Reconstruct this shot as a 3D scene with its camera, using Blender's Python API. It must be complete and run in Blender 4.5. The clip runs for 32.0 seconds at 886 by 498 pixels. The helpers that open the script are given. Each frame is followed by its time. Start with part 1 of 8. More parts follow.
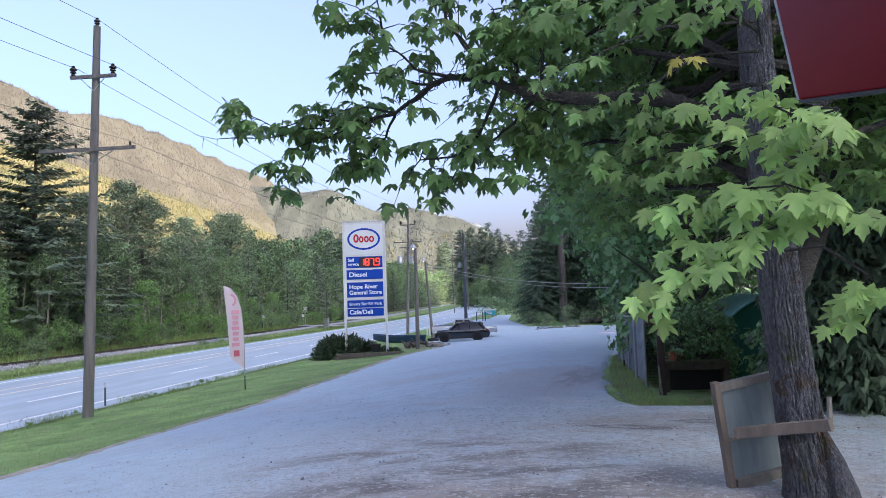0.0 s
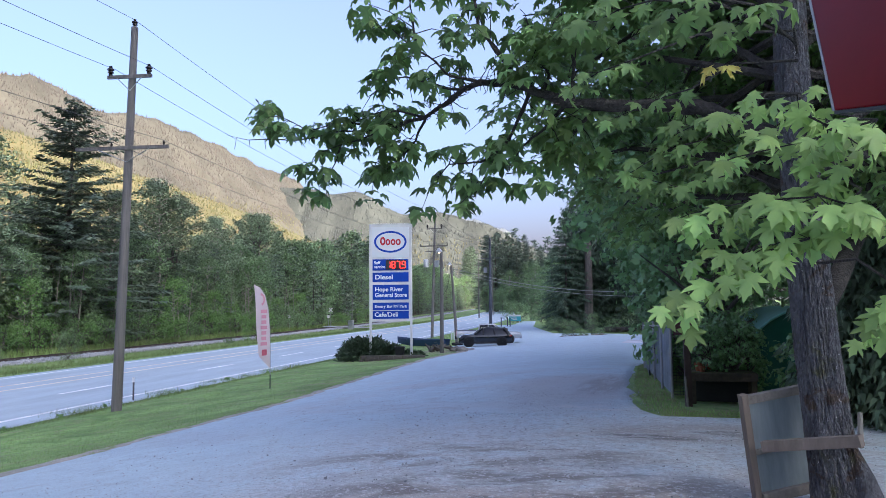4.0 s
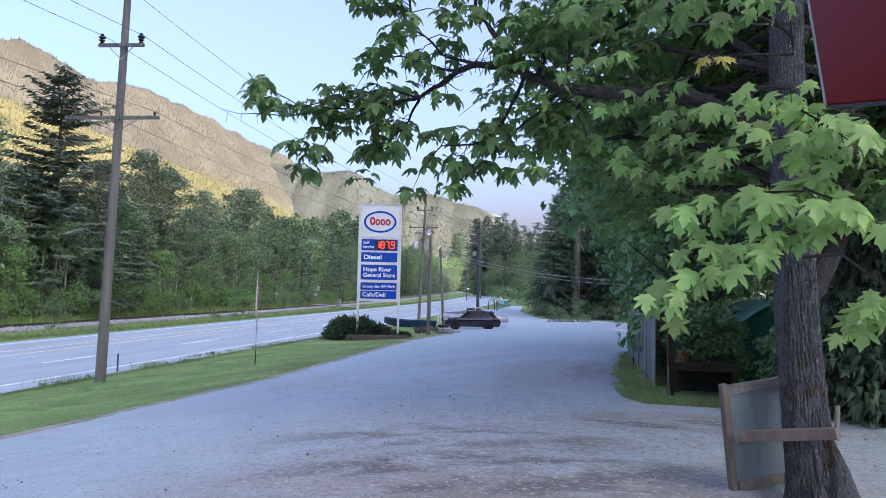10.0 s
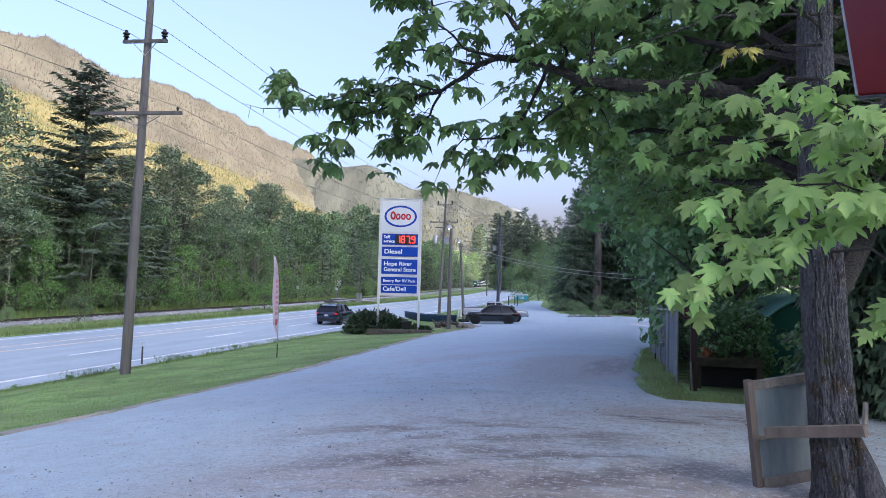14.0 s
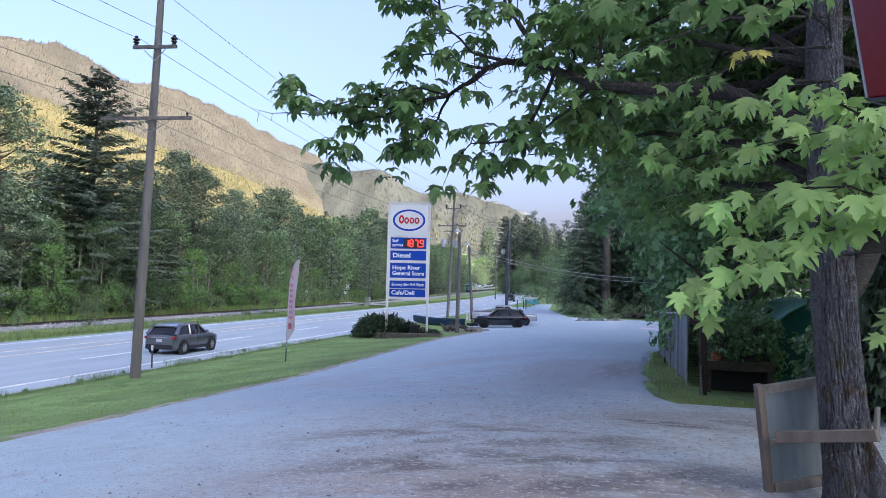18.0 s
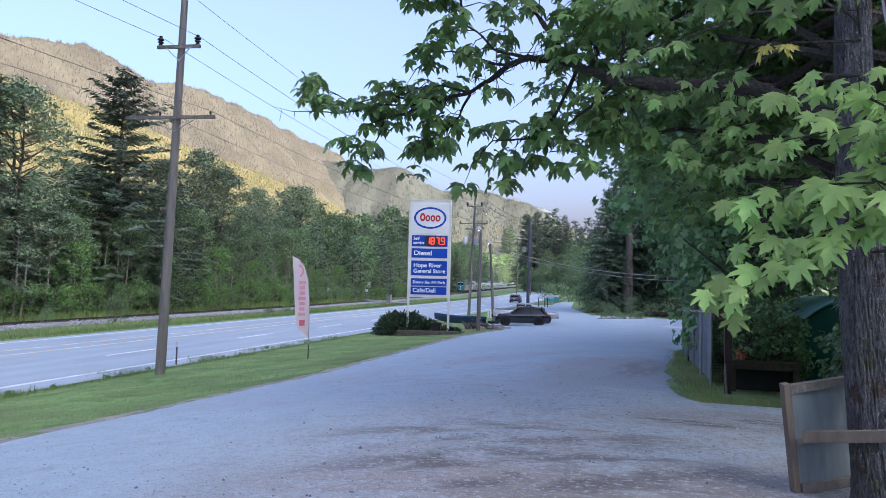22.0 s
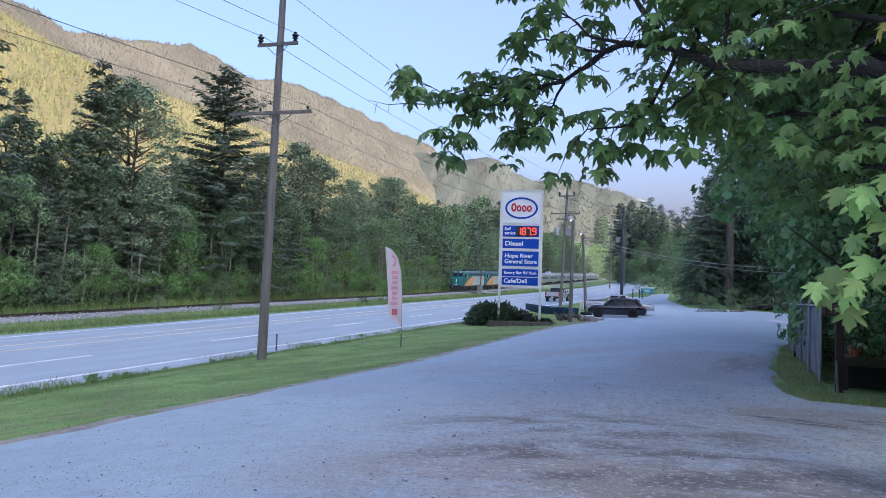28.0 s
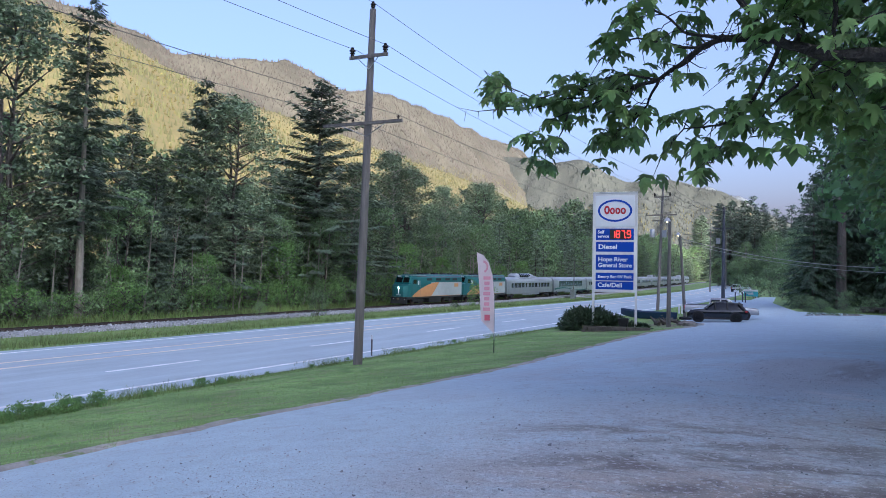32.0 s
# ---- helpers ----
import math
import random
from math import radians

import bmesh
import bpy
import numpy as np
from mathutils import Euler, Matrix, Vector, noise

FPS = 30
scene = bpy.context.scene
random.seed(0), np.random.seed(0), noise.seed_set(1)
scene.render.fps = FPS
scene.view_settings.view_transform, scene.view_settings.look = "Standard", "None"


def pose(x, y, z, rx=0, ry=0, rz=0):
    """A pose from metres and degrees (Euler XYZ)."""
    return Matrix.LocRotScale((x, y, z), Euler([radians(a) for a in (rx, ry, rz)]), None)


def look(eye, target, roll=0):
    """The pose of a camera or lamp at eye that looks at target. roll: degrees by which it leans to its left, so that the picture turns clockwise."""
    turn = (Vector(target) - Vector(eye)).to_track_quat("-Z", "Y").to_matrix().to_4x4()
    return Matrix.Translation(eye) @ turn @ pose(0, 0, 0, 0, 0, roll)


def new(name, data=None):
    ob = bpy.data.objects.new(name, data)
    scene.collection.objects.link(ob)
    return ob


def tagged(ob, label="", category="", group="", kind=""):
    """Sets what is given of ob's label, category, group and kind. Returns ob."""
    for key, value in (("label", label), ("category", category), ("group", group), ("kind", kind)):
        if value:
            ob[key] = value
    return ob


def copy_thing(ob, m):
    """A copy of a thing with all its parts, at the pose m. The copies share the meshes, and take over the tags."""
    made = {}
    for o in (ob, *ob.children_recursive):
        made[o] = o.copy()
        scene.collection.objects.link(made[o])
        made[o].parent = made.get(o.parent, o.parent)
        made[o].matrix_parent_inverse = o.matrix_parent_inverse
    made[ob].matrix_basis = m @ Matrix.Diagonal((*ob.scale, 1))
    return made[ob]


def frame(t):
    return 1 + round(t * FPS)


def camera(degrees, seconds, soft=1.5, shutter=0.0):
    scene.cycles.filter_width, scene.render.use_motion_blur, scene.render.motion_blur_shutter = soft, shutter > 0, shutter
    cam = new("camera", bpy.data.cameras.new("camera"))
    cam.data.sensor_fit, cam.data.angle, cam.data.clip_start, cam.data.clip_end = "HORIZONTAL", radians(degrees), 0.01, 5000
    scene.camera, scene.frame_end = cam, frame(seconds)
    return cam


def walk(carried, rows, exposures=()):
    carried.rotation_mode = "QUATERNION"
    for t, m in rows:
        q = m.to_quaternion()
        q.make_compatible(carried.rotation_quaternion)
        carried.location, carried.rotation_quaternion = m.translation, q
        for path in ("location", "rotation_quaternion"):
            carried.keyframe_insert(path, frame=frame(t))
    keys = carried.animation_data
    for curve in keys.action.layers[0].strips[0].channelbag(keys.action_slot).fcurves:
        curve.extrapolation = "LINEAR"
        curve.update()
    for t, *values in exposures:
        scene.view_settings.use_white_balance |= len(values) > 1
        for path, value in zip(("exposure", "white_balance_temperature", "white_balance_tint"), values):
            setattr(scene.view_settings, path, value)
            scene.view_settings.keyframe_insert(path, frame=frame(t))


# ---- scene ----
EXPOSURE, SKY, VEIL, SUN, TINT = 2.63, 0.0575, 0.040, 2.1, 10
cam = camera(63.40, 32.0, 0.85)
PATH = [
    (0.0, pose(0.018, 0.024, 4.112, 93.89, 2.09, 10.49)),
    (0.5, pose(0.027, 0.037, 4.104, 94.12, 1.87, 10.97)),
    (1.0, pose(0.029, 0.034, 4.108, 94.44, 1.55, 11.35)),
    (1.5, pose(0.023, 0.032, 4.112, 94.79, 1.23, 11.60)),
    (2.0, pose(0.021, 0.018, 4.113, 95.06, 0.92, 11.80)),
    (2.5, pose(0.015, 0.015, 4.117, 95.14, 0.67, 11.95)),
    (3.0, pose(0.016, 0.000, 4.115, 94.96, 0.67, 12.23)),
    (3.5, pose(0.010, -0.002, 4.108, 94.61, 0.67, 12.43)),
    (5.5, pose(0.017, -0.013, 4.110, 93.70, 0.45, 12.34)),
    (6.0, pose(0.009, -0.006, 4.109, 93.60, 0.07, 12.25)),
    (6.5, pose(0.009, -0.014, 4.105, 93.43, -0.36, 12.17)),
    (7.0, pose(0.008, -0.018, 4.103, 93.22, -0.76, 11.99)),
    (7.5, pose(0.012, -0.015, 4.106, 92.99, -1.01, 11.75)),
    (8.0, pose(0.013, -0.012, 4.101, 92.77, -1.14, 11.54)),
    (8.5, pose(0.014, -0.005, 4.100, 92.62, -1.27, 11.41)),
    (9.0, pose(0.016, -0.002, 4.100, 92.61, -1.28, 11.43)),
    (9.5, pose(0.013, -0.003, 4.100, 92.71, -1.28, 11.46)),
    (10.0, pose(0.016, -0.004, 4.101, 92.87, -1.29, 11.51)),
    (10.5, pose(0.015, -0.002, 4.099, 92.99, -1.28, 11.57)),
    (11.0, pose(0.013, 0.004, 4.098, 93.03, -1.31, 11.69)),
    (11.5, pose(0.010, 0.010, 4.100, 92.99, -1.35, 11.91)),
    (12.0, pose(0.010, 0.006, 4.099, 92.93, -1.45, 12.19)),
    (12.5, pose(0.005, -0.001, 4.099, 92.86, -1.53, 12.46)),
    (13.0, pose(0.003, -0.001, 4.097, 92.75, -1.50, 12.73)),
    (13.5, pose(0.000, -0.001, 4.091, 92.61, -1.47, 12.94)),
    (14.0, pose(0.002, 0.002, 4.095, 92.40, -1.42, 13.12)),
    (14.5, pose(0.004, 0.001, 4.095, 92.26, -1.44, 13.22)),
    (16.5, pose(0.005, 0.005, 4.100, 92.51, -1.61, 13.21)),
    (17.0, pose(0.005, 0.006, 4.100, 92.59, -1.56, 13.36)),
    (17.5, pose(0.003, 0.002, 4.100, 92.65, -1.45, 13.56)),
    (18.0, pose(0.005, 0.004, 4.097, 92.68, -1.34, 13.80)),
    (18.5, pose(0.002, 0.011, 4.095, 92.69, -1.26, 14.06)),
    (19.0, pose(0.005, 0.011, 4.097, 92.67, -1.22, 14.34)),
    (19.5, pose(0.003, 0.011, 4.095, 92.66, -1.25, 14.57)),
    (20.0, pose(-0.003, 0.009, 4.092, 92.63, -1.31, 14.77)),
    (20.5, pose(0.001, 0.017, 4.091, 92.55, -1.36, 14.98)),
    (21.0, pose(-0.001, 0.015, 4.091, 92.49, -1.36, 15.16)),
    (21.5, pose(-0.006, 0.005, 4.094, 92.46, -1.36, 15.31)),
    (22.0, pose(-0.003, 0.005, 4.094, 92.46, -1.39, 15.48)),
    (22.5, pose(-0.005, 0.002, 4.097, 92.40, -1.36, 15.68)),
    (23.0, pose(-0.007, 0.001, 4.092, 92.29, -1.42, 15.93)),
    (23.5, pose(-0.012, 0.005, 4.094, 92.17, -1.37, 16.27)),
    (24.0, pose(-0.009, -0.002, 4.093, 92.08, -1.37, 16.72)),
    (24.5, pose(-0.012, -0.006, 4.093, 92.09, -1.42, 17.20)),
    (26.5, pose(-0.022, -0.020, 4.094, 92.33, -1.69, 19.86)),
    (27.0, pose(-0.019, -0.020, 4.097, 92.16, -1.72, 20.77)),
    (27.5, pose(-0.028, -0.022, 4.101, 91.85, -1.72, 21.72)),
    (28.0, pose(-0.027, -0.019, 4.095, 91.50, -1.64, 22.71)),
    (28.5, pose(-0.031, -0.027, 4.094, 91.22, -1.58, 23.66)),
    (29.0, pose(-0.025, -0.031, 4.088, 91.11, -1.43, 24.60)),
    (29.5, pose(-0.018, -0.033, 4.090, 91.12, -1.34, 25.43)),
    (30.0, pose(-0.024, -0.018, 4.098, 91.22, -1.33, 26.14)),
    (30.5, pose(-0.029, -0.009, 4.103, 91.33, -1.26, 26.83)),
    (31.0, pose(-0.031, -0.007, 4.105, 91.46, -1.16, 27.67)),
    (31.5, pose(-0.037, -0.003, 4.109, 91.60, -1.03, 28.67)),
    (32.0, pose(-0.042, -0.005, 4.116, 91.74, -0.93, 30.01)),
]
walk(cam, PATH, exposures=[(t, EXPOSURE + s, k, TINT) for t, s, k in ((0.0, 0.15, 5850), (1.0, 0.13, 5780), (3.0, 0.07, 5620), (6.0, 0.06, 5620), (9.0, 0.12, 5750), (13.0, 0.13, 5740), (20.0, 0.1, 5700), (28.0, -0.1, 5480), (32.0, -0.22, 5400))])

# ---- light ----
SUN_EL, SUN_AZ = 18.0, 128.0      # degrees; azimuth counted from +y towards +x
world = bpy.data.worlds.new("sky")
scene.world = world
world.use_nodes = True
sky = world.node_tree.nodes.new("ShaderNodeTexSky")
sky.sky_type, sky.sun_disc = "NISHITA", False
sky.sun_elevation, sky.sun_rotation = radians(SUN_EL), radians(SUN_AZ)
sky.air_density, sky.dust_density, sky.ozone_density = 1.0, 7.0, 3.2
world.node_tree.links.new(sky.outputs[0], world.node_tree.nodes["Background"].inputs[0])
world.node_tree.nodes["Background"].inputs[1].default_value = SKY
# an even veil of thin high haze over the whole sky
veil, both = world.node_tree.nodes.new("ShaderNodeBackground"), world.node_tree.nodes.new("ShaderNodeAddShader")
veil.inputs[0].default_value, veil.inputs[1].default_value = (0.98, 0.60, 0.84, 1), VEIL
world.node_tree.links.new(world.node_tree.nodes["Background"].outputs[0], both.inputs[0])
world.node_tree.links.new(veil.outputs[0], both.inputs[1])
world.node_tree.links.new(both.outputs[0], world.node_tree.nodes["World Output"].inputs[0])
sun = new("sun", bpy.data.lights.new("sun", "SUN"))
sun.data.energy, sun.data.angle, sun.data.color = SUN, radians(0.5), (1.0, 0.87, 0.66)
a, e = radians(SUN_AZ), radians(SUN_EL)
sun_from = Vector((math.sin(a) * math.cos(e), math.cos(a) * math.cos(e), math.sin(e)))
sun.matrix_world = look(sun_from * 100, (0, 0, 0))


# ---- mesh tools ----
class Mesh:
    """Collects vertices and faces."""

    def __init__(self):
        self.v, self.f = [], []

    def add(self, verts, faces):
        n = len(self.v)
        self.v += [tuple(p) for p in verts]
        self.f += [tuple(i + n for i in f) for f in faces]
        return self

    def box(self, x, y, z, sx, sy, sz, m=None):
        """A box by its centre and sizes."""
        c = [Vector((x + i * sx / 2, y + j * sy / 2, z + k * sz / 2)) for i in (-1, 1) for j in (-1, 1) for k in (-1, 1)]
        if m is not None:
            c = [m @ p for p in c]
        return self.add(c, [(0, 1, 3, 2), (4, 6, 7, 5), (0, 4, 5, 1), (2, 3, 7, 6), (0, 2, 6, 4), (1, 5, 7, 3)])

    def tube(self, points, radii, sides=8, cap=True, rough=0.0, seed=0):
        """A tube along points; a radius for each point."""
        pts = [Vector(p) for p in points]
        n, rings, rnd = len(pts), [], random.Random(seed)
        side = None
        for i, p in enumerate(pts):
            d = (pts[min(i + 1, n - 1)] - pts[max(i - 1, 0)]).normalized()
            if side is None:
                side = d.orthogonal().normalized()
            side = (side - d * side.dot(d)).normalized()
            up = d.cross(side)
            r = radii[i] if hasattr(radii, "__len__") else radii
            rings.append([p + (side * math.cos(2 * math.pi * k / sides) + up * math.sin(2 * math.pi * k / sides)) * r * (1 + rough * rnd.uniform(-1, 1)) for k in range(sides)])
        faces = [(i * sides + k, i * sides + (k + 1) % sides, (i + 1) * sides + (k + 1) % sides, (i + 1) * sides + k) for i in range(n - 1) for k in range(sides)]
        if cap:
            faces += [tuple(range(sides))[::-1], tuple((n - 1) * sides + k for k in range(sides))]
        return self.add([q for r in rings for q in r], faces)

    def loft(self, sections, cap=True, closed=True):
        """A skin over sections that have the same number of points."""
        n, k = len(sections), len(sections[0])
        faces = [(i * k + j, i * k + (j + 1) % k, (i + 1) * k + (j + 1) % k, (i + 1) * k + j) for i in range(n - 1) for j in range(k if closed else k - 1)]
        if cap and closed:
            faces += [tuple(range(k))[::-1], tuple((n - 1) * k + j for j in range(k))]
        return self.add([p for s in sections for p in s], faces)

    def plate(self, outline, depth, m=None):
        """A flat outline in x, z given a depth along y."""
        n = len(outline)
        v = [Vector((x, -depth / 2, z)) for x, z in outline] + [Vector((x, depth / 2, z)) for x, z in outline]
        if m is not None:
            v = [m @ p for p in v]
        f = [tuple(range(n)), tuple(range(n, 2 * n))[::-1]] + [(i, i + n, (i + 1) % n + n, (i + 1) % n) for i in range(n)]
        return self.add(v, f)

    def lathe(self, profile, sides=16, m=None):
        """A turned form from (radius, z) pairs."""
        s = [[Vector((r * math.cos(2 * math.pi * k / sides), r * math.sin(2 * math.pi * k / sides), z)) for k in range(sides)] for r, z in profile]
        if m is not None:
            s = [[m @ p for p in ring] for ring in s]
        return self.loft(s)

    def data(self, name, smooth=False, bevel=0.0):
        me = bpy.data.meshes.new(name)
        me.from_pydata(self.v, [], self.f)
        bm = bmesh.new()
        bm.from_mesh(me)
        bmesh.ops.recalc_face_normals(bm, faces=bm.faces)
        if bevel:
            bmesh.ops.bevel(bm, geom=[q for q in bm.edges if len(q.link_faces) == 2 and q.calc_face_angle() > 0.6], offset=bevel, segments=2, profile=0.7, affect="EDGES", clamp_overlap=True)
        bm.to_mesh(me)
        bm.free()
        if smooth:
            me.shade_smooth()
            me.set_sharp_from_angle(angle=radians(40))
        return me


def array_mesh(name, verts, faces):
    """A mesh from number arrays whose faces all have the same number of corners."""
    me = bpy.data.meshes.new(name)
    verts, faces = np.asarray(verts, np.float32), np.asarray(faces, np.int32)
    k = faces.shape[1]
    me.vertices.add(len(verts))
    me.vertices.foreach_set("co", verts.ravel())
    me.loops.add(faces.size)
    me.loops.foreach_set("vertex_index", faces.ravel())
    me.polygons.add(len(faces))
    me.polygons.foreach_set("loop_start", np.arange(0, faces.size, k, dtype=np.int32))
    me.update(calc_edges=True)
    me.validate()
    return me


def scatter(template, faces, places, ahead, up, sizes):
    """Copies of a small template (x across, y ahead, z up) at many places, as arrays."""
    ahead = ahead / np.linalg.norm(ahead, axis=1, keepdims=True)
    across = np.cross(ahead, up)
    across /= np.linalg.norm(across, axis=1, keepdims=True) + 1e-9
    top = np.cross(across, ahead)
    t = np.asarray(template, float)
    v = places[:, None] + sizes[:, None, None] * (t[None, :, 0:1] * across[:, None] + t[None, :, 1:2] * ahead[:, None] + t[None, :, 2:3] * top[:, None])
    f = np.asarray(faces)[None] + (np.arange(len(places)) * len(t))[:, None, None]
    return v.reshape(-1, 3), f.reshape(-1, f.shape[2])


def part(name, mesh, material, parent=None, label="", smooth=False, bevel=0.0, at=None, kind=""):
    """One mesh object under a thing or a part."""
    me = mesh.data(name, smooth, bevel) if isinstance(mesh, Mesh) else mesh
    if material is not None and not me.materials:
        me.materials.append(material)
    ob = new(name, me)
    if parent is not None:
        ob.parent = parent
    if at is not None:
        ob.matrix_basis = at
    return tagged(ob, label, kind=kind)


def thing(name, m, label, category, group="", kind=""):
    ob = new(name)
    ob.empty_display_size = 0.2
    ob.matrix_basis = m
    return tagged(ob, label, category, group, kind)


def words(text, size, material, parent, m, name="lettering", squeeze=1.0):
    c = bpy.data.curves.new(name, "FONT")
    c.body, c.size, c.extrude, c.align_y, c.offset = text, size, 0.004, "CENTER", size * 0.022
    c.materials.append(material)
    ob = new(name, c)
    ob.parent = parent
    ob.matrix_basis = m @ Matrix.Diagonal((squeeze, 1, 1, 1))
    return ob


# ---- materials ----
def mat(name, a, b=None, scale=6.0, rough=0.7, metal=0.0, bump=0.0, bump_scale=None, random_by="", spread=0.25, stretch=(1, 1, 1), big=0.25, thin=0.0, coat=0.0, spec=0.5, vary=0.0):
    m = bpy.data.materials.new(name)
    m.use_nodes = True
    nt = m.node_tree
    n, link = nt.nodes, nt.links.new
    p = n["Principled BSDF"]
    p.inputs["Roughness"].default_value, p.inputs["Metallic"].default_value = rough, metal
    p.inputs["Coat Weight"].default_value, p.inputs["Specular IOR Level"].default_value = coat, spec
    b = b or tuple(c * 0.7 for c in a)
    co, mp = n.new("ShaderNodeTexCoord"), n.new("ShaderNodeMapping")
    mp.inputs["Scale"].default_value = stretch
    link(co.outputs["Object"], mp.inputs["Vector"])
    fine, wide = n.new("ShaderNodeTexNoise"), n.new("ShaderNodeTexNoise")
    fine.inputs["Scale"].default_value, fine.inputs["Detail"].default_value, fine.inputs["Roughness"].default_value = scale, 8, 0.65
    wide.inputs["Scale"].default_value, wide.inputs["Detail"].default_value = scale / 9, 3
    for q in (fine, wide):
        link(mp.outputs[0], q.inputs["Vector"])
    ramp = n.new("ShaderNodeMapRange")
    ramp.inputs["From Min"].default_value, ramp.inputs["From Max"].default_value = 0.32, 0.68
    link(fine.outputs["Fac"], ramp.inputs["Value"])
    mix = n.new("ShaderNodeMix")
    mix.data_type = "RGBA"
    mix.inputs["A"].default_value, mix.inputs["B"].default_value = (*a, 1), (*b, 1)
    link(ramp.outputs[0], mix.inputs["Factor"])
    hsv = n.new("ShaderNodeHueSaturation")
    link(mix.outputs["Result"], hsv.inputs["Color"])
    value = n.new("ShaderNodeMapRange")
    value.inputs["From Min"].default_value, value.inputs["From Max"].default_value = 0.3, 0.7
    value.inputs["To Min"].default_value, value.inputs["To Max"].default_value = 1 - big, 1 + big
    link(wide.outputs["Fac"], value.inputs["Value"])
    last = value.outputs[0]
    if random_by:
        r = n.new("ShaderNodeObjectInfo" if random_by == "object" else "ShaderNodeNewGeometry")
        rv = n.new("ShaderNodeMapRange")
        rv.inputs["To Min"].default_value, rv.inputs["To Max"].default_value = 1 - spread, 1 + spread
        link(r.outputs["Random" if random_by == "object" else "Random Per Island"], rv.inputs["Value"])
        mul = n.new("ShaderNodeMath")
        mul.operation = "MULTIPLY"
        link(last, mul.inputs[0]), link(rv.outputs[0], mul.inputs[1])
        last = mul.outputs[0]
        hue = n.new("ShaderNodeMapRange")
        hue.inputs["To Min"].default_value, hue.inputs["To Max"].default_value = 0.5 - spread * 0.03, 0.5 + spread * 0.03
        link(r.outputs["Random" if random_by == "object" else "Random Per Island"], hue.inputs["Value"])
        link(hue.outputs[0], hsv.inputs["Hue"])
    if vary:
        oi, ov, mul = n.new("ShaderNodeObjectInfo"), n.new("ShaderNodeMapRange"), n.new("ShaderNodeMath")
        ov.inputs["To Min"].default_value, ov.inputs["To Max"].default_value = 1 - vary, 1 + vary
        mul.operation = "MULTIPLY"
        link(oi.outputs["Random"], ov.inputs["Value"])
        link(last, mul.inputs[0]), link(ov.outputs[0], mul.inputs[1])
        last = mul.outputs[0]
    link(last, hsv.inputs["Value"])
    link(hsv.outputs[0], p.inputs["Base Color"])
    if bump:
        bn, bt = n.new("ShaderNodeBump"), n.new("ShaderNodeTexNoise")
        bt.inputs["Scale"].default_value, bt.inputs["Detail"].default_value = bump_scale or scale * 2, 6
        link(mp.outputs[0], bt.inputs["Vector"])
        bn.inputs["Strength"].default_value, bn.inputs["Distance"].default_value = bump, 0.05
        link(bt.outputs["Fac"], bn.inputs["Height"])
        link(bn.outputs[0], p.inputs["Normal"])
    if thin:
        tr, ms = n.new("ShaderNodeBsdfTranslucent"), n.new("ShaderNodeMixShader")
        link(hsv.outputs[0], tr.inputs["Color"])
        ms.inputs[0].default_value = thin
        link(p.outputs[0], ms.inputs[1]), link(tr.outputs[0], ms.inputs[2])
        link(ms.outputs[0], n["Material Output"].inputs["Surface"])
    return m


def glow(name, colour, strength):
    m = bpy.data.materials.new(name)
    m.use_nodes = True
    p = m.node_tree.nodes["Principled BSDF"]
    p.inputs["Base Color"].default_value, p.inputs["Emission Color"].default_value = (*colour, 1), (*colour, 1)
    p.inputs["Emission Strength"].default_value = strength
    return m


ASPHALT = mat("asphalt", (0.475, 0.56, 0.59), (0.41, 0.485, 0.51), 9, 0.85, bump=0.25, bump_scale=60, big=0.10, stretch=(1, 0.15, 1))
LINE_WHITE = mat("road_paint_white", (0.92, 0.92, 0.91), (0.8, 0.8, 0.79), 8, 0.7)
LINE_YELLOW = mat("road_paint_yellow", (0.88, 0.74, 0.58), (0.78, 0.66, 0.52), 8, 0.7)
GRAVEL_WIDE = mat("gravel_lot", (0.61, 0.745, 0.785), (0.52, 0.64, 0.68), 22.0, 0.95, bump=0.9, bump_scale=40, big=0.07)


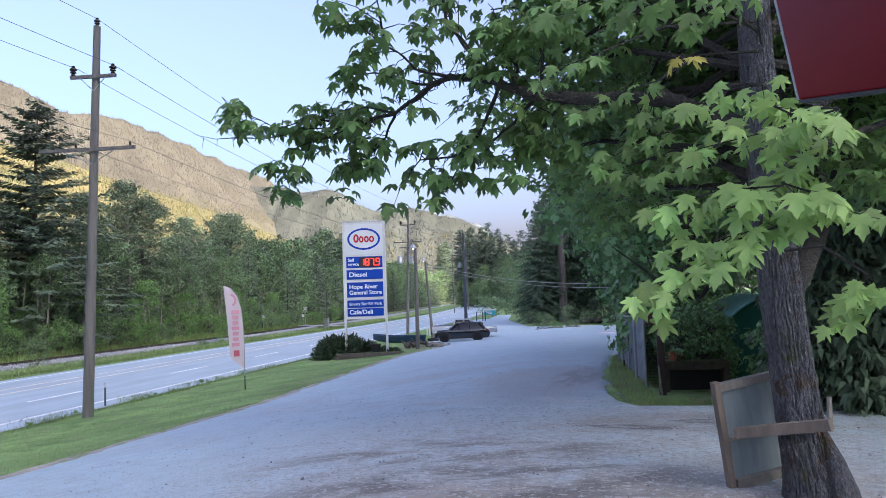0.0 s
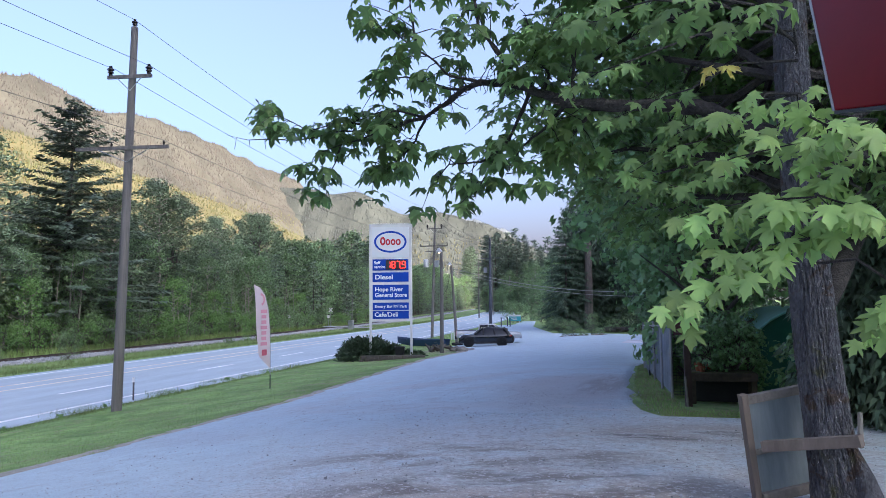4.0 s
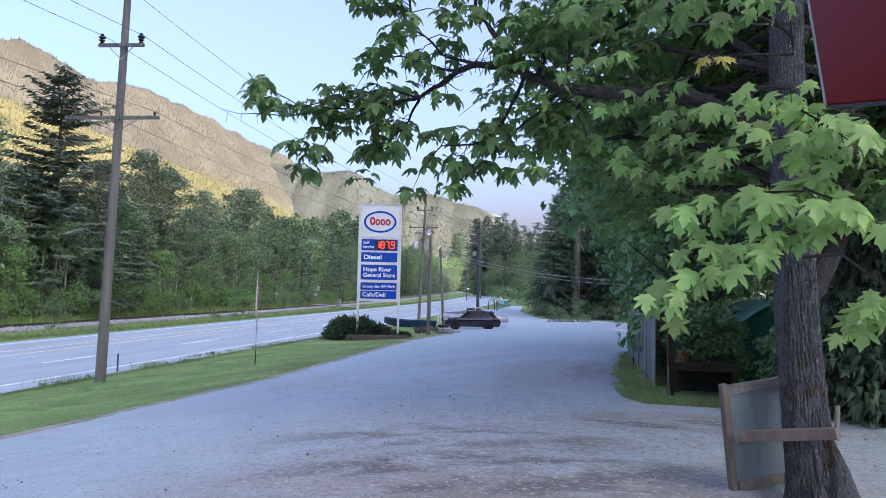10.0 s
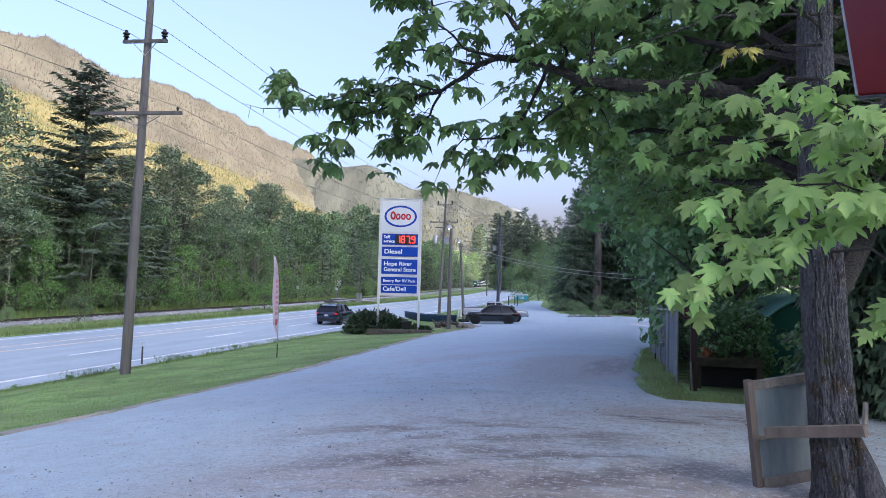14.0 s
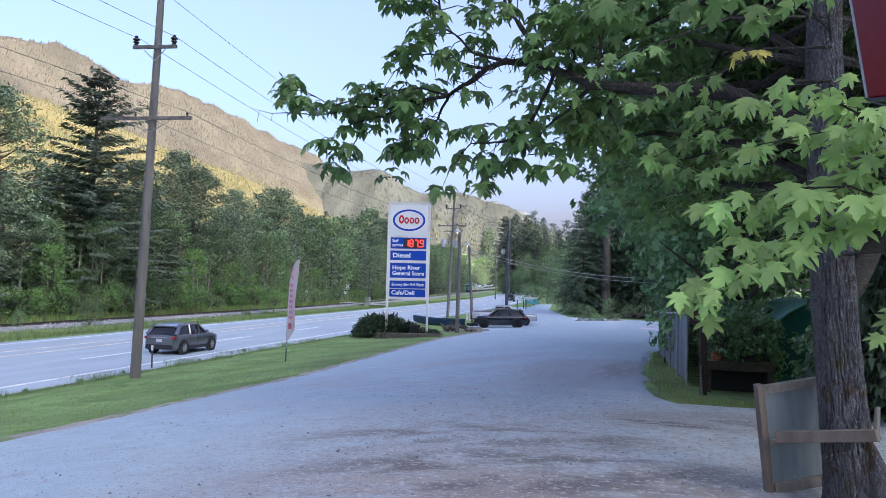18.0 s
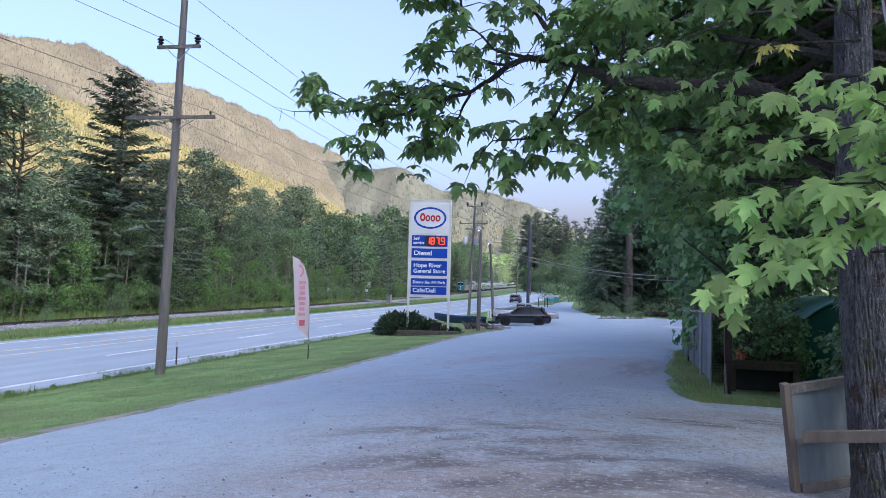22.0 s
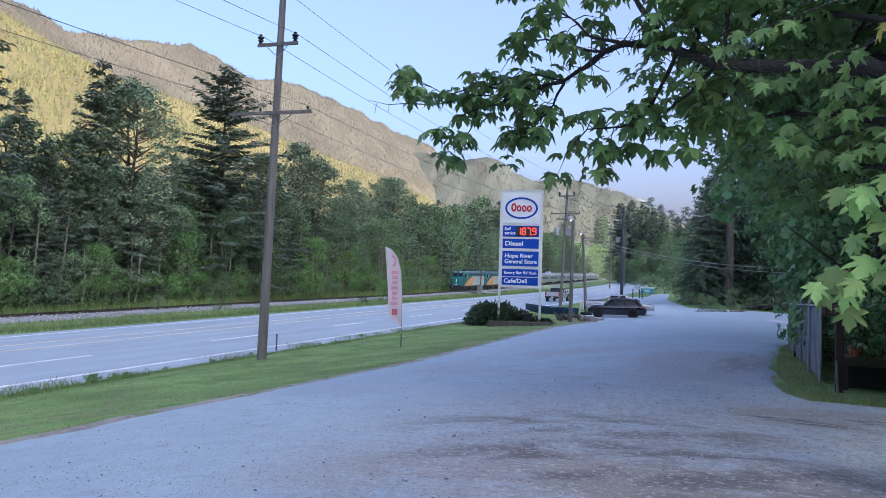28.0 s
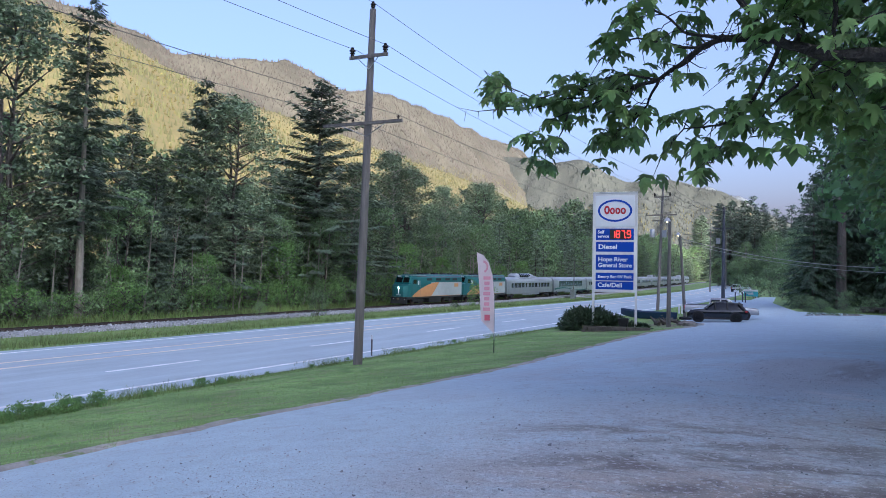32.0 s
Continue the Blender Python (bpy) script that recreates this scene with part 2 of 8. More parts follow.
def overlay(m, colour, amount, scale, lo, hi, at=(0, 0, 0), turn=0.0, stretch=(1, 1, 1), rings=0.0, reach=0.0, twist=1.1):
    """Lays patches of a second colour over a material: noise, or worn rings round a point, over all or within a reach of it."""
    nt = m.node_tree
    n, link = nt.nodes, nt.links.new
    p = n["Principled BSDF"]
    src = p.inputs["Base Color"].links[0].from_socket
    co, mp = n.new("ShaderNodeTexCoord"), n.new("ShaderNodeMapping")
    mp.vector_type = "TEXTURE"
    mp.inputs["Location"].default_value, mp.inputs["Rotation"].default_value, mp.inputs["Scale"].default_value = at, (0, 0, radians(turn)), stretch
    link(co.outputs["Object"], mp.inputs["Vector"])
    tx, rg, mx = n.new("ShaderNodeTexNoise"), n.new("ShaderNodeMapRange"), n.new("ShaderNodeMix")
    tx.inputs["Scale"].default_value, tx.inputs["Detail"].default_value, tx.inputs["Distortion"].default_value, tx.inputs["Roughness"].default_value = scale, 9, twist, 0.62
    link(mp.outputs[0], tx.inputs["Vector"])
    rg.inputs["From Min"].default_value, rg.inputs["From Max"].default_value, rg.inputs["To Max"].default_value = lo, hi, amount
    link(tx.outputs["Fac"], rg.inputs["Value"])
    fac = rg.outputs[0]
    if rings:
        wv, r2, mul = n.new("ShaderNodeTexWave"), n.new("ShaderNodeMapRange"), n.new("ShaderNodeMath")
        wv.wave_type, wv.rings_direction = "RINGS", "Z"
        wv.inputs["Scale"].default_value, wv.inputs["Distortion"].default_value, wv.inputs["Detail"].default_value, wv.inputs["Detail Scale"].default_value = rings, 9.0, 6, 0.7
        link(mp.outputs[0], wv.inputs["Vector"])
        r2.inputs["From Min"].default_value, r2.inputs["From Max"].default_value = 0.35, 0.8
        link(wv.outputs["Fac"], r2.inputs["Value"])
        mul.operation = "MULTIPLY"
        link(fac, mul.inputs[0]), link(r2.outputs[0], mul.inputs[1])
        fac = mul.outputs[0]
    if reach:
        ln, r3, mul = n.new("ShaderNodeVectorMath"), n.new("ShaderNodeMapRange"), n.new("ShaderNodeMath")
        ln.operation, mul.operation = "LENGTH", "MULTIPLY"
        link(mp.outputs[0], ln.inputs[0])
        r3.interpolation_type = "SMOOTHSTEP"
        r3.inputs["From Min"].default_value, r3.inputs["From Max"].default_value = reach, reach * 0.45
        link(ln.outputs["Value"], r3.inputs["Value"])
        link(fac, mul.inputs[0]), link(r3.outputs[0], mul.inputs[1])
        fac = mul.outputs[0]
    mx.data_type = "RGBA"
    mx.inputs["B"].default_value = (*colour, 1)
    link(fac, mx.inputs["Factor"]), link(src, mx.inputs["A"]), link(mx.outputs["Result"], p.inputs["Base Color"])


# rough gravel worn through the paler skin near the maple, brown earth, wheel tracks that turn in round the fence's corner
overlay(GRAVEL_WIDE, (0.51, 0.615, 0.655), 0.5, 0.22, 0.45, 0.62)
overlay(GRAVEL_WIDE, (0.585, 0.65, 0.675), 0.8, 0.55, 0.30, 0.52, at=(0.8, 8.2, 2.2), turn=-8, stretch=(1.0, 1.0, 1), reach=7.2, twist=1.4)
overlay(GRAVEL_WIDE, (0.46, 0.44, 0.41), 0.6, 1.4, 0.44, 0.60, at=(1.2, 8.6, 2.2), turn=8, stretch=(1.2, 0.9, 1), reach=5.0, twist=0.5)
overlay(GRAVEL_WIDE, (0.47, 0.42, 0.365), 0.9, 0.9, 0.34, 0.54, at=(1.3, 5.7, 2.2), stretch=(1.8, 0.8, 1), reach=3.6)
overlay(GRAVEL_WIDE, (0.50, 0.52, 0.51), 0.75, 2.2, 0.26, 0.42, at=(-0.8, 18.4, 1.95), turn=-4, stretch=(2.2, 6.6, 1), reach=1.0, twist=0.5)
overlay(GRAVEL_WIDE, (0.36, 0.355, 0.345), 0.8, 3.0, 0.36, 0.50, at=(0.0, 19.6, 1.95), turn=-6, stretch=(0.75, 4.2, 1), reach=1.0, twist=0.6)
overlay(GRAVEL_WIDE, (0.54, 0.56, 0.56), 0.5, 0.3, 0.38, 0.56, at=(4.5, 19.0, 2.0), stretch=(1.6, 1, 1), rings=0.11, reach=13.0)
overlay(GRAVEL_WIDE, (0.42, 0.40, 0.37), 0.8, 1.6, 0.36, 0.52, at=(1.5, 11.0, 2.1), turn=4, stretch=(2.4, 1.3, 1), reach=1.0, twist=0.8)
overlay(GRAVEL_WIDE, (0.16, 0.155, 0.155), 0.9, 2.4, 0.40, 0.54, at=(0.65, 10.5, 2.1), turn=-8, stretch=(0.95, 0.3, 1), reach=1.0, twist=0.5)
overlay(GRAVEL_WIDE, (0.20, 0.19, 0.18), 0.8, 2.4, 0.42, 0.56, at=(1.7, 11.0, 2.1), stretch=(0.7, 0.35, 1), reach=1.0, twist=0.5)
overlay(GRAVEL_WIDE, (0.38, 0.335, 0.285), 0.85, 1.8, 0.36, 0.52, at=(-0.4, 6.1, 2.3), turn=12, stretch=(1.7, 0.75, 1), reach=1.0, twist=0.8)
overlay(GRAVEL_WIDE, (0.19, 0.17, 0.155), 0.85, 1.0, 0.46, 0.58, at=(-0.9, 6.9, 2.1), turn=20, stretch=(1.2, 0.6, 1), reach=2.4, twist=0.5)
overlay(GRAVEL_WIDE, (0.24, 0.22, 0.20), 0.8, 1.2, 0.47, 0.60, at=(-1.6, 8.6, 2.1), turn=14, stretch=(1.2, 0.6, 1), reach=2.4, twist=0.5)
overlay(GRAVEL_WIDE, (0.68, 0.69, 0.68), 0.7, 2.0, 0.44, 0.56, at=(-0.1, 14.0, 2.1), stretch=(1.1, 0.8, 1), reach=1.0, twist=1.0)
overlay(GRAVEL_WIDE, (0.40, 0.405, 0.40), 0.35, 0.9, 0.55, 0.68, stretch=(1.3, 1.0, 1), twist=2.5)
overlay(GRAVEL_WIDE, (0.32, 0.315, 0.30), 0.5, 11, 0.50, 0.60, at=(0.8, 8.2, 2.2), reach=7.0, twist=0.3)
overlay(GRAVEL_WIDE, (0.72, 0.74, 0.75), 0.6, 14, 0.54, 0.62, at=(0.8, 8.2, 2.2), reach=7.0, twist=0.3)
overlay(GRAVEL_WIDE, (0.26, 0.25, 0.235), 0.55, 30, 0.55, 0.63, twist=0.0)
overlay(GRAVEL_WIDE, (0.84, 0.85, 0.85), 0.5, 26, 0.61, 0.68, twist=0.0)
STONE = mat("stones", (0.42, 0.44, 0.455), (0.30, 0.31, 0.32), 12, 0.9, random_by="island", spread=0.6, bump=0.3)
LAWN = mat("lawn", (0.205, 0.35, 0.095), (0.275, 0.37, 0.12), 3.5, 0.95, bump=0.6, bump_scale=30, big=0.3)
overlay(LAWN, (0.30, 0.27, 0.15), 0.8, 0.7, 0.52, 0.66)
overlay(LAWN, (0.12, 0.20, 0.055), 0.6, 4.0, 0.52, 0.62)
overlay(LAWN, (0.10, 0.19, 0.04), 0.7, 0.35, 0.54, 0.66)
BLADE = mat("grass_blades", (0.22, 0.38, 0.10), (0.295, 0.415, 0.125), 3, 0.8, random_by="island", spread=0.4, thin=0.3)
STRAW = mat("dry_straw", (0.34, 0.29, 0.19), (0.26, 0.23, 0.14), 3, 0.9, random_by="island", spread=0.3)
WEED = mat("tall_weeds", (0.175, 0.27, 0.075), (0.255, 0.30, 0.115), 0.8, 0.8, random_by="island", spread=0.45, thin=0.35)
EARTH = mat("forest_floor", (0.075, 0.085, 0.03), (0.10, 0.10, 0.045), 0.9, 0.95, bump=0.5, bump_scale=6, big=0.35)
BALLAST = mat("ballast", (0.46, 0.46, 0.46), (0.27, 0.265, 0.265), 9, 0.95, bump=0.9, bump_scale=14)
RUST = mat("rail_steel", (0.10, 0.065, 0.05), (0.07, 0.05, 0.04), 4, 0.6, metal=0.5)
SLEEPER = mat("sleeper_wood", (0.075, 0.06, 0.05), (0.05, 0.04, 0.035), 5, 0.9, bump=0.3)
BARK = mat("bark", (0.20, 0.175, 0.155), (0.05, 0.042, 0.036), 34, 0.95, bump=1.0, bump_scale=42, stretch=(1, 1, 0.14), big=0.3)
MAPLE_BARK = mat("furrowed_maple_bark", (0.165, 0.168, 0.175), (0.055, 0.055, 0.058), 58, 0.95, bump=1.0, bump_scale=75, stretch=(1, 1, 0.32), big=0.25)
overlay(MAPLE_BARK, (0.075, 0.05, 0.03), 0.85, 3.0, 0.57, 0.64)
overlay(MAPLE_BARK, (0.075, 0.08, 0.03), 0.75, 2.2, 0.59, 0.67)
overlay(MAPLE_BARK, (0.55, 0.54, 0.52), 0.85, 26, 0.655, 0.70)
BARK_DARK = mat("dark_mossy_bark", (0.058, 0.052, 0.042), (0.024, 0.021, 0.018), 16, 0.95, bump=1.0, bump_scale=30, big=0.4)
BARK_PALE = mat("pale_bark", (0.42, 0.38, 0.33), (0.26, 0.23, 0.2), 5, 0.9, bump=0.5, stretch=(1, 1, 0.3))
NEEDLE = mat("conifer_needles", (0.145, 0.195, 0.135), (0.185, 0.24, 0.15), 0.5, 0.75, random_by="island", spread=0.4, thin=0.1, vary=0.22)
NEEDLE_DARK = mat("dark_conifer_needles", (0.085, 0.135, 0.085), (0.115, 0.17, 0.095), 0.5, 0.75, random_by="island", spread=0.4, thin=0.12)
LEAF_FAR = mat("broad_leaves", (0.165, 0.255, 0.12), (0.215, 0.31, 0.135), 0.4, 0.6, random_by="island", spread=0.35, thin=0.15, vary=0.32)
LEAF_OLIVE = mat("olive_leaves", (0.165, 0.23, 0.135), (0.22, 0.285, 0.16), 0.4, 0.6, random_by="island", spread=0.4, thin=0.15, vary=0.25)
LEAF_BRIGHT = mat("bright_shrub_leaves", (0.18, 0.325, 0.10), (0.24, 0.385, 0.12), 0.6, 0.7, random_by="island", spread=0.3, thin=0.3)
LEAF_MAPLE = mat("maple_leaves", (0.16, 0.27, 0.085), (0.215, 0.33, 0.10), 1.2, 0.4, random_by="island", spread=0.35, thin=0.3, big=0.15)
# maples by the fence stand in shade; their green is lifted to offset it
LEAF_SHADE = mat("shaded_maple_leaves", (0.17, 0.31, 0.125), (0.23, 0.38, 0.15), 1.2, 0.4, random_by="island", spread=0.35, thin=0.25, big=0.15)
# fresh leaves facing open sky: that light is part of this green
LEAF_NEAR = mat("young_lit_maple_leaves", (0.31, 0.475, 0.145), (0.40, 0.57, 0.16), 9, 0.42, random_by="island", spread=0.35, thin=0.35, big=0.12)
LEAF_YELLOW = mat("yellow_maple_leaves", (0.72, 0.66, 0.18), (0.66, 0.55, 0.12), 4, 0.5, random_by="island", spread=0.2, thin=0.35)
POLE_WOOD = mat("weathered_pole_wood", (0.20, 0.185, 0.175), (0.11, 0.102, 0.097), 5, 0.9, bump=0.5, bump_scale=20, stretch=(1, 1, 0.08))
PLANK = mat("weathered_planks", (0.21, 0.175, 0.14), (0.135, 0.112, 0.09), 9, 0.85, bump=0.4, bump_scale=22, stretch=(1, 1, 0.15))
PLANK_GREY = mat("grey_timber", (0.275, 0.254, 0.217), (0.174, 0.16, 0.131), 9, 0.85, bump=0.4, bump_scale=22)
BLACK = mat("black_plastic", (0.012, 0.012, 0.013), (0.02, 0.02, 0.02), 8, 0.5)
DARK = mat("dark_metal", (0.035, 0.035, 0.04), (0.05, 0.05, 0.05), 8, 0.5, metal=0.3)
STEEL = mat("galvanised_steel", (0.42, 0.43, 0.44), (0.3, 0.31, 0.33), 6, 0.45, metal=0.6)
WHITE = mat("white_paint", (0.78, 0.78, 0.77), (0.70, 0.70, 0.70), 3, 0.45, big=0.06)
# ---- the land ----
def lerp(x, xs, ys):
    return float(np.interp(x, xs, ys))


def bend(y):
    """How far the highway and the railway swing to the left, far up the valley."""
    q = min(max(y - 100, 0), 140)
    return -0.00038 * q * q - 0.1064 * max(y - 240, 0)


def ground_z(x, y):
    """The height of the ground; the highway is at 0."""
    xr = x - bend(y)
    back = 4.1 - lerp(y, (-50, 0, 7.6, 20, 63, 120, 250), (1.65, 1.68, 1.85, 2.25, 3.6, 4.0, 4.05))
    w = min(max((-x - 2) / 18, 0), 1)
    z = back * (1 - (w * w * (3 - 2 * w) + w) / 2)
    if xr < -20:
        z = min(z, 0.0)
    if xr < -34.6:
        q = min((-34.6 - xr) / 14, 1)
        z = -1.45 * q * q * (3 - 2 * q)
    if xr < -60:
        z = -1.45 + min((-60 - xr) / 8, 1) * 0.5 + max(-90 - xr, 0) * 0.03
    return z


def grid_lines(near, step, far):
    """Even steps in the near stretch, growing steps beyond it."""
    lo, hi = near
    mid = list(np.arange(lo, hi + 0.01, step))
    out, d = [], step
    p = hi
    while p < far[1]:
        d *= 1.35
        p += d
        out.append(min(p, far[1]))
    inn, d, p = [], step, lo
    while p > far[0]:
        d *= 1.35
        p -= d
        inn.append(max(p, far[0]))
    return inn[::-1] + mid + out


def sheet(name, rows, material, label, category, smooth=True):
    """A sheet from rows of points, all rows of the same length."""
    v = np.array([p for r in rows for p in r])
    k, n = len(rows[0]), len(rows)
    i = np.arange(n - 1)[:, None] * k + np.arange(k - 1)[None]
    f = np.stack([i, i + 1, i + k + 1, i + k], -1).reshape(-1, 4)
    me = array_mesh(name, v, f)
    if smooth:
        me.shade_smooth()
    return tagged(part(name, me, material), label, category, kind="structure")


xs, ys = grid_lines((-64, 14), 1.3, (-2600, 2600)), grid_lines((-12, 130), 1.6, (-2600, 4700))
under = 0.06


def land_z(x, y):
    z = ground_z(x, y) + 0.05 * noise.noise((x * 0.35, y * 0.35, 0))
    xr = x - bend(y)
    if -35.2 < xr < -19.6:
        z = -0.09
    return z


sheet("ground", [[(x, y, land_z(x, y)) for x in xs] for y in ys], LAWN, "mown grass, weeds and forest floor in evening shade", "ground")
# forest floor beyond the railway
fy = grid_lines((0, 260), 5, (-900, 1200))
sheet("forest_ground", [[(u + bend(y), y, ground_z(u + bend(y), y) + 0.05) for u in (-64, -68, -74, -82, -92, -110, -150, -220, -330)] for y in fy], EARTH, "dark forest floor with leaf litter beyond the railway", "ground")

# highway
ry = [-900, -600, -300, -100] + list(range(-60, 420, 6)) + list(range(440, 1100, 40))
road = sheet("road", [[(u + bend(y), y, 0.02 - abs(u + 28) * 0.003 - (0.06 if u in (-20.2, -35.2) else 0)) for u in (-20.2, -20.6, -21.2, -25.1, -28.9, -30.6, -33.9, -34.9, -35.2)] for y in ry], ASPHALT, "grey asphalt highway with a passing lane", "road")


def road_top(u):
    return 0.02 - abs(u + 28) * 0.003 + 0.006


def strip(u, width, y0, y1, step=6.0):
    m, yy = Mesh(), []
    y = y0
    while y < y1:
        yy.append(y)
        y += step
    yy.append(y1)
    m.loft([[(u - width / 2 + bend(y), y, road_top(u)), (u + width / 2 + bend(y), y, road_top(u))] for y in yy], closed=False)
    return m


part("edge_line", strip(-21.25, 0.27, -200, 420), LINE_WHITE, road)
part("edge_line", strip(-33.9, 0.27, -200, 420), LINE_WHITE, road)
part("centre_line", strip(-28.9, 0.27, -200, 420), LINE_YELLOW, road, "worn yellow centre line")
part("centre_line", strip(-30.6, 0.27, -200, 420), LINE_YELLOW, road, "worn yellow centre line")
for i in range(-6, 24):
    y = 17.6 + 11.9 * i
    part("lane_dash", strip(-25.1, 0.27, y, y + 4.5, 1.5), LINE_WHITE, road)

# gravel lot
LOT_Y = (-40, -20, 0, 7, 10, 13.4, 20, 28, 36.5, 44, 49, 51, 54, 60, 66, 80, 100, 112, 122, 128, 150)
LOT_L = (-12, -11, -10.3, -10.0, -10.05, -9.6, -9.25, -9.95, -10.5, -10.8, -10.2, -9.8, -10.8, -12.8, -13.6, -14.4, -15.4, -17.6, -21.0, -15.5, -16.5)
LOT_RY = (-40, 0, 12.4, 12.85, 14.1, 19, 24, 29, 33, 45, 60, 74, 80, 83, 86, 100, 118, 150)
LOT_R = (14, 14, 13, 1.2, 0.72, 0.68, 0.95, 1.3, 3.0, 4.6, 6.5, 7.0, 5.0, 2.5, -5.5, -8.0, -11.0, -13.5)
rows = []
for y in [-40, -30, -20, -12] + list(np.arange(-6, 34, 0.35)) + list(np.arange(34, 130, 0.9)) + [135, 142, 150]:
    l = lerp(y, LOT_Y, LOT_L) + 0.26 * noise.noise((1, y * 0.9, 0)) + 0.16 * noise.noise((2, y * 2.6, 0))
    r = lerp(y, LOT_RY, LOT_R) + 0.15 * noise.noise((5, y * 0.8, 0))
    row = []
    for k in range(57):
        x = l + (r - l) * k / 56
        d = min(k, 56 - k)
        rut = 0.008 * noise.noise((x * 0.9 + y * 0.25, y * 0.45, 3)) + 0.007 * noise.noise((x * 3, y * 2.2, 9))
        row.append((x, y, ground_z(x, y) + (under if d > 0 else -0.06) + rut * min(d, 3) / 3))
    rows.append(row)
worn = []
for y in np.arange(-4, 62, 0.3):
    l = lerp(y, LOT_Y, LOT_L) + 0.26 * noise.noise((1, y * 0.9, 0)) + 0.16 * noise.noise((2, y * 2.6, 0))
    a, b = l - 0.3 - 0.35 * noise.noise((4, y * 1.3, 0)), l + 0.25
    worn.append([(a + (b - a) * k / 4, y, ground_z(a + (b - a) * k / 4, y) + (0.01, 0.07, 0.085, 0.085, 0.03)[k]) for k in range(5)])
DIRT = mat("worn_earth", (0.52, 0.48, 0.42), (0.33, 0.305, 0.25), 6, 0.95, bump=0.8, bump_scale=30, big=0.2)
overlay(DIRT, (0.22, 0.30, 0.10), 0.9, 2.2, 0.55, 0.62)
sheet("worn_edge", worn, DIRT, "strip of bare earth and dry grass where lawn meets gravel", "ground")
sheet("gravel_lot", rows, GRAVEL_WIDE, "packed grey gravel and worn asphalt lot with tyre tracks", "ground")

# railway
track = thing("railway_track", pose(0, 0, 0), "single railway track on pale ballast beside the highway", "railway", kind="structure")
ty = [-300, -200, -100, -50] + list(range(-30, 420, 6)) + list(range(440, 1000, 30))
part("ballast", Mesh().loft([[(-58 + u + bend(y), y, z) for u, z in ((-3.6, -1.6), (-2.0, -1.16), (-1.3, -1.12), (1.3, -1.12), (2.0, -1.16), (3.8, -1.75))] for y in ty], closed=False), BALLAST, track, smooth=True)
for s in (-0.75, 0.75):
    part("rail", Mesh().loft([[(-58 + s + u + bend(y), y, z) for u, z in ((-0.075, -1.13), (-0.02, -1.1), (-0.036, -1.0), (0.036, -1.0), (0.02, -1.1), (0.075, -1.13))] for y in ty]), RUST, track)
tie = Mesh().box(0, 0, 0, 2.6, 0.23, 0.16).data("sleeper")
for i in range(180):
    y = 18 + i * 0.62
    part("sleeper", tie, SLEEPER, track, at=pose(-58 + bend(y), y, -1.15))


# ---- mountains ----
def slope(name, foot, crest, heights, y_range, bumps, material, label, steps=(70, 26), seed=0.0, ravine=0.0):
    """A mountainside between a foot line and a crest line, x by y, rising to heights along y."""
    rows = []
    for y in np.linspace(*y_range, steps[0]):
        row = []
        for q in np.linspace(0, 1, steps[1]):
            x = foot + (crest - foot) * q
            h = lerp(y, *heights) * (q ** 1.15)
            n = noise.fractal((x * 0.0035 + seed, y * 0.0035, seed), 0.9, 2.1, 5)
            gully = abs(noise.noise((y * 0.0042 + q * 0.9, seed, 0))) + 0.5 * abs(noise.noise((y * 0.011 + q * 1.6, seed + 5, 0)))
            row.append((x, y, -3 + h + n * bumps * q * (0.35 + q) - gully * ravine * q * (1 - q) * 4))
        x, y_, z = row[-1]
        row += [(x + (crest - foot) * 0.25, y_, z * 0.8), (x + (crest - foot) * 0.6, y_, -5)]
        rows.append(row)
    return sheet(name, rows, material, label, "mountain")


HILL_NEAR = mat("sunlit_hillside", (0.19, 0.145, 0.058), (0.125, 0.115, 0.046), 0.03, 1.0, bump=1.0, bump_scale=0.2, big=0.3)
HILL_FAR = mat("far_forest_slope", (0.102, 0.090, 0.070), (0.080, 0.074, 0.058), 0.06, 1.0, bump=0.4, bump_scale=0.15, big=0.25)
# end range: a little distance haze is mixed into this cooler base colour
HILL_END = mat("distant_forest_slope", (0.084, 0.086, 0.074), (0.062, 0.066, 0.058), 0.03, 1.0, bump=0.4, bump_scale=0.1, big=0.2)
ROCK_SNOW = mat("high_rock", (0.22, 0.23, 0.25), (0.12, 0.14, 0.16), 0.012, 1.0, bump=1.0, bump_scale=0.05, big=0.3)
NEAR_H = ((-1060, 530, 815, 1100, 1450, 1700, 2250, 3100, 4250), (460, 440, 408, 362, 352, 338, 303, 225, 120))
FAR_H = ((-200, 1300, 1450, 1520, 2040, 2380, 2810, 3360, 4350), (800, 720, 715, 700, 800, 785, 822, 815, 800))
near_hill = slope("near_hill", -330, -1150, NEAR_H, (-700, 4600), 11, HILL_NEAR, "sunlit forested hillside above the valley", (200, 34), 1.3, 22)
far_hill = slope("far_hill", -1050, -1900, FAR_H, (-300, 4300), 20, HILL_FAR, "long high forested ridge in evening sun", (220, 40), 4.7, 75)
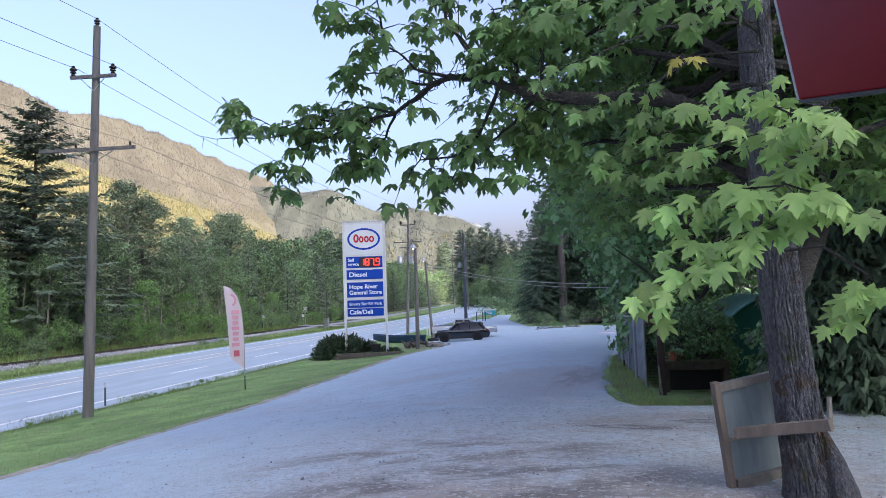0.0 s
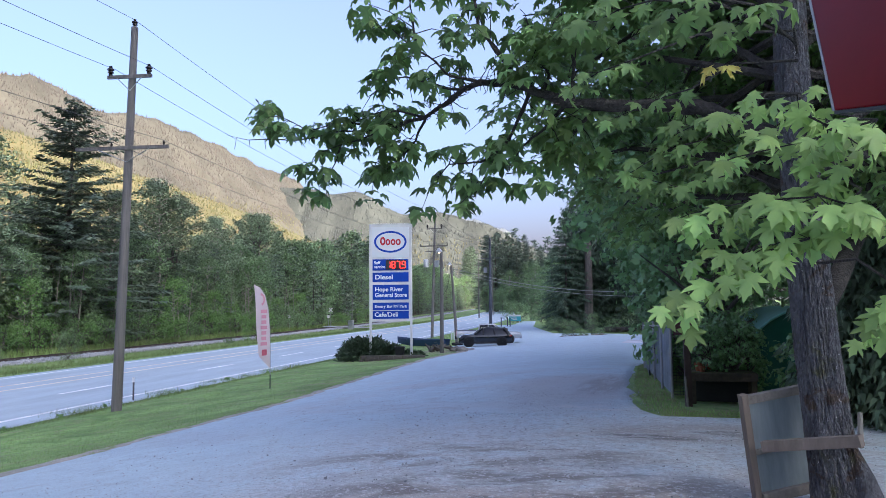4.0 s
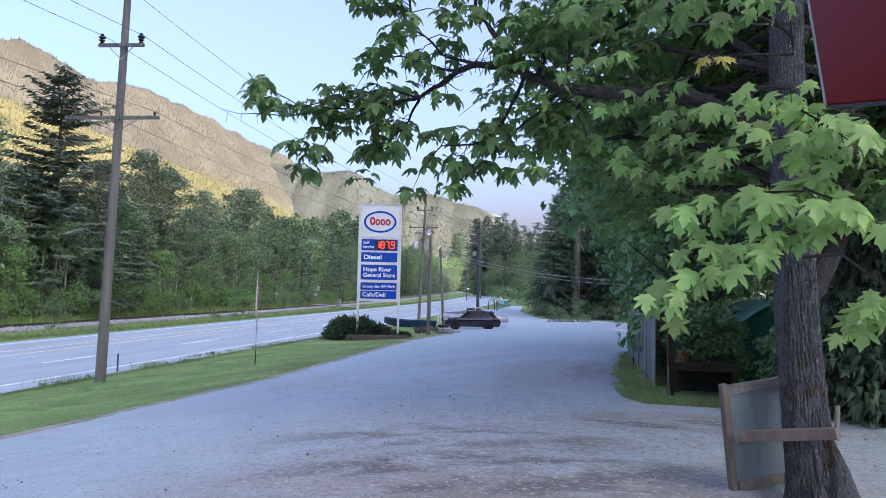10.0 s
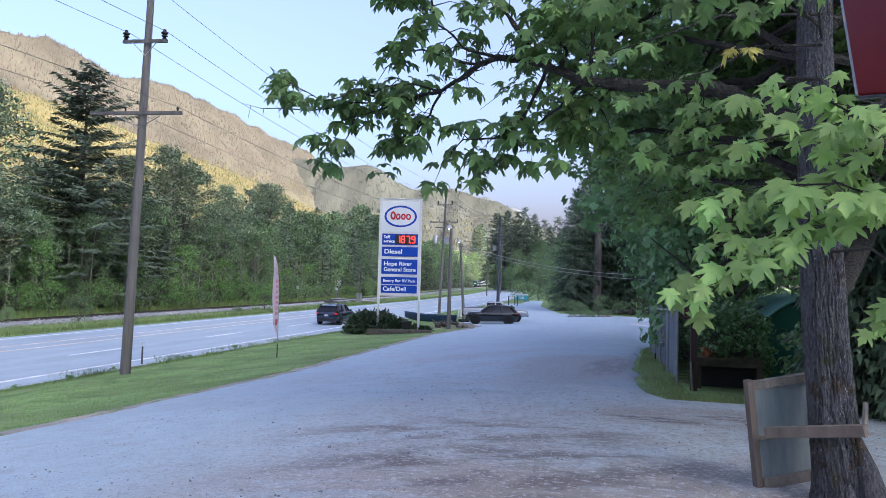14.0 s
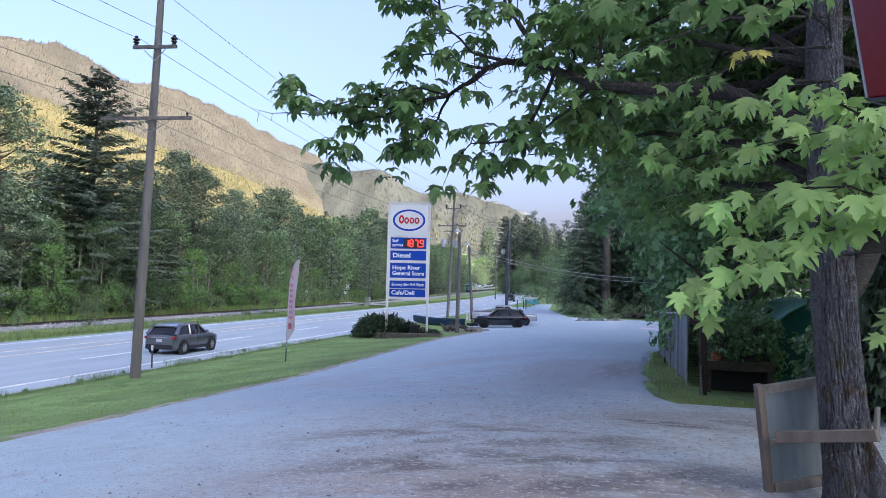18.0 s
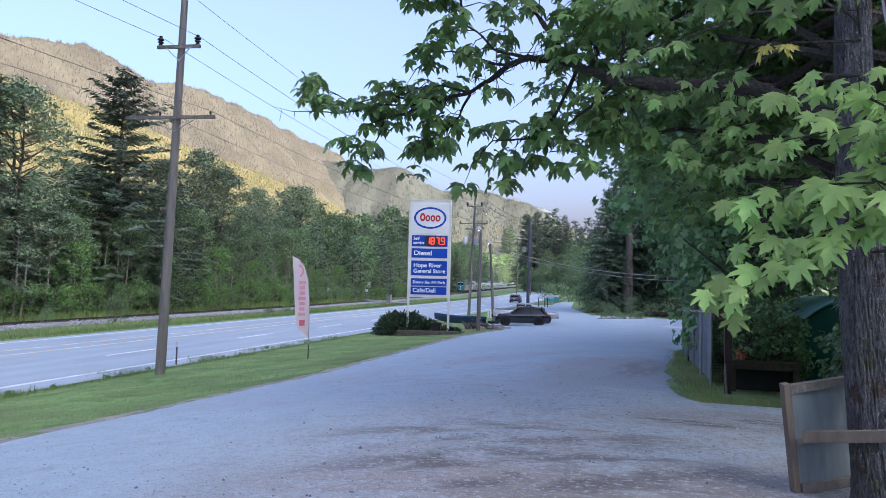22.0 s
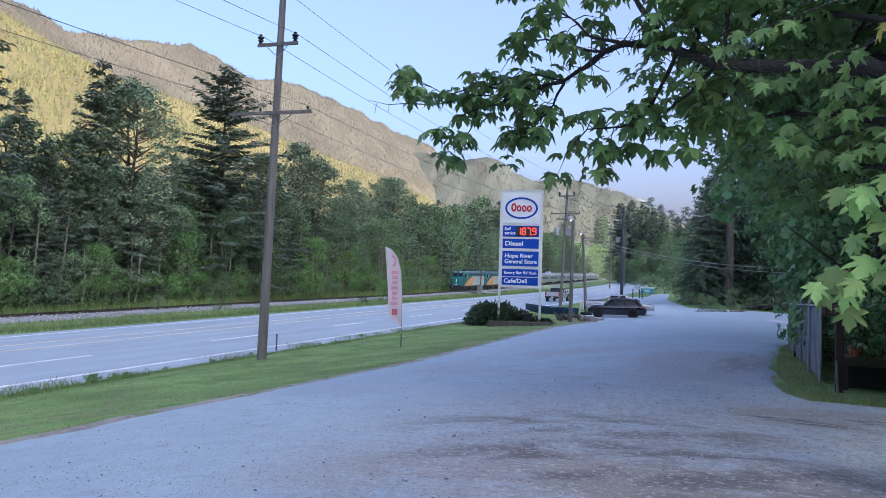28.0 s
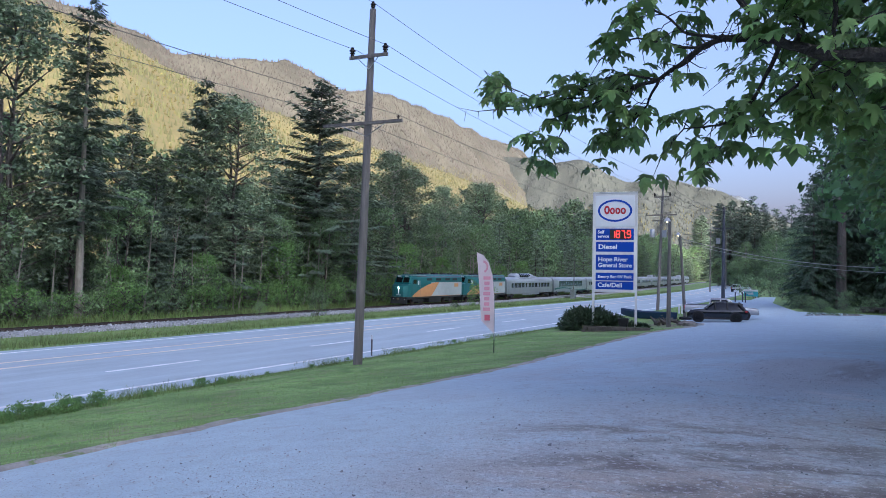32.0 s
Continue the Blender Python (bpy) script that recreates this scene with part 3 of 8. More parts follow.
# the range that closes the valley
rows = []
for x in np.linspace(-2400, 2300, 240):
    h = lerp(x, (-2400, -1286, -1066, -917, -690, -500, -425, -200, 300, 2300), (760, 615, 500, 498, 458, 392, 330, 230, 260, 500))
    row = []
    for q in np.linspace(0, 1, 30):
        n = noise.fractal((x * 0.004, q * 4, 7.7), 0.9, 2.1, 5)
        gully = abs(noise.noise((x * 0.006 + q * 0.8, 3.1, 0))) + 0.5 * abs(noise.noise((x * 0.015 + q * 1.5, 8.1, 0)))
        row.append((x, 2900 + 900 * q, -3 + h * q ** 1.1 + n * 40 * q * (0.3 + q) * (0.5 if q > 0.95 else 1) - 70 * gully * q * (1 - q) * 4))
    row += [(x, 4100, h * 0.6), (x, 4500, -5)]
    rows.append(row)
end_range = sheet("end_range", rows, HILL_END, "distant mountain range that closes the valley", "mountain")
rows = []
for x in np.linspace(-1250, -380, 60):
    h = lerp(x, (-1250, -1050, -900, -780, -690, -500, -380), (440, 505, 525, 520, 480, 400, 300))
    rows.append([(x, 3950 + 300 * q, -3 + h * q + 45 * q * noise.fractal((x * 0.008, q * 5, 2.2), 0.9, 2.2, 5)) for q in np.linspace(0, 1, 16)] + [(x, 4450, -5)])
sheet("snowy_peak", rows, ROCK_SNOW, "far rocky summit with patches of snow", "mountain")
# the mountain behind the lot, whose shade lies over the valley floor
rows = []
for u in np.linspace(-4200, 4400, 90):
    row = []
    for q in np.linspace(0, 1, 16):
        dx, dy = sun_from.x, sun_from.y
        d = 160 + 1300 * q
        n = noise.fractal((u * 0.003, q * 3, 5.1), 0.9, 2.1, 4)
        row.append((dx * d - dy * u, dy * d + dx * u, -3 + (604 + 16 * noise.noise((u * 0.004, 0, 0))) * q ** 0.95 + 8 * n * q * (1 - q)))
    x, y, z = row[-1]
    row.append((x + dx * 400, y + dy * 400, -5))
    rows.append(row)
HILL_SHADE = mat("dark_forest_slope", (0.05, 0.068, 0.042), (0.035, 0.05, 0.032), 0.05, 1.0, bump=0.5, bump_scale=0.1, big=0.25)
sheet("shading_mountain", rows, HILL_SHADE, "wooded mountain that shades the valley", "mountain")
# ---- trees ----
SPRAY_V = [(0, 0, 0), (0.2, 0.42, -0.1), (0, 1.0, -0.2), (-0.2, 0.42, -0.1)]
SPRAY_F = [(0, 1, 2), (0, 2, 3)]
TWIG_V = [(-0.2, 0.2, 0.0), (0.19, 0.1, 0.0), (0.02, 1.0, -0.14)]
TWIG_F = [(0, 1, 2)]
CHIP_V = [(0, 0, 0), (0.42, 0.55, 0.05), (-0.3, 0.85, -0.06)]
CHIP_F = [(0, 1, 2)]


def conifer_mesh(seed, h, spread, bare=0.08, whorls=46, drop=0.3, droop=0.2, ragged=0.4, gap=0.34, fan=3, fine=0.8, lift=0.4, thick=0.0125, taper=0.75):
    """The needles of a conifer with layered ragged boughs, and its trunk with boughs."""
    r = np.random.RandomState(seed)
    trunk, limbs, P, A = Mesh(), Mesh(), [], []
    lean = r.uniform(-0.012, 0.012, 2) * h
    trunk.tube([(lean[0] * q * q, lean[1] * q * q, h * q) for q in (-0.02, 0, 0.25, 0.5, 0.75, 1)], [h * thick * 1.25, h * thick, h * thick * 0.8, h * thick * 0.53, h * thick * 0.27, 0.02], 8)
    for w in range(whorls):
        q = bare + (1 - bare) * (w + 0.6 * r.rand()) / whorls
        reach = spread * (1 - q) ** taper * (0.5 + 0.5 * min(1, (q - bare + 0.03) * 7)) + 0.3
        reach *= r.uniform(1 - 0.5 * ragged, 1.12)
        a0 = r.rand() * 6.283
        count = r.randint(4, 7)
        for b in range(count):
            if r.rand() < ragged * 0.25:
                continue
            a = a0 + 6.283 * (b + r.uniform(-0.3, 0.3)) / count
            L = reach * (1 - ragged + ragged * 1.5 * r.rand())
            z0 = h * q + r.normal(0, 0.012 * h)
            n = max(3, int(L / gap))
            rise = r.uniform(-0.1, 0.12) + lift * max(0.0, q - 0.35) * 1.6
            pts = []
            for i in range(n + 1):
                s = L * i / n
                z = z0 + rise * s - droop * s * s / max(L, 1) * (1.3 - q) + 0.1 * L * (i / n) ** 4
                pts.append((math.cos(a) * s + lean[0] * q * q, math.sin(a) * s + lean[1] * q * q, z))
            if L > 1.8 and b % 2 == 0:
                limbs.tube([pts[0], pts[n // 2], pts[n]], [0.05, 0.03, 0.012], 3, cap=False)
            for i in range(1, n + 1):
                wide = min(1.0, 0.35 + 1.1 * i / n)
                for k in range(fan if i > 1 else 2):
                    side_of = (k % 2) * 2 - 1
                    turn = a + side_of * r.uniform(0.35, 1.05) * (0.0 if i == n and k == 0 else 1.0)
                    P.append(np.array(pts[i]) + r.normal(0, 0.06, 3) + np.array((-math.sin(a), math.cos(a), 0)) * side_of * r.uniform(0, 0.22) * wide)
                    A.append((math.cos(turn), math.sin(turn), -drop * r.uniform(0.1, 1.5)))
    for k in range(30):
        q = 1 - 0.06 * r.rand()
        P.append((lean[0], lean[1], h * q))
        a = r.rand() * 6.283
        A.append((math.cos(a), math.sin(a), r.uniform(0.4, 1.6)))
    P, A = np.array(P), np.array(A)
    size = r.uniform(0.5, 1.0, len(P)) * (0.6 + 0.012 * h) * fine
    v, f = scatter(TWIG_V, TWIG_F, P, A, np.tile((0, 0, 1.0), (len(P), 1)) + r.normal(0, 0.45, (len(P), 3)), size)
    return trunk, limbs, array_mesh("needles", v, f)


def broad_mesh(seed, h, width, leaf=0.3, clumps=120, per=46, low=0.25, stems=1, taper=0.6, loose=1.0, lobed=False):
    """A broad-leaved tree: stems, limbs and rounded clumps of small leaves with gaps between them."""
    r = np.random.RandomState(seed)
    trunk, limbs, P, A, U = Mesh(), Mesh(), [], [], []
    for s in range(stems):
        off = r.uniform(-0.2, 0.2, 2) * (stems > 1) * width
        path = [(off[0] * q + r.normal(0, 0.012 * h) * q, off[1] * q + r.normal(0, 0.012 * h) * q, h * 0.96 * q) for q in (-0.02, 0.12, 0.3, 0.5, 0.7, 0.87, 1)]
        (trunk if s == 0 else limbs).tube(path, [h * 0.0115, h * 0.010, h * 0.0085, h * 0.0062, h * 0.004, h * 0.002, 0.01], 7)
        for c in range(clumps // stems):
            q = low + (1 - low) * r.rand() ** 0.85
            shape = math.sin(math.pi * min(1, (q - low) / (1 - low) * (1 - 0.35 * taper) + 0.18)) ** 0.8
            i = min(int(q * 6), 5)
            base = np.array(path[i]) + (np.array(path[i + 1]) - np.array(path[i])) * (q * 6 - i)
            a, d = r.rand() * 6.283, width * shape * r.uniform(0.25, 1.0) ** 0.6 * 0.5
            centre = base + np.array((math.cos(a) * d, math.sin(a) * d, d * 0.4 + r.normal(0, 0.3)))
            if c % 3 == 0:
                limbs.tube([base - (0, 0, 0.5), (base * 0.4 + centre * 0.6) - (0, 0, 0.15), centre], [0.05 + 0.002 * h, 0.035, 0.012], 4, cap=False)
            size = loose * r.uniform(0.5, 1.05)
            for k in range(per):
                d3 = r.normal(0, 1, 3)
                d3 /= np.linalg.norm(d3)
                o = d3 * (1, 1, 0.75) * size * r.uniform(0.5, 1.1)
                P.append(centre + o)
                A.append(np.cross(d3, r.normal(0, 1, 3)) + d3 * 0.35 - (0, 0, 0.55))
                U.append(d3 + r.normal(0, 0.35, 3) + (0, 0, 0.45))
    P, A, U = np.array(P), np.array(A), np.array(U)
    v, f = scatter(SIMPLE_V if lobed else CHIP_V, SIMPLE_F if lobed else CHIP_F, P, A, U, leaf * r.uniform(0.6, 1.25, len(P)))
    return trunk, limbs, array_mesh("leaves", v, f)


# a plain five-pointed leaf for foliage a little way off
SIMPLE_V = [(0, 0, 0), (0.5, 0.2, -0.05), (0.2, 0.42, 0.04), (0.45, 0.75, -0.08), (0, 1.0, -0.12), (-0.45, 0.75, -0.08), (-0.2, 0.42, 0.04), (-0.5, 0.2, -0.05)]
SIMPLE_F = [(0, 1, 2), (2, 3, 4), (0, 2, 4), (0, 4, 6), (6, 4, 5), (0, 6, 7)]


def tree(name, made, bark, leaves, label, group, crown="crown"):
    trunk, limbs, foliage = made
    t = thing(name, pose(0, 0, -400), label, "tree", group)
    part("trunk", trunk, bark, t, smooth=True)
    part("branchwork", limbs, bark, t, kind="stuff")
    part(crown, foliage, leaves, t)
    return t


def plant(t, x, y, scale=1.0, turn=0.0, sink=0.1, z=None):
    """A copy of a tree on the ground."""
    c = copy_thing(t, pose(x, y, (ground_z(x, y) if z is None else z) - sink, 0, 0, turn))
    c.scale = (scale, scale, scale)
    return c


firs = [tree("conifer", conifer_mesh(sd, h, w, bare, n, gap=g, fan=fan, fine=fine, ragged=0.5), BARK, NEEDLE, "tall dark green conifer with ragged drooping boughs", "forest conifers")
        for sd, h, w, bare, n, g, fan, fine in ((11, 30, 8.2, 0.06, 64, 0.26, 6, 0.8), (12, 26, 5.8, 0.06, 54, 0.34, 5, 1.0), (13, 30, 5.0, 0.30, 44, 0.36, 4, 1.0), (14, 20, 5.0, 0.04, 44, 0.36, 4, 1.0), (15, 28, 8.0, 0.05, 58, 0.26, 6, 0.8))]
great_fir = tree("conifer", conifer_mesh(19, 30, 10.5, 0.04, 72, ragged=0.75, gap=0.26, fan=5, fine=0.9, lift=0.55, droop=0.15, thick=0.016, taper=0.72), BARK, NEEDLE, "broad dark conifer that rises above the wood", "forest conifers")
bare_fir = tree("conifer", conifer_mesh(21, 31, 5.4, 0.26, 46, ragged=0.55, gap=0.26, fan=6, fine=0.78), BARK_PALE, NEEDLE, "tall thin conifer with a long bare trunk", "forest conifers")
alders = [tree("broadleaf_tree", broad_mesh(sd, h, w, leaf, c, p, low, st, loose=lo), BARK_PALE if sd % 2 else BARK, m, l, "forest broadleaf trees")
          for sd, h, w, leaf, c, p, low, st, lo, m, l in (
              (31, 22, 8.0, 0.34, 200, 46, 0.12, 1, 1.05, LEAF_OLIVE, "slender olive green broadleaf tree with an open crown"),
              (32, 24, 9.0, 0.34, 230, 46, 0.14, 2, 1.1, LEAF_OLIVE, "tall cottonwood with a loose grey-green crown"),
              (33, 17, 8.5, 0.36, 130, 50, 0.08, 1, 1.1, LEAF_FAR, "full green broadleaf tree at the wood's edge"),
              (34, 14, 7.5, 0.34, 110, 48, 0.05, 2, 1.0, LEAF_FAR, "bushy green alder at the wood's edge"),
              (35, 12, 6, 0.32, 95, 46, 0.04, 1, 0.95, LEAF_FAR, "young green alder at the wood's edge"))]
low_fir = tree("conifer", conifer_mesh(16, 18, 4.4, 0.05, 26, gap=0.55, fan=3, fine=1.35), BARK, NEEDLE, "dark green conifer deep in the wood", "forest conifers")
low_alder = tree("broadleaf_tree", broad_mesh(36, 17, 9, 0.62, 80, 26, 0.1, 1, loose=1.3), BARK, LEAF_FAR, "green broadleaf tree deep in the wood", "forest broadleaf trees")
bushes = [tree("bush", broad_mesh(sd, h, w, 0.24, c, 30, 0.02, 3, loose=0.75), BARK, m, l, "trackside bushes")
          for sd, h, w, c, m, l in ((41, 3.4, 4.6, 42, LEAF_BRIGHT, "bright yellow-green bush at the wood's edge"), (42, 2.6, 5.0, 42, LEAF_FAR, "dark green bush at the wood's edge"), (43, 4.5, 4.5, 50, LEAF_FAR, "tall leafy bush at the wood's edge"))]

young = tree("broadleaf_tree", broad_mesh(37, 9, 5.0, 0.28, 90, 40, 0.05, 2, loose=0.85), BARK_PALE, LEAF_BRIGHT, "young bright green broadleaf tree at the wood's edge", "forest broadleaf trees")
rng = random.Random(5)
# the trees that stand out above the wood: kind, x off the track line, y, height
for t, native, x, y, h in (
        (bare_fir, 31, -66, 43, 33), (alders[1], 24, -69, 38, 31), (firs[4], 28, -70, 62, 28.5), (alders[1], 24, -69, 65.5, 27),
        (great_fir, 30, -70, 83, 33), (alders[0], 22, -70, 103.5, 26), (alders[1], 24, -71, 109, 24), (alders[0], 22, -70, 92, 22.5),
        (alders[0], 22, -70, 122, 22), (alders[1], 24, -72, 144, 25.5), (firs[3], 20, -72, 172, 22.5), (alders[2], 17, -70, 157, 18), (firs[1], 26, -75, 33, 26), (bare_fir, 31, -76, 50, 27),
        (alders[0], 22, -73, 29, 27), (firs[2], 30, -76, 56, 24), (alders[2], 17, -69, 130, 17), (firs[3], 20, -71, 116, 15), (alders[0], 22, -72, 187, 19), (firs[2], 30, -80, 20, 30)):
    c = plant(t, x + bend(y), y, h / native, rng.uniform(0, 360))
    if t is great_fir or (t in alders and y < 150):
        c.scale = (c.scale.x * 1.3, c.scale.y * 1.3, c.scale.z)
# the wall of the wood
y = 8.0
while y < 760:
    for row, (u, lo, hi) in enumerate(((-67.5, 9, 16), (-74, 14, 20.5), (-83, 16, 22))):
        if rng.random() < 0.92:
            if row > 1 or y > 135 or (row == 1 and y > 60):
                t, native = (low_fir, 18) if rng.random() < 0.45 else (low_alder, 17)
            elif rng.random() < 0.38:
                t, native = rng.choice(list(zip(firs[1:4], (26, 30, 20))))
            else:
                t, native = rng.choice(list(zip(alders, (22, 24, 17, 14, 12))))
            yy = y + rng.uniform(-2.4, 2.4)
            plant(t, u + rng.uniform(-2.5, 2.5) + bend(yy), yy, rng.uniform(lo, hi) * (1.2 if yy < 28 else 1 if yy < 150 else 1.15 if yy < 230 else 1.45) / native, rng.uniform(0, 360))
    y += 4.1 if y < 200 else 6.5 if y < 330 else 16
y = 10.0
while y < 240:
    plant(low_alder, -78 + rng.uniform(-2, 2) + bend(y), y, rng.uniform(6, 9) / 17, rng.uniform(0, 360))
    y += 4.2
y = 14.0
while y < 260:
    b = bushes[0] if rng.random() < (0.6 if y < 120 else 0.35) else bushes[rng.choice((1, 2))]
    plant(b, -64.2 + rng.uniform(-1.2, 0.8) + bend(y), y, rng.uniform(0.6, 1.25), rng.uniform(0, 360))
    y += rng.uniform(1.5, 3.2)
# young trees with bright leaves in front of the wood, and thin pale stems
for y, h in ((24, 6), (33, 5), (47, 5.5), (58, 7), (71, 9), (77, 6), (88, 8), (97, 7), (101, 10), (112, 8), (119, 6), (131, 9), (140, 7), (150, 8)):
    plant(young, -65.6 + rng.uniform(-0.6, 0.6) + bend(y), y, h / 9, rng.uniform(0, 360))
for k in range(40):
    y = 20 + 3.4 * k + rng.uniform(-2, 2)
    st = thing("bare_stem", pose(-65.2 + rng.uniform(-1.2, 0.5) + bend(y), y, ground_z(-66 + bend(y), y) - 0.1, rng.uniform(-7, 7), rng.uniform(-9, 9), 0), "thin pale tree stem at the wood's edge", "tree stem", "bare stems")
    h = rng.uniform(6, 13)
    part("stem", Mesh().tube([(0, 0, 0), (0.1, 0.05, h * 0.35), (-0.05, 0.1, h * 0.7), (0.2, 0, h)], [0.11, 0.09, 0.06, 0.015], 6), BARK_PALE, st, smooth=True)
    for q in (0.45, 0.6, 0.75):
        a = rng.uniform(0, 6.28)
        part("branch", Mesh().tube([(0, 0.05, h * q), (0.5 * math.cos(a), 0.5 * math.sin(a), h * q + 0.6), (0.9 * math.cos(a), 0.9 * math.sin(a), h * q + 1.5)], [0.03, 0.02, 0.006], 4, cap=False), BARK_PALE, st)
# lone bushes between track and highway
for b, x, y, s in ((bushes[0], -52.5, 103, 1.1), (bushes[2], -55.2, 66, 0.62), (bushes[1], -51, 92, 0.35), (bushes[2], -56.5, 58, 0.4)):
    plant(b, x, y, s, rng.uniform(0, 360))
# trees at the far bend and up the right side of the highway
for t, native, x, y, h in (
        (firs[1], 26, -121, 652, 54), (firs[1], 26, -116, 644, 56), (firs[1], 26, -48, 305, 33), (firs[3], 20, -43.5, 300, 33), (firs[1], 26, -39, 308, 34), (firs[3], 20, -34, 296, 30), (firs[1], 26, -30, 300, 28),
        (alders[3], 14, -25.5, 262, 19), (alders[2], 17, -21.5, 242, 17), (alders[2], 17, -36, 286, 17), (alders[3], 14, -28, 280, 16), (alders[4], 12, -17.5, 205, 11), (alders[3], 14, -15.5, 180, 9), (alders[4], 12, -13.5, 168, 8),
        (firs[1], 26, -14, 215, 20), (alders[2], 17, -9, 190, 15), (firs[3], 20, -16, 240, 20), (alders[1], 24, -10, 250, 22), (firs[0], 30, -18, 275, 24), (bushes[1], 2.6, -16.5, 142, 3.4), (bushes[2], 4.5, -14.5, 150, 5.0), (bushes[2], 4.5, -12, 146, 5.5),
        (alders[3], 14, -121, 640, 30), (alders[3], 14, -132, 652, 28), (firs[3], 20, -138, 668, 38)):
    plant(t, x, y, h / native, rng.uniform(0, 360))
for x, y, h in ((-125, 676, 52), (-119, 669, 57), (-118, 660, 46), (-51, 324, 34), (-47, 318, 29), (-45, 316, 35), (-41, 314, 31), (-37, 312, 36), (-35, 306, 28), (-32, 310, 33), (-27, 304, 30), (-24, 296, 27), (-21, 290, 30), (-17, 284, 26)):
    plant(firs[1] if h % 2 else firs[3], x, y, h / (26 if h % 2 else 20), rng.uniform(0, 360))
for i in range(26):
    x = -45 + 31 * rng.random()
    plant(low_alder, x, 300 - (x + 62) * 0.75 + rng.uniform(-8, 8), rng.uniform(6, 11) / 17, rng.uniform(0, 360))
for i in range(46):
    y = 236 + 190 * rng.random()
    x = -15 + bend(y) + 3 + rng.random() * 34
    t, native = rng.choice(((low_fir, 18), (firs[1], 26), (low_alder, 17), (low_alder, 17)))
    plant(t, x, y, (rng.uniform(21, 30) if native != 17 else rng.uniform(13, 20)) / native, rng.uniform(0, 360))
# small planted bed before the grove
for b, x, y, q in ((bushes[1], -3.9, 77.2, 0.26), (bushes[2], -3.0, 78.6, 0.3), (bushes[1], -2.1, 78.0, 0.24), (bushes[2], -1.2, 80.0, 0.34), (bushes[1], -0.3, 80.5, 0.3), (bushes[0], -2.5, 80.2, 0.25)):
    plant(b, x, y, q, rng.uniform(0, 360))
# the dark grove beyond the lot
grove = [tree("dark_conifer", conifer_mesh(s, h, w, bare, n, drop=0.7, droop=0.35, ragged=0.35, gap=0.3, fan=4, fine=0.85), BARK, NEEDLE_DARK, "big dark conifer with low sweeping boughs", "grove conifers") for s, h, w, bare, n in ((51, 24, 6.2, 0.03, 64), (52, 22, 5.2, 0.14, 52))]
for k, x, y, h in ((0, -4.6, 97, 16), (0, -3.9, 100, 18), (0, -2.2, 104, 21), (1, -1.4, 104, 24), (0, 2.0, 110, 23), (1, 4.5, 101, 22), (0, 8.0, 96, 22), (0, 0.5, 116, 24), (0, 12, 92, 24), (1, 7.5, 84, 20), (0, 12, 80, 22), (0, 16, 88, 24)):
    plant(grove[k], x, y, h / (24, 22)[k], rng.uniform(0, 360))
for t, native, x, y, h in ((alders[3], 14, -7.4, 116, 8.5), (alders[4], 12, -6.2, 108, 8.5), (alders[2], 17, -8.6, 127, 12), (alders[4], 12, -5.6, 101, 6.5)):
    plant(t, x, y, h / native, rng.uniform(0, 360))
big_trunk = thing("tree_trunk", pose(-1.75, 97, ground_z(-1.75, 97)), "thick straight conifer trunk at the lot's far side", "tree")
part("trunk", Mesh().tube([(0, 0, -0.2), (0, 0, 0.5), (0.05, 0, 4), (0.1, 0, 9), (0.1, 0, 15)], [0.75, 0.6, 0.52, 0.45, 0.3], 14, rough=0.05, seed=3), BARK, big_trunk, smooth=True)
for b, x, y, s in ((bushes[1], -3.8, 88.5, 0.5), (bushes[2], -1, 90, 0.5), (bushes[1], 1.5, 89, 0.55), (bushes[1], -5.2, 90, 0.6), (bushes[2], 4.5, 86, 0.7), (bushes[1], 6.5, 80, 0.8), (bushes[1], -6.5, 100, 0.6), (bushes[2], 7.8, 70, 0.9)):
    plant(b, x, y, s, rng.uniform(0, 360))
for t in firs + alders + bushes + grove + [young, bare_fir, great_fir, low_fir, low_alder]:
    for o in (*t.children, t):
        bpy.data.objects.remove(o)

# woods on the sunlit slopes
r = np.random.RandomState(77)


def cone_template(sides, tiers):
    v, f = [], []
    for k in range(tiers):
        z0, z1, w = k / tiers * 0.86, min(1, (k + 1.55) / tiers), 0.2 * (1 - k / tiers * 0.75)
        n = len(v)
        v += [(w * math.cos(6.283 * i / sides + k) * (1 + 0.3 * (i % 2)), z0, w * math.sin(6.283 * i / sides + k) * (1 + 0.3 * (i % 2))) for i in range(sides)] + [(0, z1, 0)]
        f += [(n + i, n + (i + 1) % sides, n + sides) for i in range(sides)]
    return v, f


def woods(name, hill, count, size, material, template, label, floor=0.0, top=9000.0):
    me = hill.data
    tri = np.array([p.vertices[:] for p in me.polygons])
    co = np.array([v.co[:] for v in me.vertices])
    a, b, c = co[tri[:, 0]], co[tri[:, 1]], co[tri[:, 3]]
    near = np.linalg.norm(a[:, :2], axis=1)
    area = np.linalg.norm(np.cross(b - a, c - a), axis=1) * (a[:, 2] > floor) * (a[:, 2] < top) / near ** 1.1
    pick = r.choice(len(tri), count, p=area / area.sum())
    u, w = r.rand(count, 1), r.rand(count, 1)
    P = a[pick] + (b - a)[pick] * u + (c - a)[pick] * w
    v, f = scatter(template[0], template[1], P - (0, 0, 1.0), np.tile((0, 0, 1.0), (count, 1)) + r.normal(0, 0.04, (count, 3)), r.normal(0, 1, (count, 3)), size * r.uniform(0.5, 1.3, count))
    return tagged(part(name, array_mesh(name, v, f), material), label, "forest", kind="stuff")


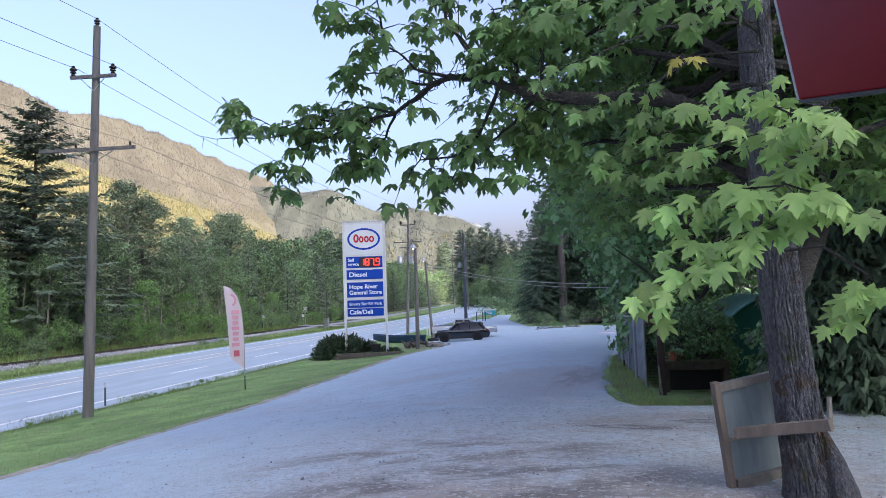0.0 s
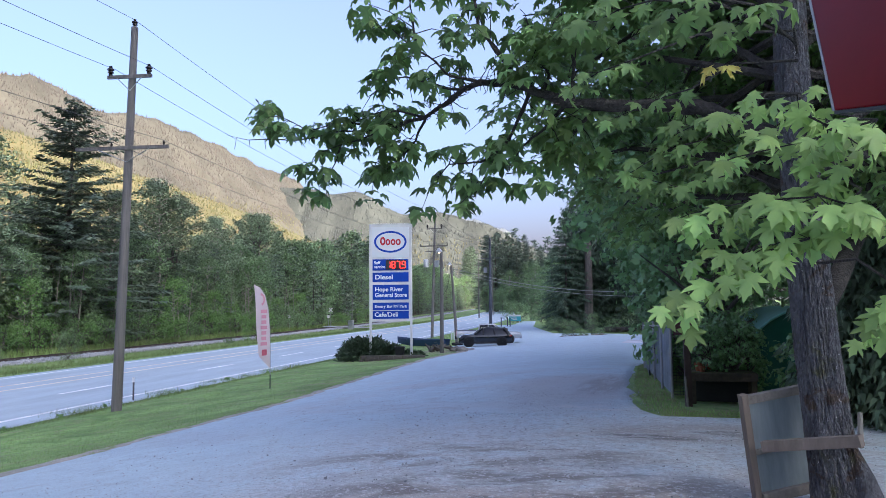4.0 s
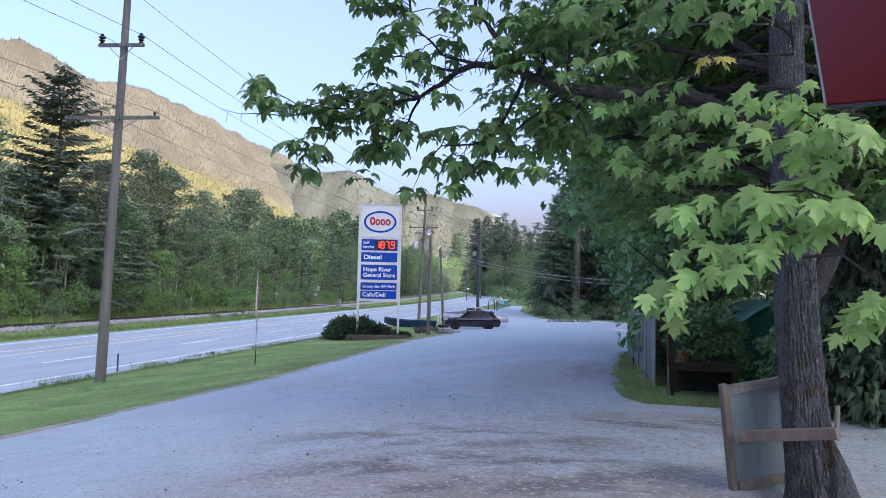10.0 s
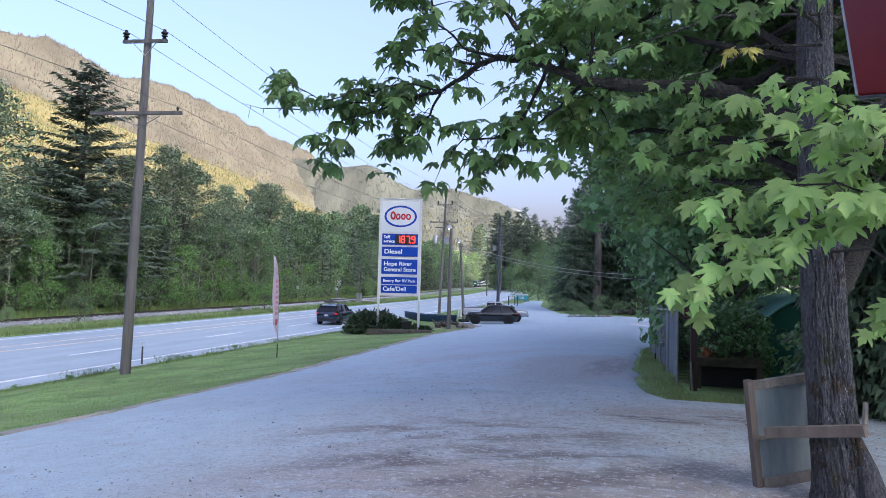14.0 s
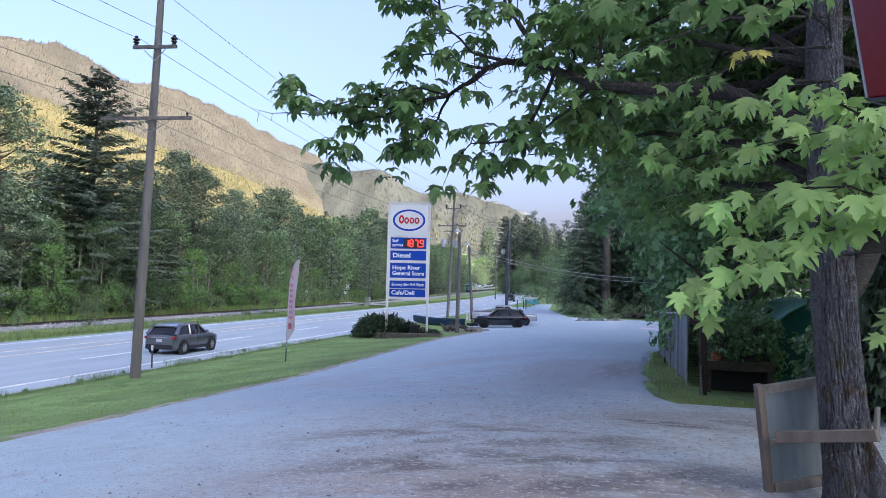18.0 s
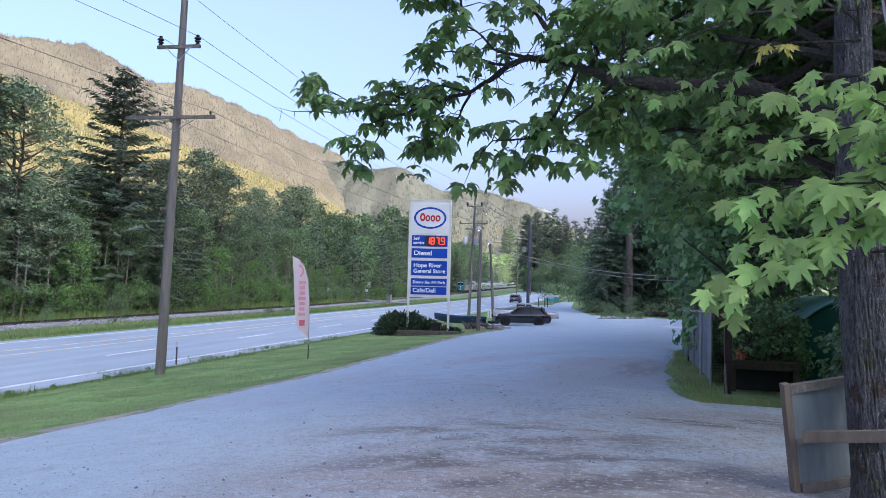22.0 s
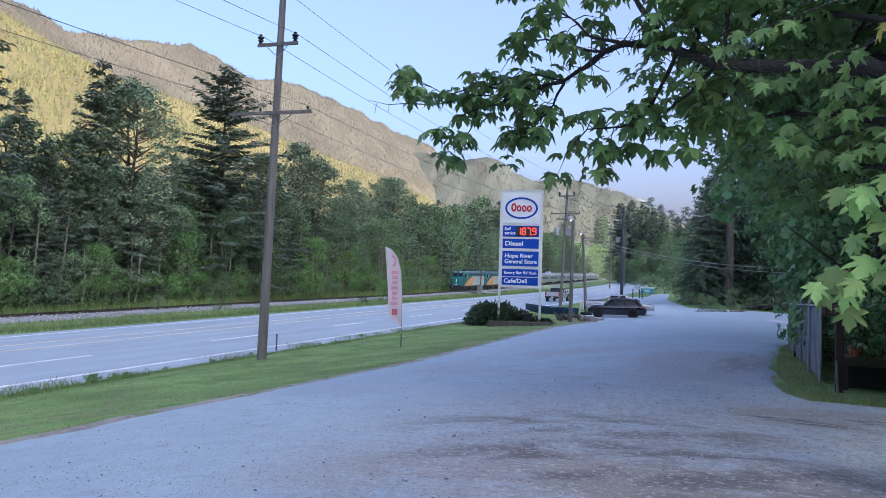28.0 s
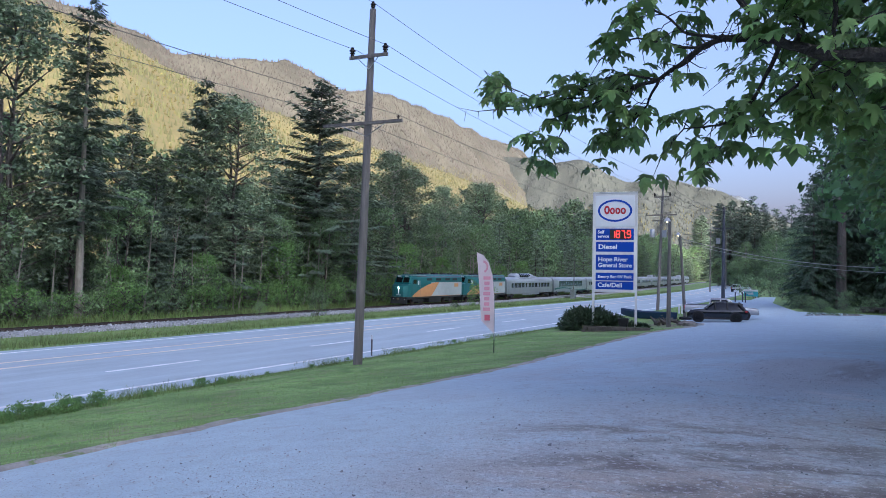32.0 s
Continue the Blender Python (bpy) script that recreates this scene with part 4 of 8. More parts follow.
def clump_template(seed):
    q = np.random.RandomState(seed)
    v, f = [], []
    for i in range(8):
        d = q.normal(0, 1, 3)
        d /= np.linalg.norm(d)
        c = np.array((0, 0.6, 0)) + d * (0.26, 0.36, 0.26)
        t = np.cross(d, q.normal(0, 1, 3))
        t /= np.linalg.norm(t)
        s = np.cross(d, t)
        n = len(v)
        v += [tuple(c + t * 0.2), tuple(c + s * 0.2), tuple(c - t * 0.2 - s * 0.1)]
        f.append((n, n + 1, n + 2))
    return v, f


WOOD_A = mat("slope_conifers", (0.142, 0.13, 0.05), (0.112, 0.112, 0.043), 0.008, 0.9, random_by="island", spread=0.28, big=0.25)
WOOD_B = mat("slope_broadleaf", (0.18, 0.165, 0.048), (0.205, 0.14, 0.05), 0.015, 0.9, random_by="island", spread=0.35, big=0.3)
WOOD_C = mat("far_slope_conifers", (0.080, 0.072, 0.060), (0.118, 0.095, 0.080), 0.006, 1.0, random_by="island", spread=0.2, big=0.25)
# cooled like the slope under them, haze included in the colour
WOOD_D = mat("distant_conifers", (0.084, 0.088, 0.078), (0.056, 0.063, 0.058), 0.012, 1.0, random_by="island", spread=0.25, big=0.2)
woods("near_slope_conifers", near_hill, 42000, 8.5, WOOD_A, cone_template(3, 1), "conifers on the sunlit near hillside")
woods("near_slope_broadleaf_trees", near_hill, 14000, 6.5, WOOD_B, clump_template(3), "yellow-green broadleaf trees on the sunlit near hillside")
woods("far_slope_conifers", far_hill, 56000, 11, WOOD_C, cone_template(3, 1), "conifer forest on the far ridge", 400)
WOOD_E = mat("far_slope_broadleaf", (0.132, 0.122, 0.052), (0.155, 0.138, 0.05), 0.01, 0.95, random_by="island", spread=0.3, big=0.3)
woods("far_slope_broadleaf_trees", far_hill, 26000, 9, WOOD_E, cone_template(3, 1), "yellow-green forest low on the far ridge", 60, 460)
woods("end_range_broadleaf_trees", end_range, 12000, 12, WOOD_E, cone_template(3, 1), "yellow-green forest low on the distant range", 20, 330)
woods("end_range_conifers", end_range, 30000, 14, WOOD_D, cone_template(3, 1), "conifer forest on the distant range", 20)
# ---- the maple by the lot ----
half = [(0.05, -0.03), (0.30, -0.10), (0.25, 0.07), (0.58, 0.17), (0.46, 0.29), (0.31, 0.35), (0.51, 0.54), (0.60, 0.75), (0.40, 0.67), (0.19, 0.53), (0.25, 0.75), (0.13, 0.82)]
sag = [0, -0.10, 0.03, -0.17, -0.03, 0.05, -0.06, -0.20, -0.03, 0.05, -0.07, -0.10]
outline = [(0, 0, 0)] + [(x, y, z) for (x, y), z in zip(half, sag)] + [(0, 1.06, -0.24)] + [(-x, y, z) for (x, y), z in zip(half[::-1], sag[::-1])]
MAPLE_V = [(0, 0.3, 0.04)] + outline
MAPLE_F = [(0, i, i % len(outline) + 1) for i in range(1, len(outline) + 1)]
half = [(0.30, -0.08), (0.57, 0.17), (0.31, 0.34), (0.59, 0.74), (0.19, 0.52), (0.2, 0.78)]
sag = [-0.08, -0.15, 0.05, -0.18, 0.05, -0.08]
outline = [(0, 0, 0)] + [(x, y, z) for (x, y), z in zip(half, sag)] + [(0, 1.05, -0.22)] + [(-x, y, z) for (x, y), z in zip(half[::-1], sag[::-1])]
PLAIN_V = [(0, 0.3, 0.04)] + outline
PLAIN_F = [(0, i, i % len(outline) + 1) for i in range(1, len(outline) + 1)]


def leaf_mesh(name, P, A, U, sizes, near):
    v, f = scatter(MAPLE_V if near else PLAIN_V, MAPLE_F if near else PLAIN_F, np.array(P), np.array(A), np.array(U), np.array(sizes))
    return array_mesh(name, v, f)


def rosettes(name, centres, per, stalk, size, material, parent, seed, hang=0.9, near=False, face=(0, 0, 0)):
    """Lobed leaves on stalks round the end of each twig, hanging outwards and down."""
    r = np.random.RandomState(seed)
    P, A, U, S = [], [], [], []
    for c in centres:
        a0 = r.rand() * 6.283
        for k in range(max(2, int(per * r.uniform(0.7, 1.3)))):
            a = a0 + k * 2.4 + r.normal(0, 0.3)
            d = np.array((math.cos(a), math.sin(a), 0.0))
            P.append(np.array(c) + d * stalk * r.uniform(0.3, 1.2) + (0, 0, r.uniform(-0.5, 0.35) * stalk))
            A.append(d + r.normal(0, 0.2, 3) - (0, 0, hang * r.uniform(0.4, 1.6)))
            U.append(np.array((0, 0, 1.0)) + d * 0.5 + r.normal(0, 0.25, 3) + np.array(face))
            S.append(size * r.uniform(0.6, 1.2))
    return part(name, leaf_mesh(name, P, A, U, S, near), material, parent)


def spray(name, ends, nodes, size, material, parent, seed, wood, root, face=(0, -0.9, 0), near=True):
    """A leafy twig with leaves in pairs along it, and the stem that carries it."""
    r = np.random.RandomState(seed)
    a, m, b = (Vector(p) for p in ends)
    wood.tube([Vector(root), Vector(root).lerp(a, 0.6) + Vector((0, 0, 0.12)), a, m, b], [0.014, 0.011, 0.007, 0.005, 0.003], 5, cap=False)
    along = (b - a).normalized()
    across = along.cross(Vector((0, 0, 1))).normalized()
    P, A, U, S = [], [], [], []
    for k in range(nodes):
        q = k / max(nodes - 1, 1)
        p = a.lerp(m, q * 2) if q < 0.5 else m.lerp(b, q * 2 - 1)
        for side_of in (-1, 1, 0) if k == nodes - 1 else (-1, 1):
            out = across * side_of * r.uniform(0.5, 1.0) + along * r.uniform(0.15, 0.8) + Vector((0, 0, r.uniform(-0.3, 0.25)))
            at = p + out * r.uniform(0.07, 0.15) + Vector(r.normal(0, 0.02, 3))
            wood.tube([p, at], [0.0028, 0.002], 4, cap=False)
            P.append(at)
            A.append(out * 0.8 + Vector((r.normal(0, 0.25), r.normal(0, 0.25), -r.uniform(0.35, 1.25))))
            U.append(np.array((0, 0, 1.0)) + np.array(face) * r.uniform(0.5, 1.3) + r.normal(0, 0.22, 3))
            S.append(size * r.uniform(0.62, 1.15))
    return part(name, leaf_mesh(name, P, A, U, S, near), material, parent)


maple = thing("maple_tree", pose(0, 0, 0), "big-leaf maple with rough mossy bark and one long limb", "tree")
tk = [(1.93, 6.62, 2.1), (1.9, 6.62, 2.45), (1.84, 6.64, 2.9), (1.79, 6.7, 3.6), (1.765, 6.76, 4.4), (1.77, 6.9, 5.3), (1.77, 7.0, 6.3), (1.8, 7.05, 7.6), (1.9, 7.1, 9.2), (2.1, 7.2, 11)]
rings = []
for i, (x, y, z) in enumerate(tk):
    rad = (0.27, 0.212, 0.188, 0.174, 0.168, 0.156, 0.145, 0.122, 0.09, 0.03)[i]
    rings.append((Vector((x, y, z)), rad))
dense = []
for i in range(len(rings) - 1):
    for k in range(24):
        q = k / 24
        dense.append((rings[i][0].lerp(rings[i + 1][0], q), rings[i][1] * (1 - q) + rings[i + 1][1] * q))
secs = []
for c, rad in dense:
    s = []
    for k in range(170):
        a = 2 * math.pi * k / 170
        flare = 1 + 0.25 * max(0, 2.7 - c.z) * abs(math.sin(a * 2.5 + 0.6))
        groove = 1.03 + 0.04 * noise.noise((math.cos(a) * 1.6, math.sin(a) * 1.6, c.z * 1.1)) - 0.13 * (1 - abs(noise.noise((math.cos(a) * 8.5, math.sin(a) * 8.5, c.z * 4.2))) * 2.2) ** 4 + 0.03 * noise.noise((math.cos(a) * 9, math.sin(a) * 9, c.z * 14))
        s.append(c + Vector((math.cos(a), math.sin(a), 0)) * rad * flare * groove)
    secs.append(s)
part("trunk", Mesh().loft(secs), MAPLE_BARK, maple, "furrowed grey-brown bark with patches of moss", smooth=True)
part("root_burl", Mesh().tube([(1.97, 6.52, 2.9), (2.03, 6.46, 2.66), (2.07, 6.42, 2.42), (2.1, 6.38, 2.1)], [0.03, 0.08, 0.105, 0.14], 12, rough=0.12, seed=4), MAPLE_BARK, maple, smooth=True)
LIMB = [(1.77, 6.92, 5.5), (1.4, 7.18, 5.76), (1.12, 7.35, 5.95), (0.77, 7.53, 6.09), (0.2, 7.7, 6.18), (-0.32, 7.84, 6.27), (-0.77, 8.07, 6.56), (-1.1, 8.17, 6.67), (-1.34, 8.29, 6.72), (-1.58, 8.43, 6.69), (-1.84, 8.59, 6.56), (-2.1, 8.72, 6.48), (-2.68, 8.93, 6.41), (-3.44, 9.02, 6.42), (-4.22, 9.07, 6.38)]
LIMB_R = [0.12, 0.098, 0.088, 0.078, 0.07, 0.064, 0.055, 0.048, 0.044, 0.04, 0.034, 0.03, 0.022, 0.014, 0.008]


def gnarled(points, radii, steps=7, wander=0.035):
    """A bent, knotty branch through the points."""
    pts, rad = [], []
    for i in range(len(points) - 1):
        for k in range(steps):
            q = k / steps
            p = Vector(points[i]).lerp(Vector(points[i + 1]), q)
            pts.append(p + wander * Vector((noise.noise(p * 2.6), noise.noise(p * 2.6 + Vector((9, 0, 0))), noise.noise(p * 2.6 + Vector((0, 9, 0))))))
            rad.append((radii[i] * (1 - q) + radii[i + 1] * q) * (0.85 + 0.3 * noise.noise(p * 6)))
    return pts + [Vector(points[-1])], rad + [radii[-1]]


limb_pts, limb_rad = gnarled(LIMB, LIMB_R)
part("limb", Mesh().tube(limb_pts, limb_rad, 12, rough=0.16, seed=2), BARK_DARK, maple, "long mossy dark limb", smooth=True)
rnd = random.Random(12)
twigs, clouds, dark_clouds = Mesh(), [], []


def side_branch(points, count, scatter_by=0.2, width=0.022, into=None):
    """A branch of the long limb, with twigs and places for leaf rosettes along its outer part."""
    n = len(points)
    pts, rad = gnarled(points, [width * (1 - 0.85 * i / (n - 1)) for i in range(n)], 5, 0.05)
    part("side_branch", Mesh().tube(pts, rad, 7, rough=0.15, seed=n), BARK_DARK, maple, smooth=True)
    for k in range(count):
        q = (0.22 + 0.78 * (k + rnd.random()) / count) * (n - 1)
        i = min(int(q), n - 2)
        p = Vector(points[i]).lerp(Vector(points[i + 1]), q - i)
        c = p + Vector((rnd.gauss(0, scatter_by), rnd.gauss(0, scatter_by), rnd.gauss(-0.04, scatter_by * 0.8)))
        twigs.tube([p, p.lerp(c, 0.5) + Vector((0, 0, 0.05)), c], [0.008, 0.006, 0.003], 4, cap=False)
        (clouds if into is None else into).append(c)


side_branch([(-0.94, 8.08, 6.76), (-1.15, 8.18, 7.14), (-1.33, 8.31, 7.46), (-1.45, 8.38, 7.89), (-1.6, 8.5, 8.5)], 11, 0.3, 0.04)
side_branch([(-1.34, 8.29, 6.72), (-1.78, 8.4, 6.94), (-2.12, 8.49, 7.24), (-2.47, 8.54, 7.57), (-2.85, 8.65, 7.75)], 12, 0.24, 0.026)
side_branch([(-2.12, 8.49, 7.24), (-2.2, 8.5, 7.55), (-2.3, 8.6, 7.9), (-2.2, 8.7, 8.4)], 7, 0.24)
side_branch([(-1.58, 8.43, 6.69), (-1.95, 8.57, 6.83), (-2.35, 8.69, 6.98), (-2.67, 8.86, 7.02), (-3.0, 9.08, 6.9)], 10, 0.19, 0.026)
side_branch([(-2.68, 8.93, 6.41), (-3.06, 9.0, 6.52), (-3.44, 9.05, 6.56), (-3.9, 9.1, 6.52), (-4.3, 9.1, 6.72), (-4.68, 9.1, 7.0)], 17, 0.12, 0.02)
side_branch([(-2.1, 8.72, 6.48), (-2.5, 8.8, 6.6), (-2.9, 8.95, 6.62), (-3.2, 9.0, 6.55)], 8, 0.15, 0.02)
side_branch([(-2.68, 8.93, 6.41), (-3.22, 9.06, 6.27), (-3.71, 9.17, 6.19), (-3.99, 9.35, 6.02)], 5, 0.12, 0.018)
side_branch([(-3.39, 9.07, 6.2), (-3.67, 9.31, 5.92), (-4.06, 9.44, 5.82)], 4, 0.1, 0.014)
side_branch([(-2.1, 8.72, 6.48), (-2.31, 9.0, 6.22), (-2.71, 9.2, 6.08), (-3.01, 9.41, 6.0)], 10, 0.15, 0.022)
side_branch([(-2.4, 8.92, 6.12), (-2.69, 9.17, 5.95), (-3.05, 9.35, 5.82)], 5, 0.11, 0.015)
side_branch([(-0.71, 8.04, 6.51), (-1.01, 8.4, 6.01), (-1.38, 8.64, 5.83), (-1.85, 8.82, 5.86), (-2.09, 9.08, 5.68)], 12, 0.17, 0.03)
side_branch([(-1.14, 8.37, 5.91), (-1.38, 8.66, 5.59), (-1.53, 8.92, 5.42)], 4, 0.15, 0.018)
side_branch([(-0.32, 7.84, 6.27), (-0.65, 8.14, 6.04), (-0.84, 8.41, 5.94), (-1.11, 8.69, 5.66)], 9, 0.22, 0.026)
side_branch([(0.04, 7.76, 6.2), (-0.2, 8.05, 6.05), (-0.38, 8.35, 5.95), (-0.55, 8.6, 5.9)], 12, 0.2, 0.03)
side_branch([(-0.56, 7.96, 6.42), (-0.5, 8.13, 6.72), (-0.64, 8.26, 7.1), (-0.85, 8.36, 7.6)], 11, 0.28, 0.03)
side_branch([(-0.26, 7.83, 6.26), (-0.2, 7.94, 6.77), (-0.33, 8.04, 7.2), (-0.4, 8.2, 7.9)], 11, 0.3, 0.03, dark_clouds)
# short mossy twigs all along the limb
for k in range(150):
    q = rnd.uniform(1.5, 12.8)
    i = int(q)
    a = Vector(LIMB[i]).lerp(Vector(LIMB[i + 1]), q - i)
    L = rnd.uniform(0.06, 0.34)
    b = a + Vector((rnd.gauss(0, 0.6), rnd.gauss(0, 0.6), rnd.gauss(0.1, 0.7))) * L
    mid = a.lerp(b, 0.5) + Vector((rnd.gauss(0, 0.2), rnd.gauss(0, 0.2), rnd.gauss(0, 0.2))) * L
    twigs.tube([a, mid, b, b + (b - mid) * 0.5 + Vector((rnd.gauss(0, 0.15), 0, rnd.gauss(0.1, 0.15))) * L], [0.007, 0.005, 0.004, 0.002], 4, cap=False)
part("twig_work", twigs, BARK_DARK, maple, kind="stuff")
part("bare_twig", Mesh().tube([LIMB[14], (-4.5, 9.05, 6.4), (-4.73, 9.0, 6.39), (-5.05, 9.01, 6.48)], [0.010, 0.008, 0.005, 0.002], 5).tube([(-4.7, 9.0, 6.39), (-4.71, 9.0, 6.28)], [0.004, 0.003], 4).tube([(-4.9, 9.0, 6.43), (-4.93, 9.0, 6.27)], [0.004, 0.003], 4).tube([(-4.5, 9.05, 6.4), (-4.48, 9.04, 6.26)], [0.004, 0.003], 4), BARK, maple)
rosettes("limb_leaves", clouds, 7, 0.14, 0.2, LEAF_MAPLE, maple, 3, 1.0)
# the crown: limbs from the trunk, each ending in tiers of leaves
boughs = Mesh()
for k in range(96):
    x, y = rnd.uniform(-1.0, 5.4), rnd.uniform(7.9, 13.5)
    b = Vector((x, y, rnd.uniform(5.15 + max(0, 1.4 - x) * 0.2, 10.6)))
    a = Vector((1.77, 6.98, rnd.uniform(4.9, 9.5) * 0.5 + b.z * 0.4 + 0.2))
    boughs.tube([a, a.lerp(b, 0.5) + Vector((0, 0, 0.25)), b], [0.05, 0.03, 0.008], 5, cap=False)
    for q in (0.5, 0.66, 0.8, 0.92, 1.0, 1.08):
        dark_clouds.append(a.lerp(b, q) + Vector((rnd.gauss(0, 0.36), rnd.gauss(0, 0.36), rnd.gauss(0.05, 0.22))))
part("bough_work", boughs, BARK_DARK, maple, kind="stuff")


def under_crown(c):
    """Whether a spray would hang below the crown's lower edge on the side of the long limb."""
    lean, rise = c.x / c.y, (c.z - 4.1) / c.y
    return (lean < -0.06 and rise < 0.21) or (lean < 0.01 and rise < 0.12)


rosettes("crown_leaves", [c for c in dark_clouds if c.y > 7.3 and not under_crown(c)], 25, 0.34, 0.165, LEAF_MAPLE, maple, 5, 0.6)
# low sprays of fresh leaves towards the lot, skylight painted into their green
stems = Mesh()
# deeper sprays: half shade is put into this in-between green
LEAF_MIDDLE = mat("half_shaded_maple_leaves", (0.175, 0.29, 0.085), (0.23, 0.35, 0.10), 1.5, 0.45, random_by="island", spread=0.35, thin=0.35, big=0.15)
for k, (ends, nodes) in enumerate((
        (((1.25, 4.53, 4.70), (0.92, 4.69, 4.71), (0.57, 4.83, 4.66)), 6), (((1.2, 4.6, 4.62), (1.05, 4.75, 4.62), (0.8, 4.9, 4.58)), 4), (((1.26, 4.53, 4.71), (1.45, 4.56, 4.64), (1.66, 4.59, 4.5)), 5),
        (((1.21, 4.57, 4.46), (0.86, 4.73, 4.36), (0.46, 4.87, 4.08)), 7), (((1.1, 4.6, 4.42), (0.8, 4.7, 4.25), (0.62, 4.8, 4.05)), 5), (((1.02, 4.7, 4.44), (0.9, 4.8, 4.4), (0.66, 4.95, 4.36)), 4),
        (((1.54, 4.37, 5.10), (1.21, 4.57, 5.04), (0.86, 4.74, 5.0)), 6), (((1.22, 4.46, 5.16), (1.38, 4.51, 5.08), (1.52, 4.57, 4.99)), 4), (((1.15, 4.44, 5.29), (0.99, 4.56, 5.31), (0.88, 4.68, 5.27)), 3), (((1.65, 4.44, 4.15), (1.61, 4.54, 4.06), (1.57, 4.63, 3.95)), 4),
        (((1.5, 5.0, 5.42), (1.36, 5.1, 5.38), (1.2, 5.2, 5.28)), 4), (((1.62, 4.85, 5.22), (1.5, 4.86, 5.14), (1.36, 4.9, 5.02)), 5), (((1.52, 4.7, 4.9), (1.36, 4.75, 4.84), (1.2, 4.8, 4.76)), 5),
        (((1.5, 4.55, 4.74), (1.42, 4.6, 4.6), (1.3, 4.65, 4.5)), 4), (((1.4, 4.7, 4.6), (1.24, 4.75, 4.52), (1.08, 4.8, 4.45)), 4))):
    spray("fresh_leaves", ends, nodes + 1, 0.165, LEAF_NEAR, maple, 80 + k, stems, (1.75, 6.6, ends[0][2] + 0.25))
for k, (ends, nodes) in enumerate((
        (((1.18, 4.7, 5.97), (1.02, 4.83, 5.96), (0.89, 4.96, 5.89)), 4), (((0.77, 4.75, 6.04), (0.61, 4.87, 6.02), (0.48, 4.98, 6.0)), 4), (((0.39, 4.78, 6.08), (0.18, 4.88, 6.08), (0.03, 4.98, 6.05)), 4),
        (((0.89, 6.38, 5.47), (0.62, 6.5, 5.43), (0.29, 6.64, 5.26)), 5), (((1.07, 6.41, 5.16), (0.72, 6.55, 5.09), (0.39, 6.64, 5.21)), 5), (((0.32, 6.24, 6.17), (0.03, 6.35, 6.12), (-0.19, 6.46, 6.02)), 4), (((0.8, 6.3, 5.9), (0.5, 6.4, 5.85), (0.2, 6.5, 5.75)), 5), (((1.2, 6.2, 5.6), (0.9, 6.3, 5.62), (0.7, 6.4, 5.55)), 4))):
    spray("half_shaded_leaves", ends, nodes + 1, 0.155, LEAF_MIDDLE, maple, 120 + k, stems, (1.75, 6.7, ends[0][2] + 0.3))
part("spray_stemwork", stems, BARK_DARK, maple, kind="stuff")
rosettes("yellow_leaves", [(0.83, 5.09, 5.70)], 5, 0.06, 0.13, LEAF_YELLOW, maple, 9, 0.3, True, (0, -0.8, 0))

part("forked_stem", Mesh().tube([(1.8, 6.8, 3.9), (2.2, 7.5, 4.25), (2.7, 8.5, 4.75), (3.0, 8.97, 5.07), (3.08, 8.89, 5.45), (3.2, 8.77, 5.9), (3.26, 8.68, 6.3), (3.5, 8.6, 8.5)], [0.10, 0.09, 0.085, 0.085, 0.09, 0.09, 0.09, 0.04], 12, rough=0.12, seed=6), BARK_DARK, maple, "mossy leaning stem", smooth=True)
# trees behind the maple, along the fence
side = [tree("side_maple", broad_mesh(s, 12, w, 0.24, c, 24, lo, 1, 0.3, 0.85, lobed=True), BARK, LEAF_SHADE, "dense dark green maple beside the fence", "fence-side maples") for s, w, c, lo in ((61, 9.5, 260, 0.20), (62, 8.5, 240, 0.26))]
for k, x, y, h in ((0, 3.2, 21, 12.5), (1, 3.8, 27, 13), (0, 3.6, 34, 13), (1, 5.2, 42, 13), (0, 6.8, 51, 14), (1, 7.0, 17, 12), (0, 8.5, 24, 13), (1, 5.2, 13.2, 11.5), (0, 9.0, 34, 14), (1, 9.5, 60, 14), (0, 11, 16, 12), (1, 8.0, 11, 11), (0, 3.6, 30, 10.5), (1, 3.5, 24.5, 11)):
    plant(side[k], x, y, h / 12, rnd.uniform(0, 360))
cedar = tree("hedge_cedar", conifer_mesh(71, 4.6, 0.95, 0.0, 84, drop=1.2, droop=0.1, ragged=0.15, gap=0.13, fan=4, fine=0.4, lift=0.0), BARK, NEEDLE_DARK, "dense dark cedar of a clipped hedge", "hedge cedars")
for i in range(9):
    plant(cedar, 4.2 + i * 0.85, 12.6 - i * 0.12, rnd.uniform(0.85, 1.15), rnd.uniform(0, 360))
under_bush = [tree("understorey_bush", broad_mesh(s, 2.4, 2.6, 0.17, 50, 22, 0.03, 3, loose=0.5, lobed=True), BARK, LEAF_SHADE, "leafy dark bush beside the fence", "fence-side bushes") for s in (81, 82)]
for k, x, y, s in ((0, 2.55, 17.6, 0.62), (1, 2.7, 21.5, 1.3), (0, 2.7, 19.4, 0.75), (1, 2.95, 17.4, 0.5), (1, 4.4, 16.4, 0.42), (0, 7.2, 14.4, 1.0), (1, 2.8, 24, 1.3), (0, 2.9, 27, 1.3), (1, 3.0, 31, 1.2), (0, 4.2, 36, 1.5), (1, 5.2, 44, 1.4), (0, 7.6, 56, 1.6), (1, 8.0, 66, 1.6), (1, 3.9, 14.6, 0.6)):
    plant(under_bush[k], x, y, s, rnd.uniform(0, 360))
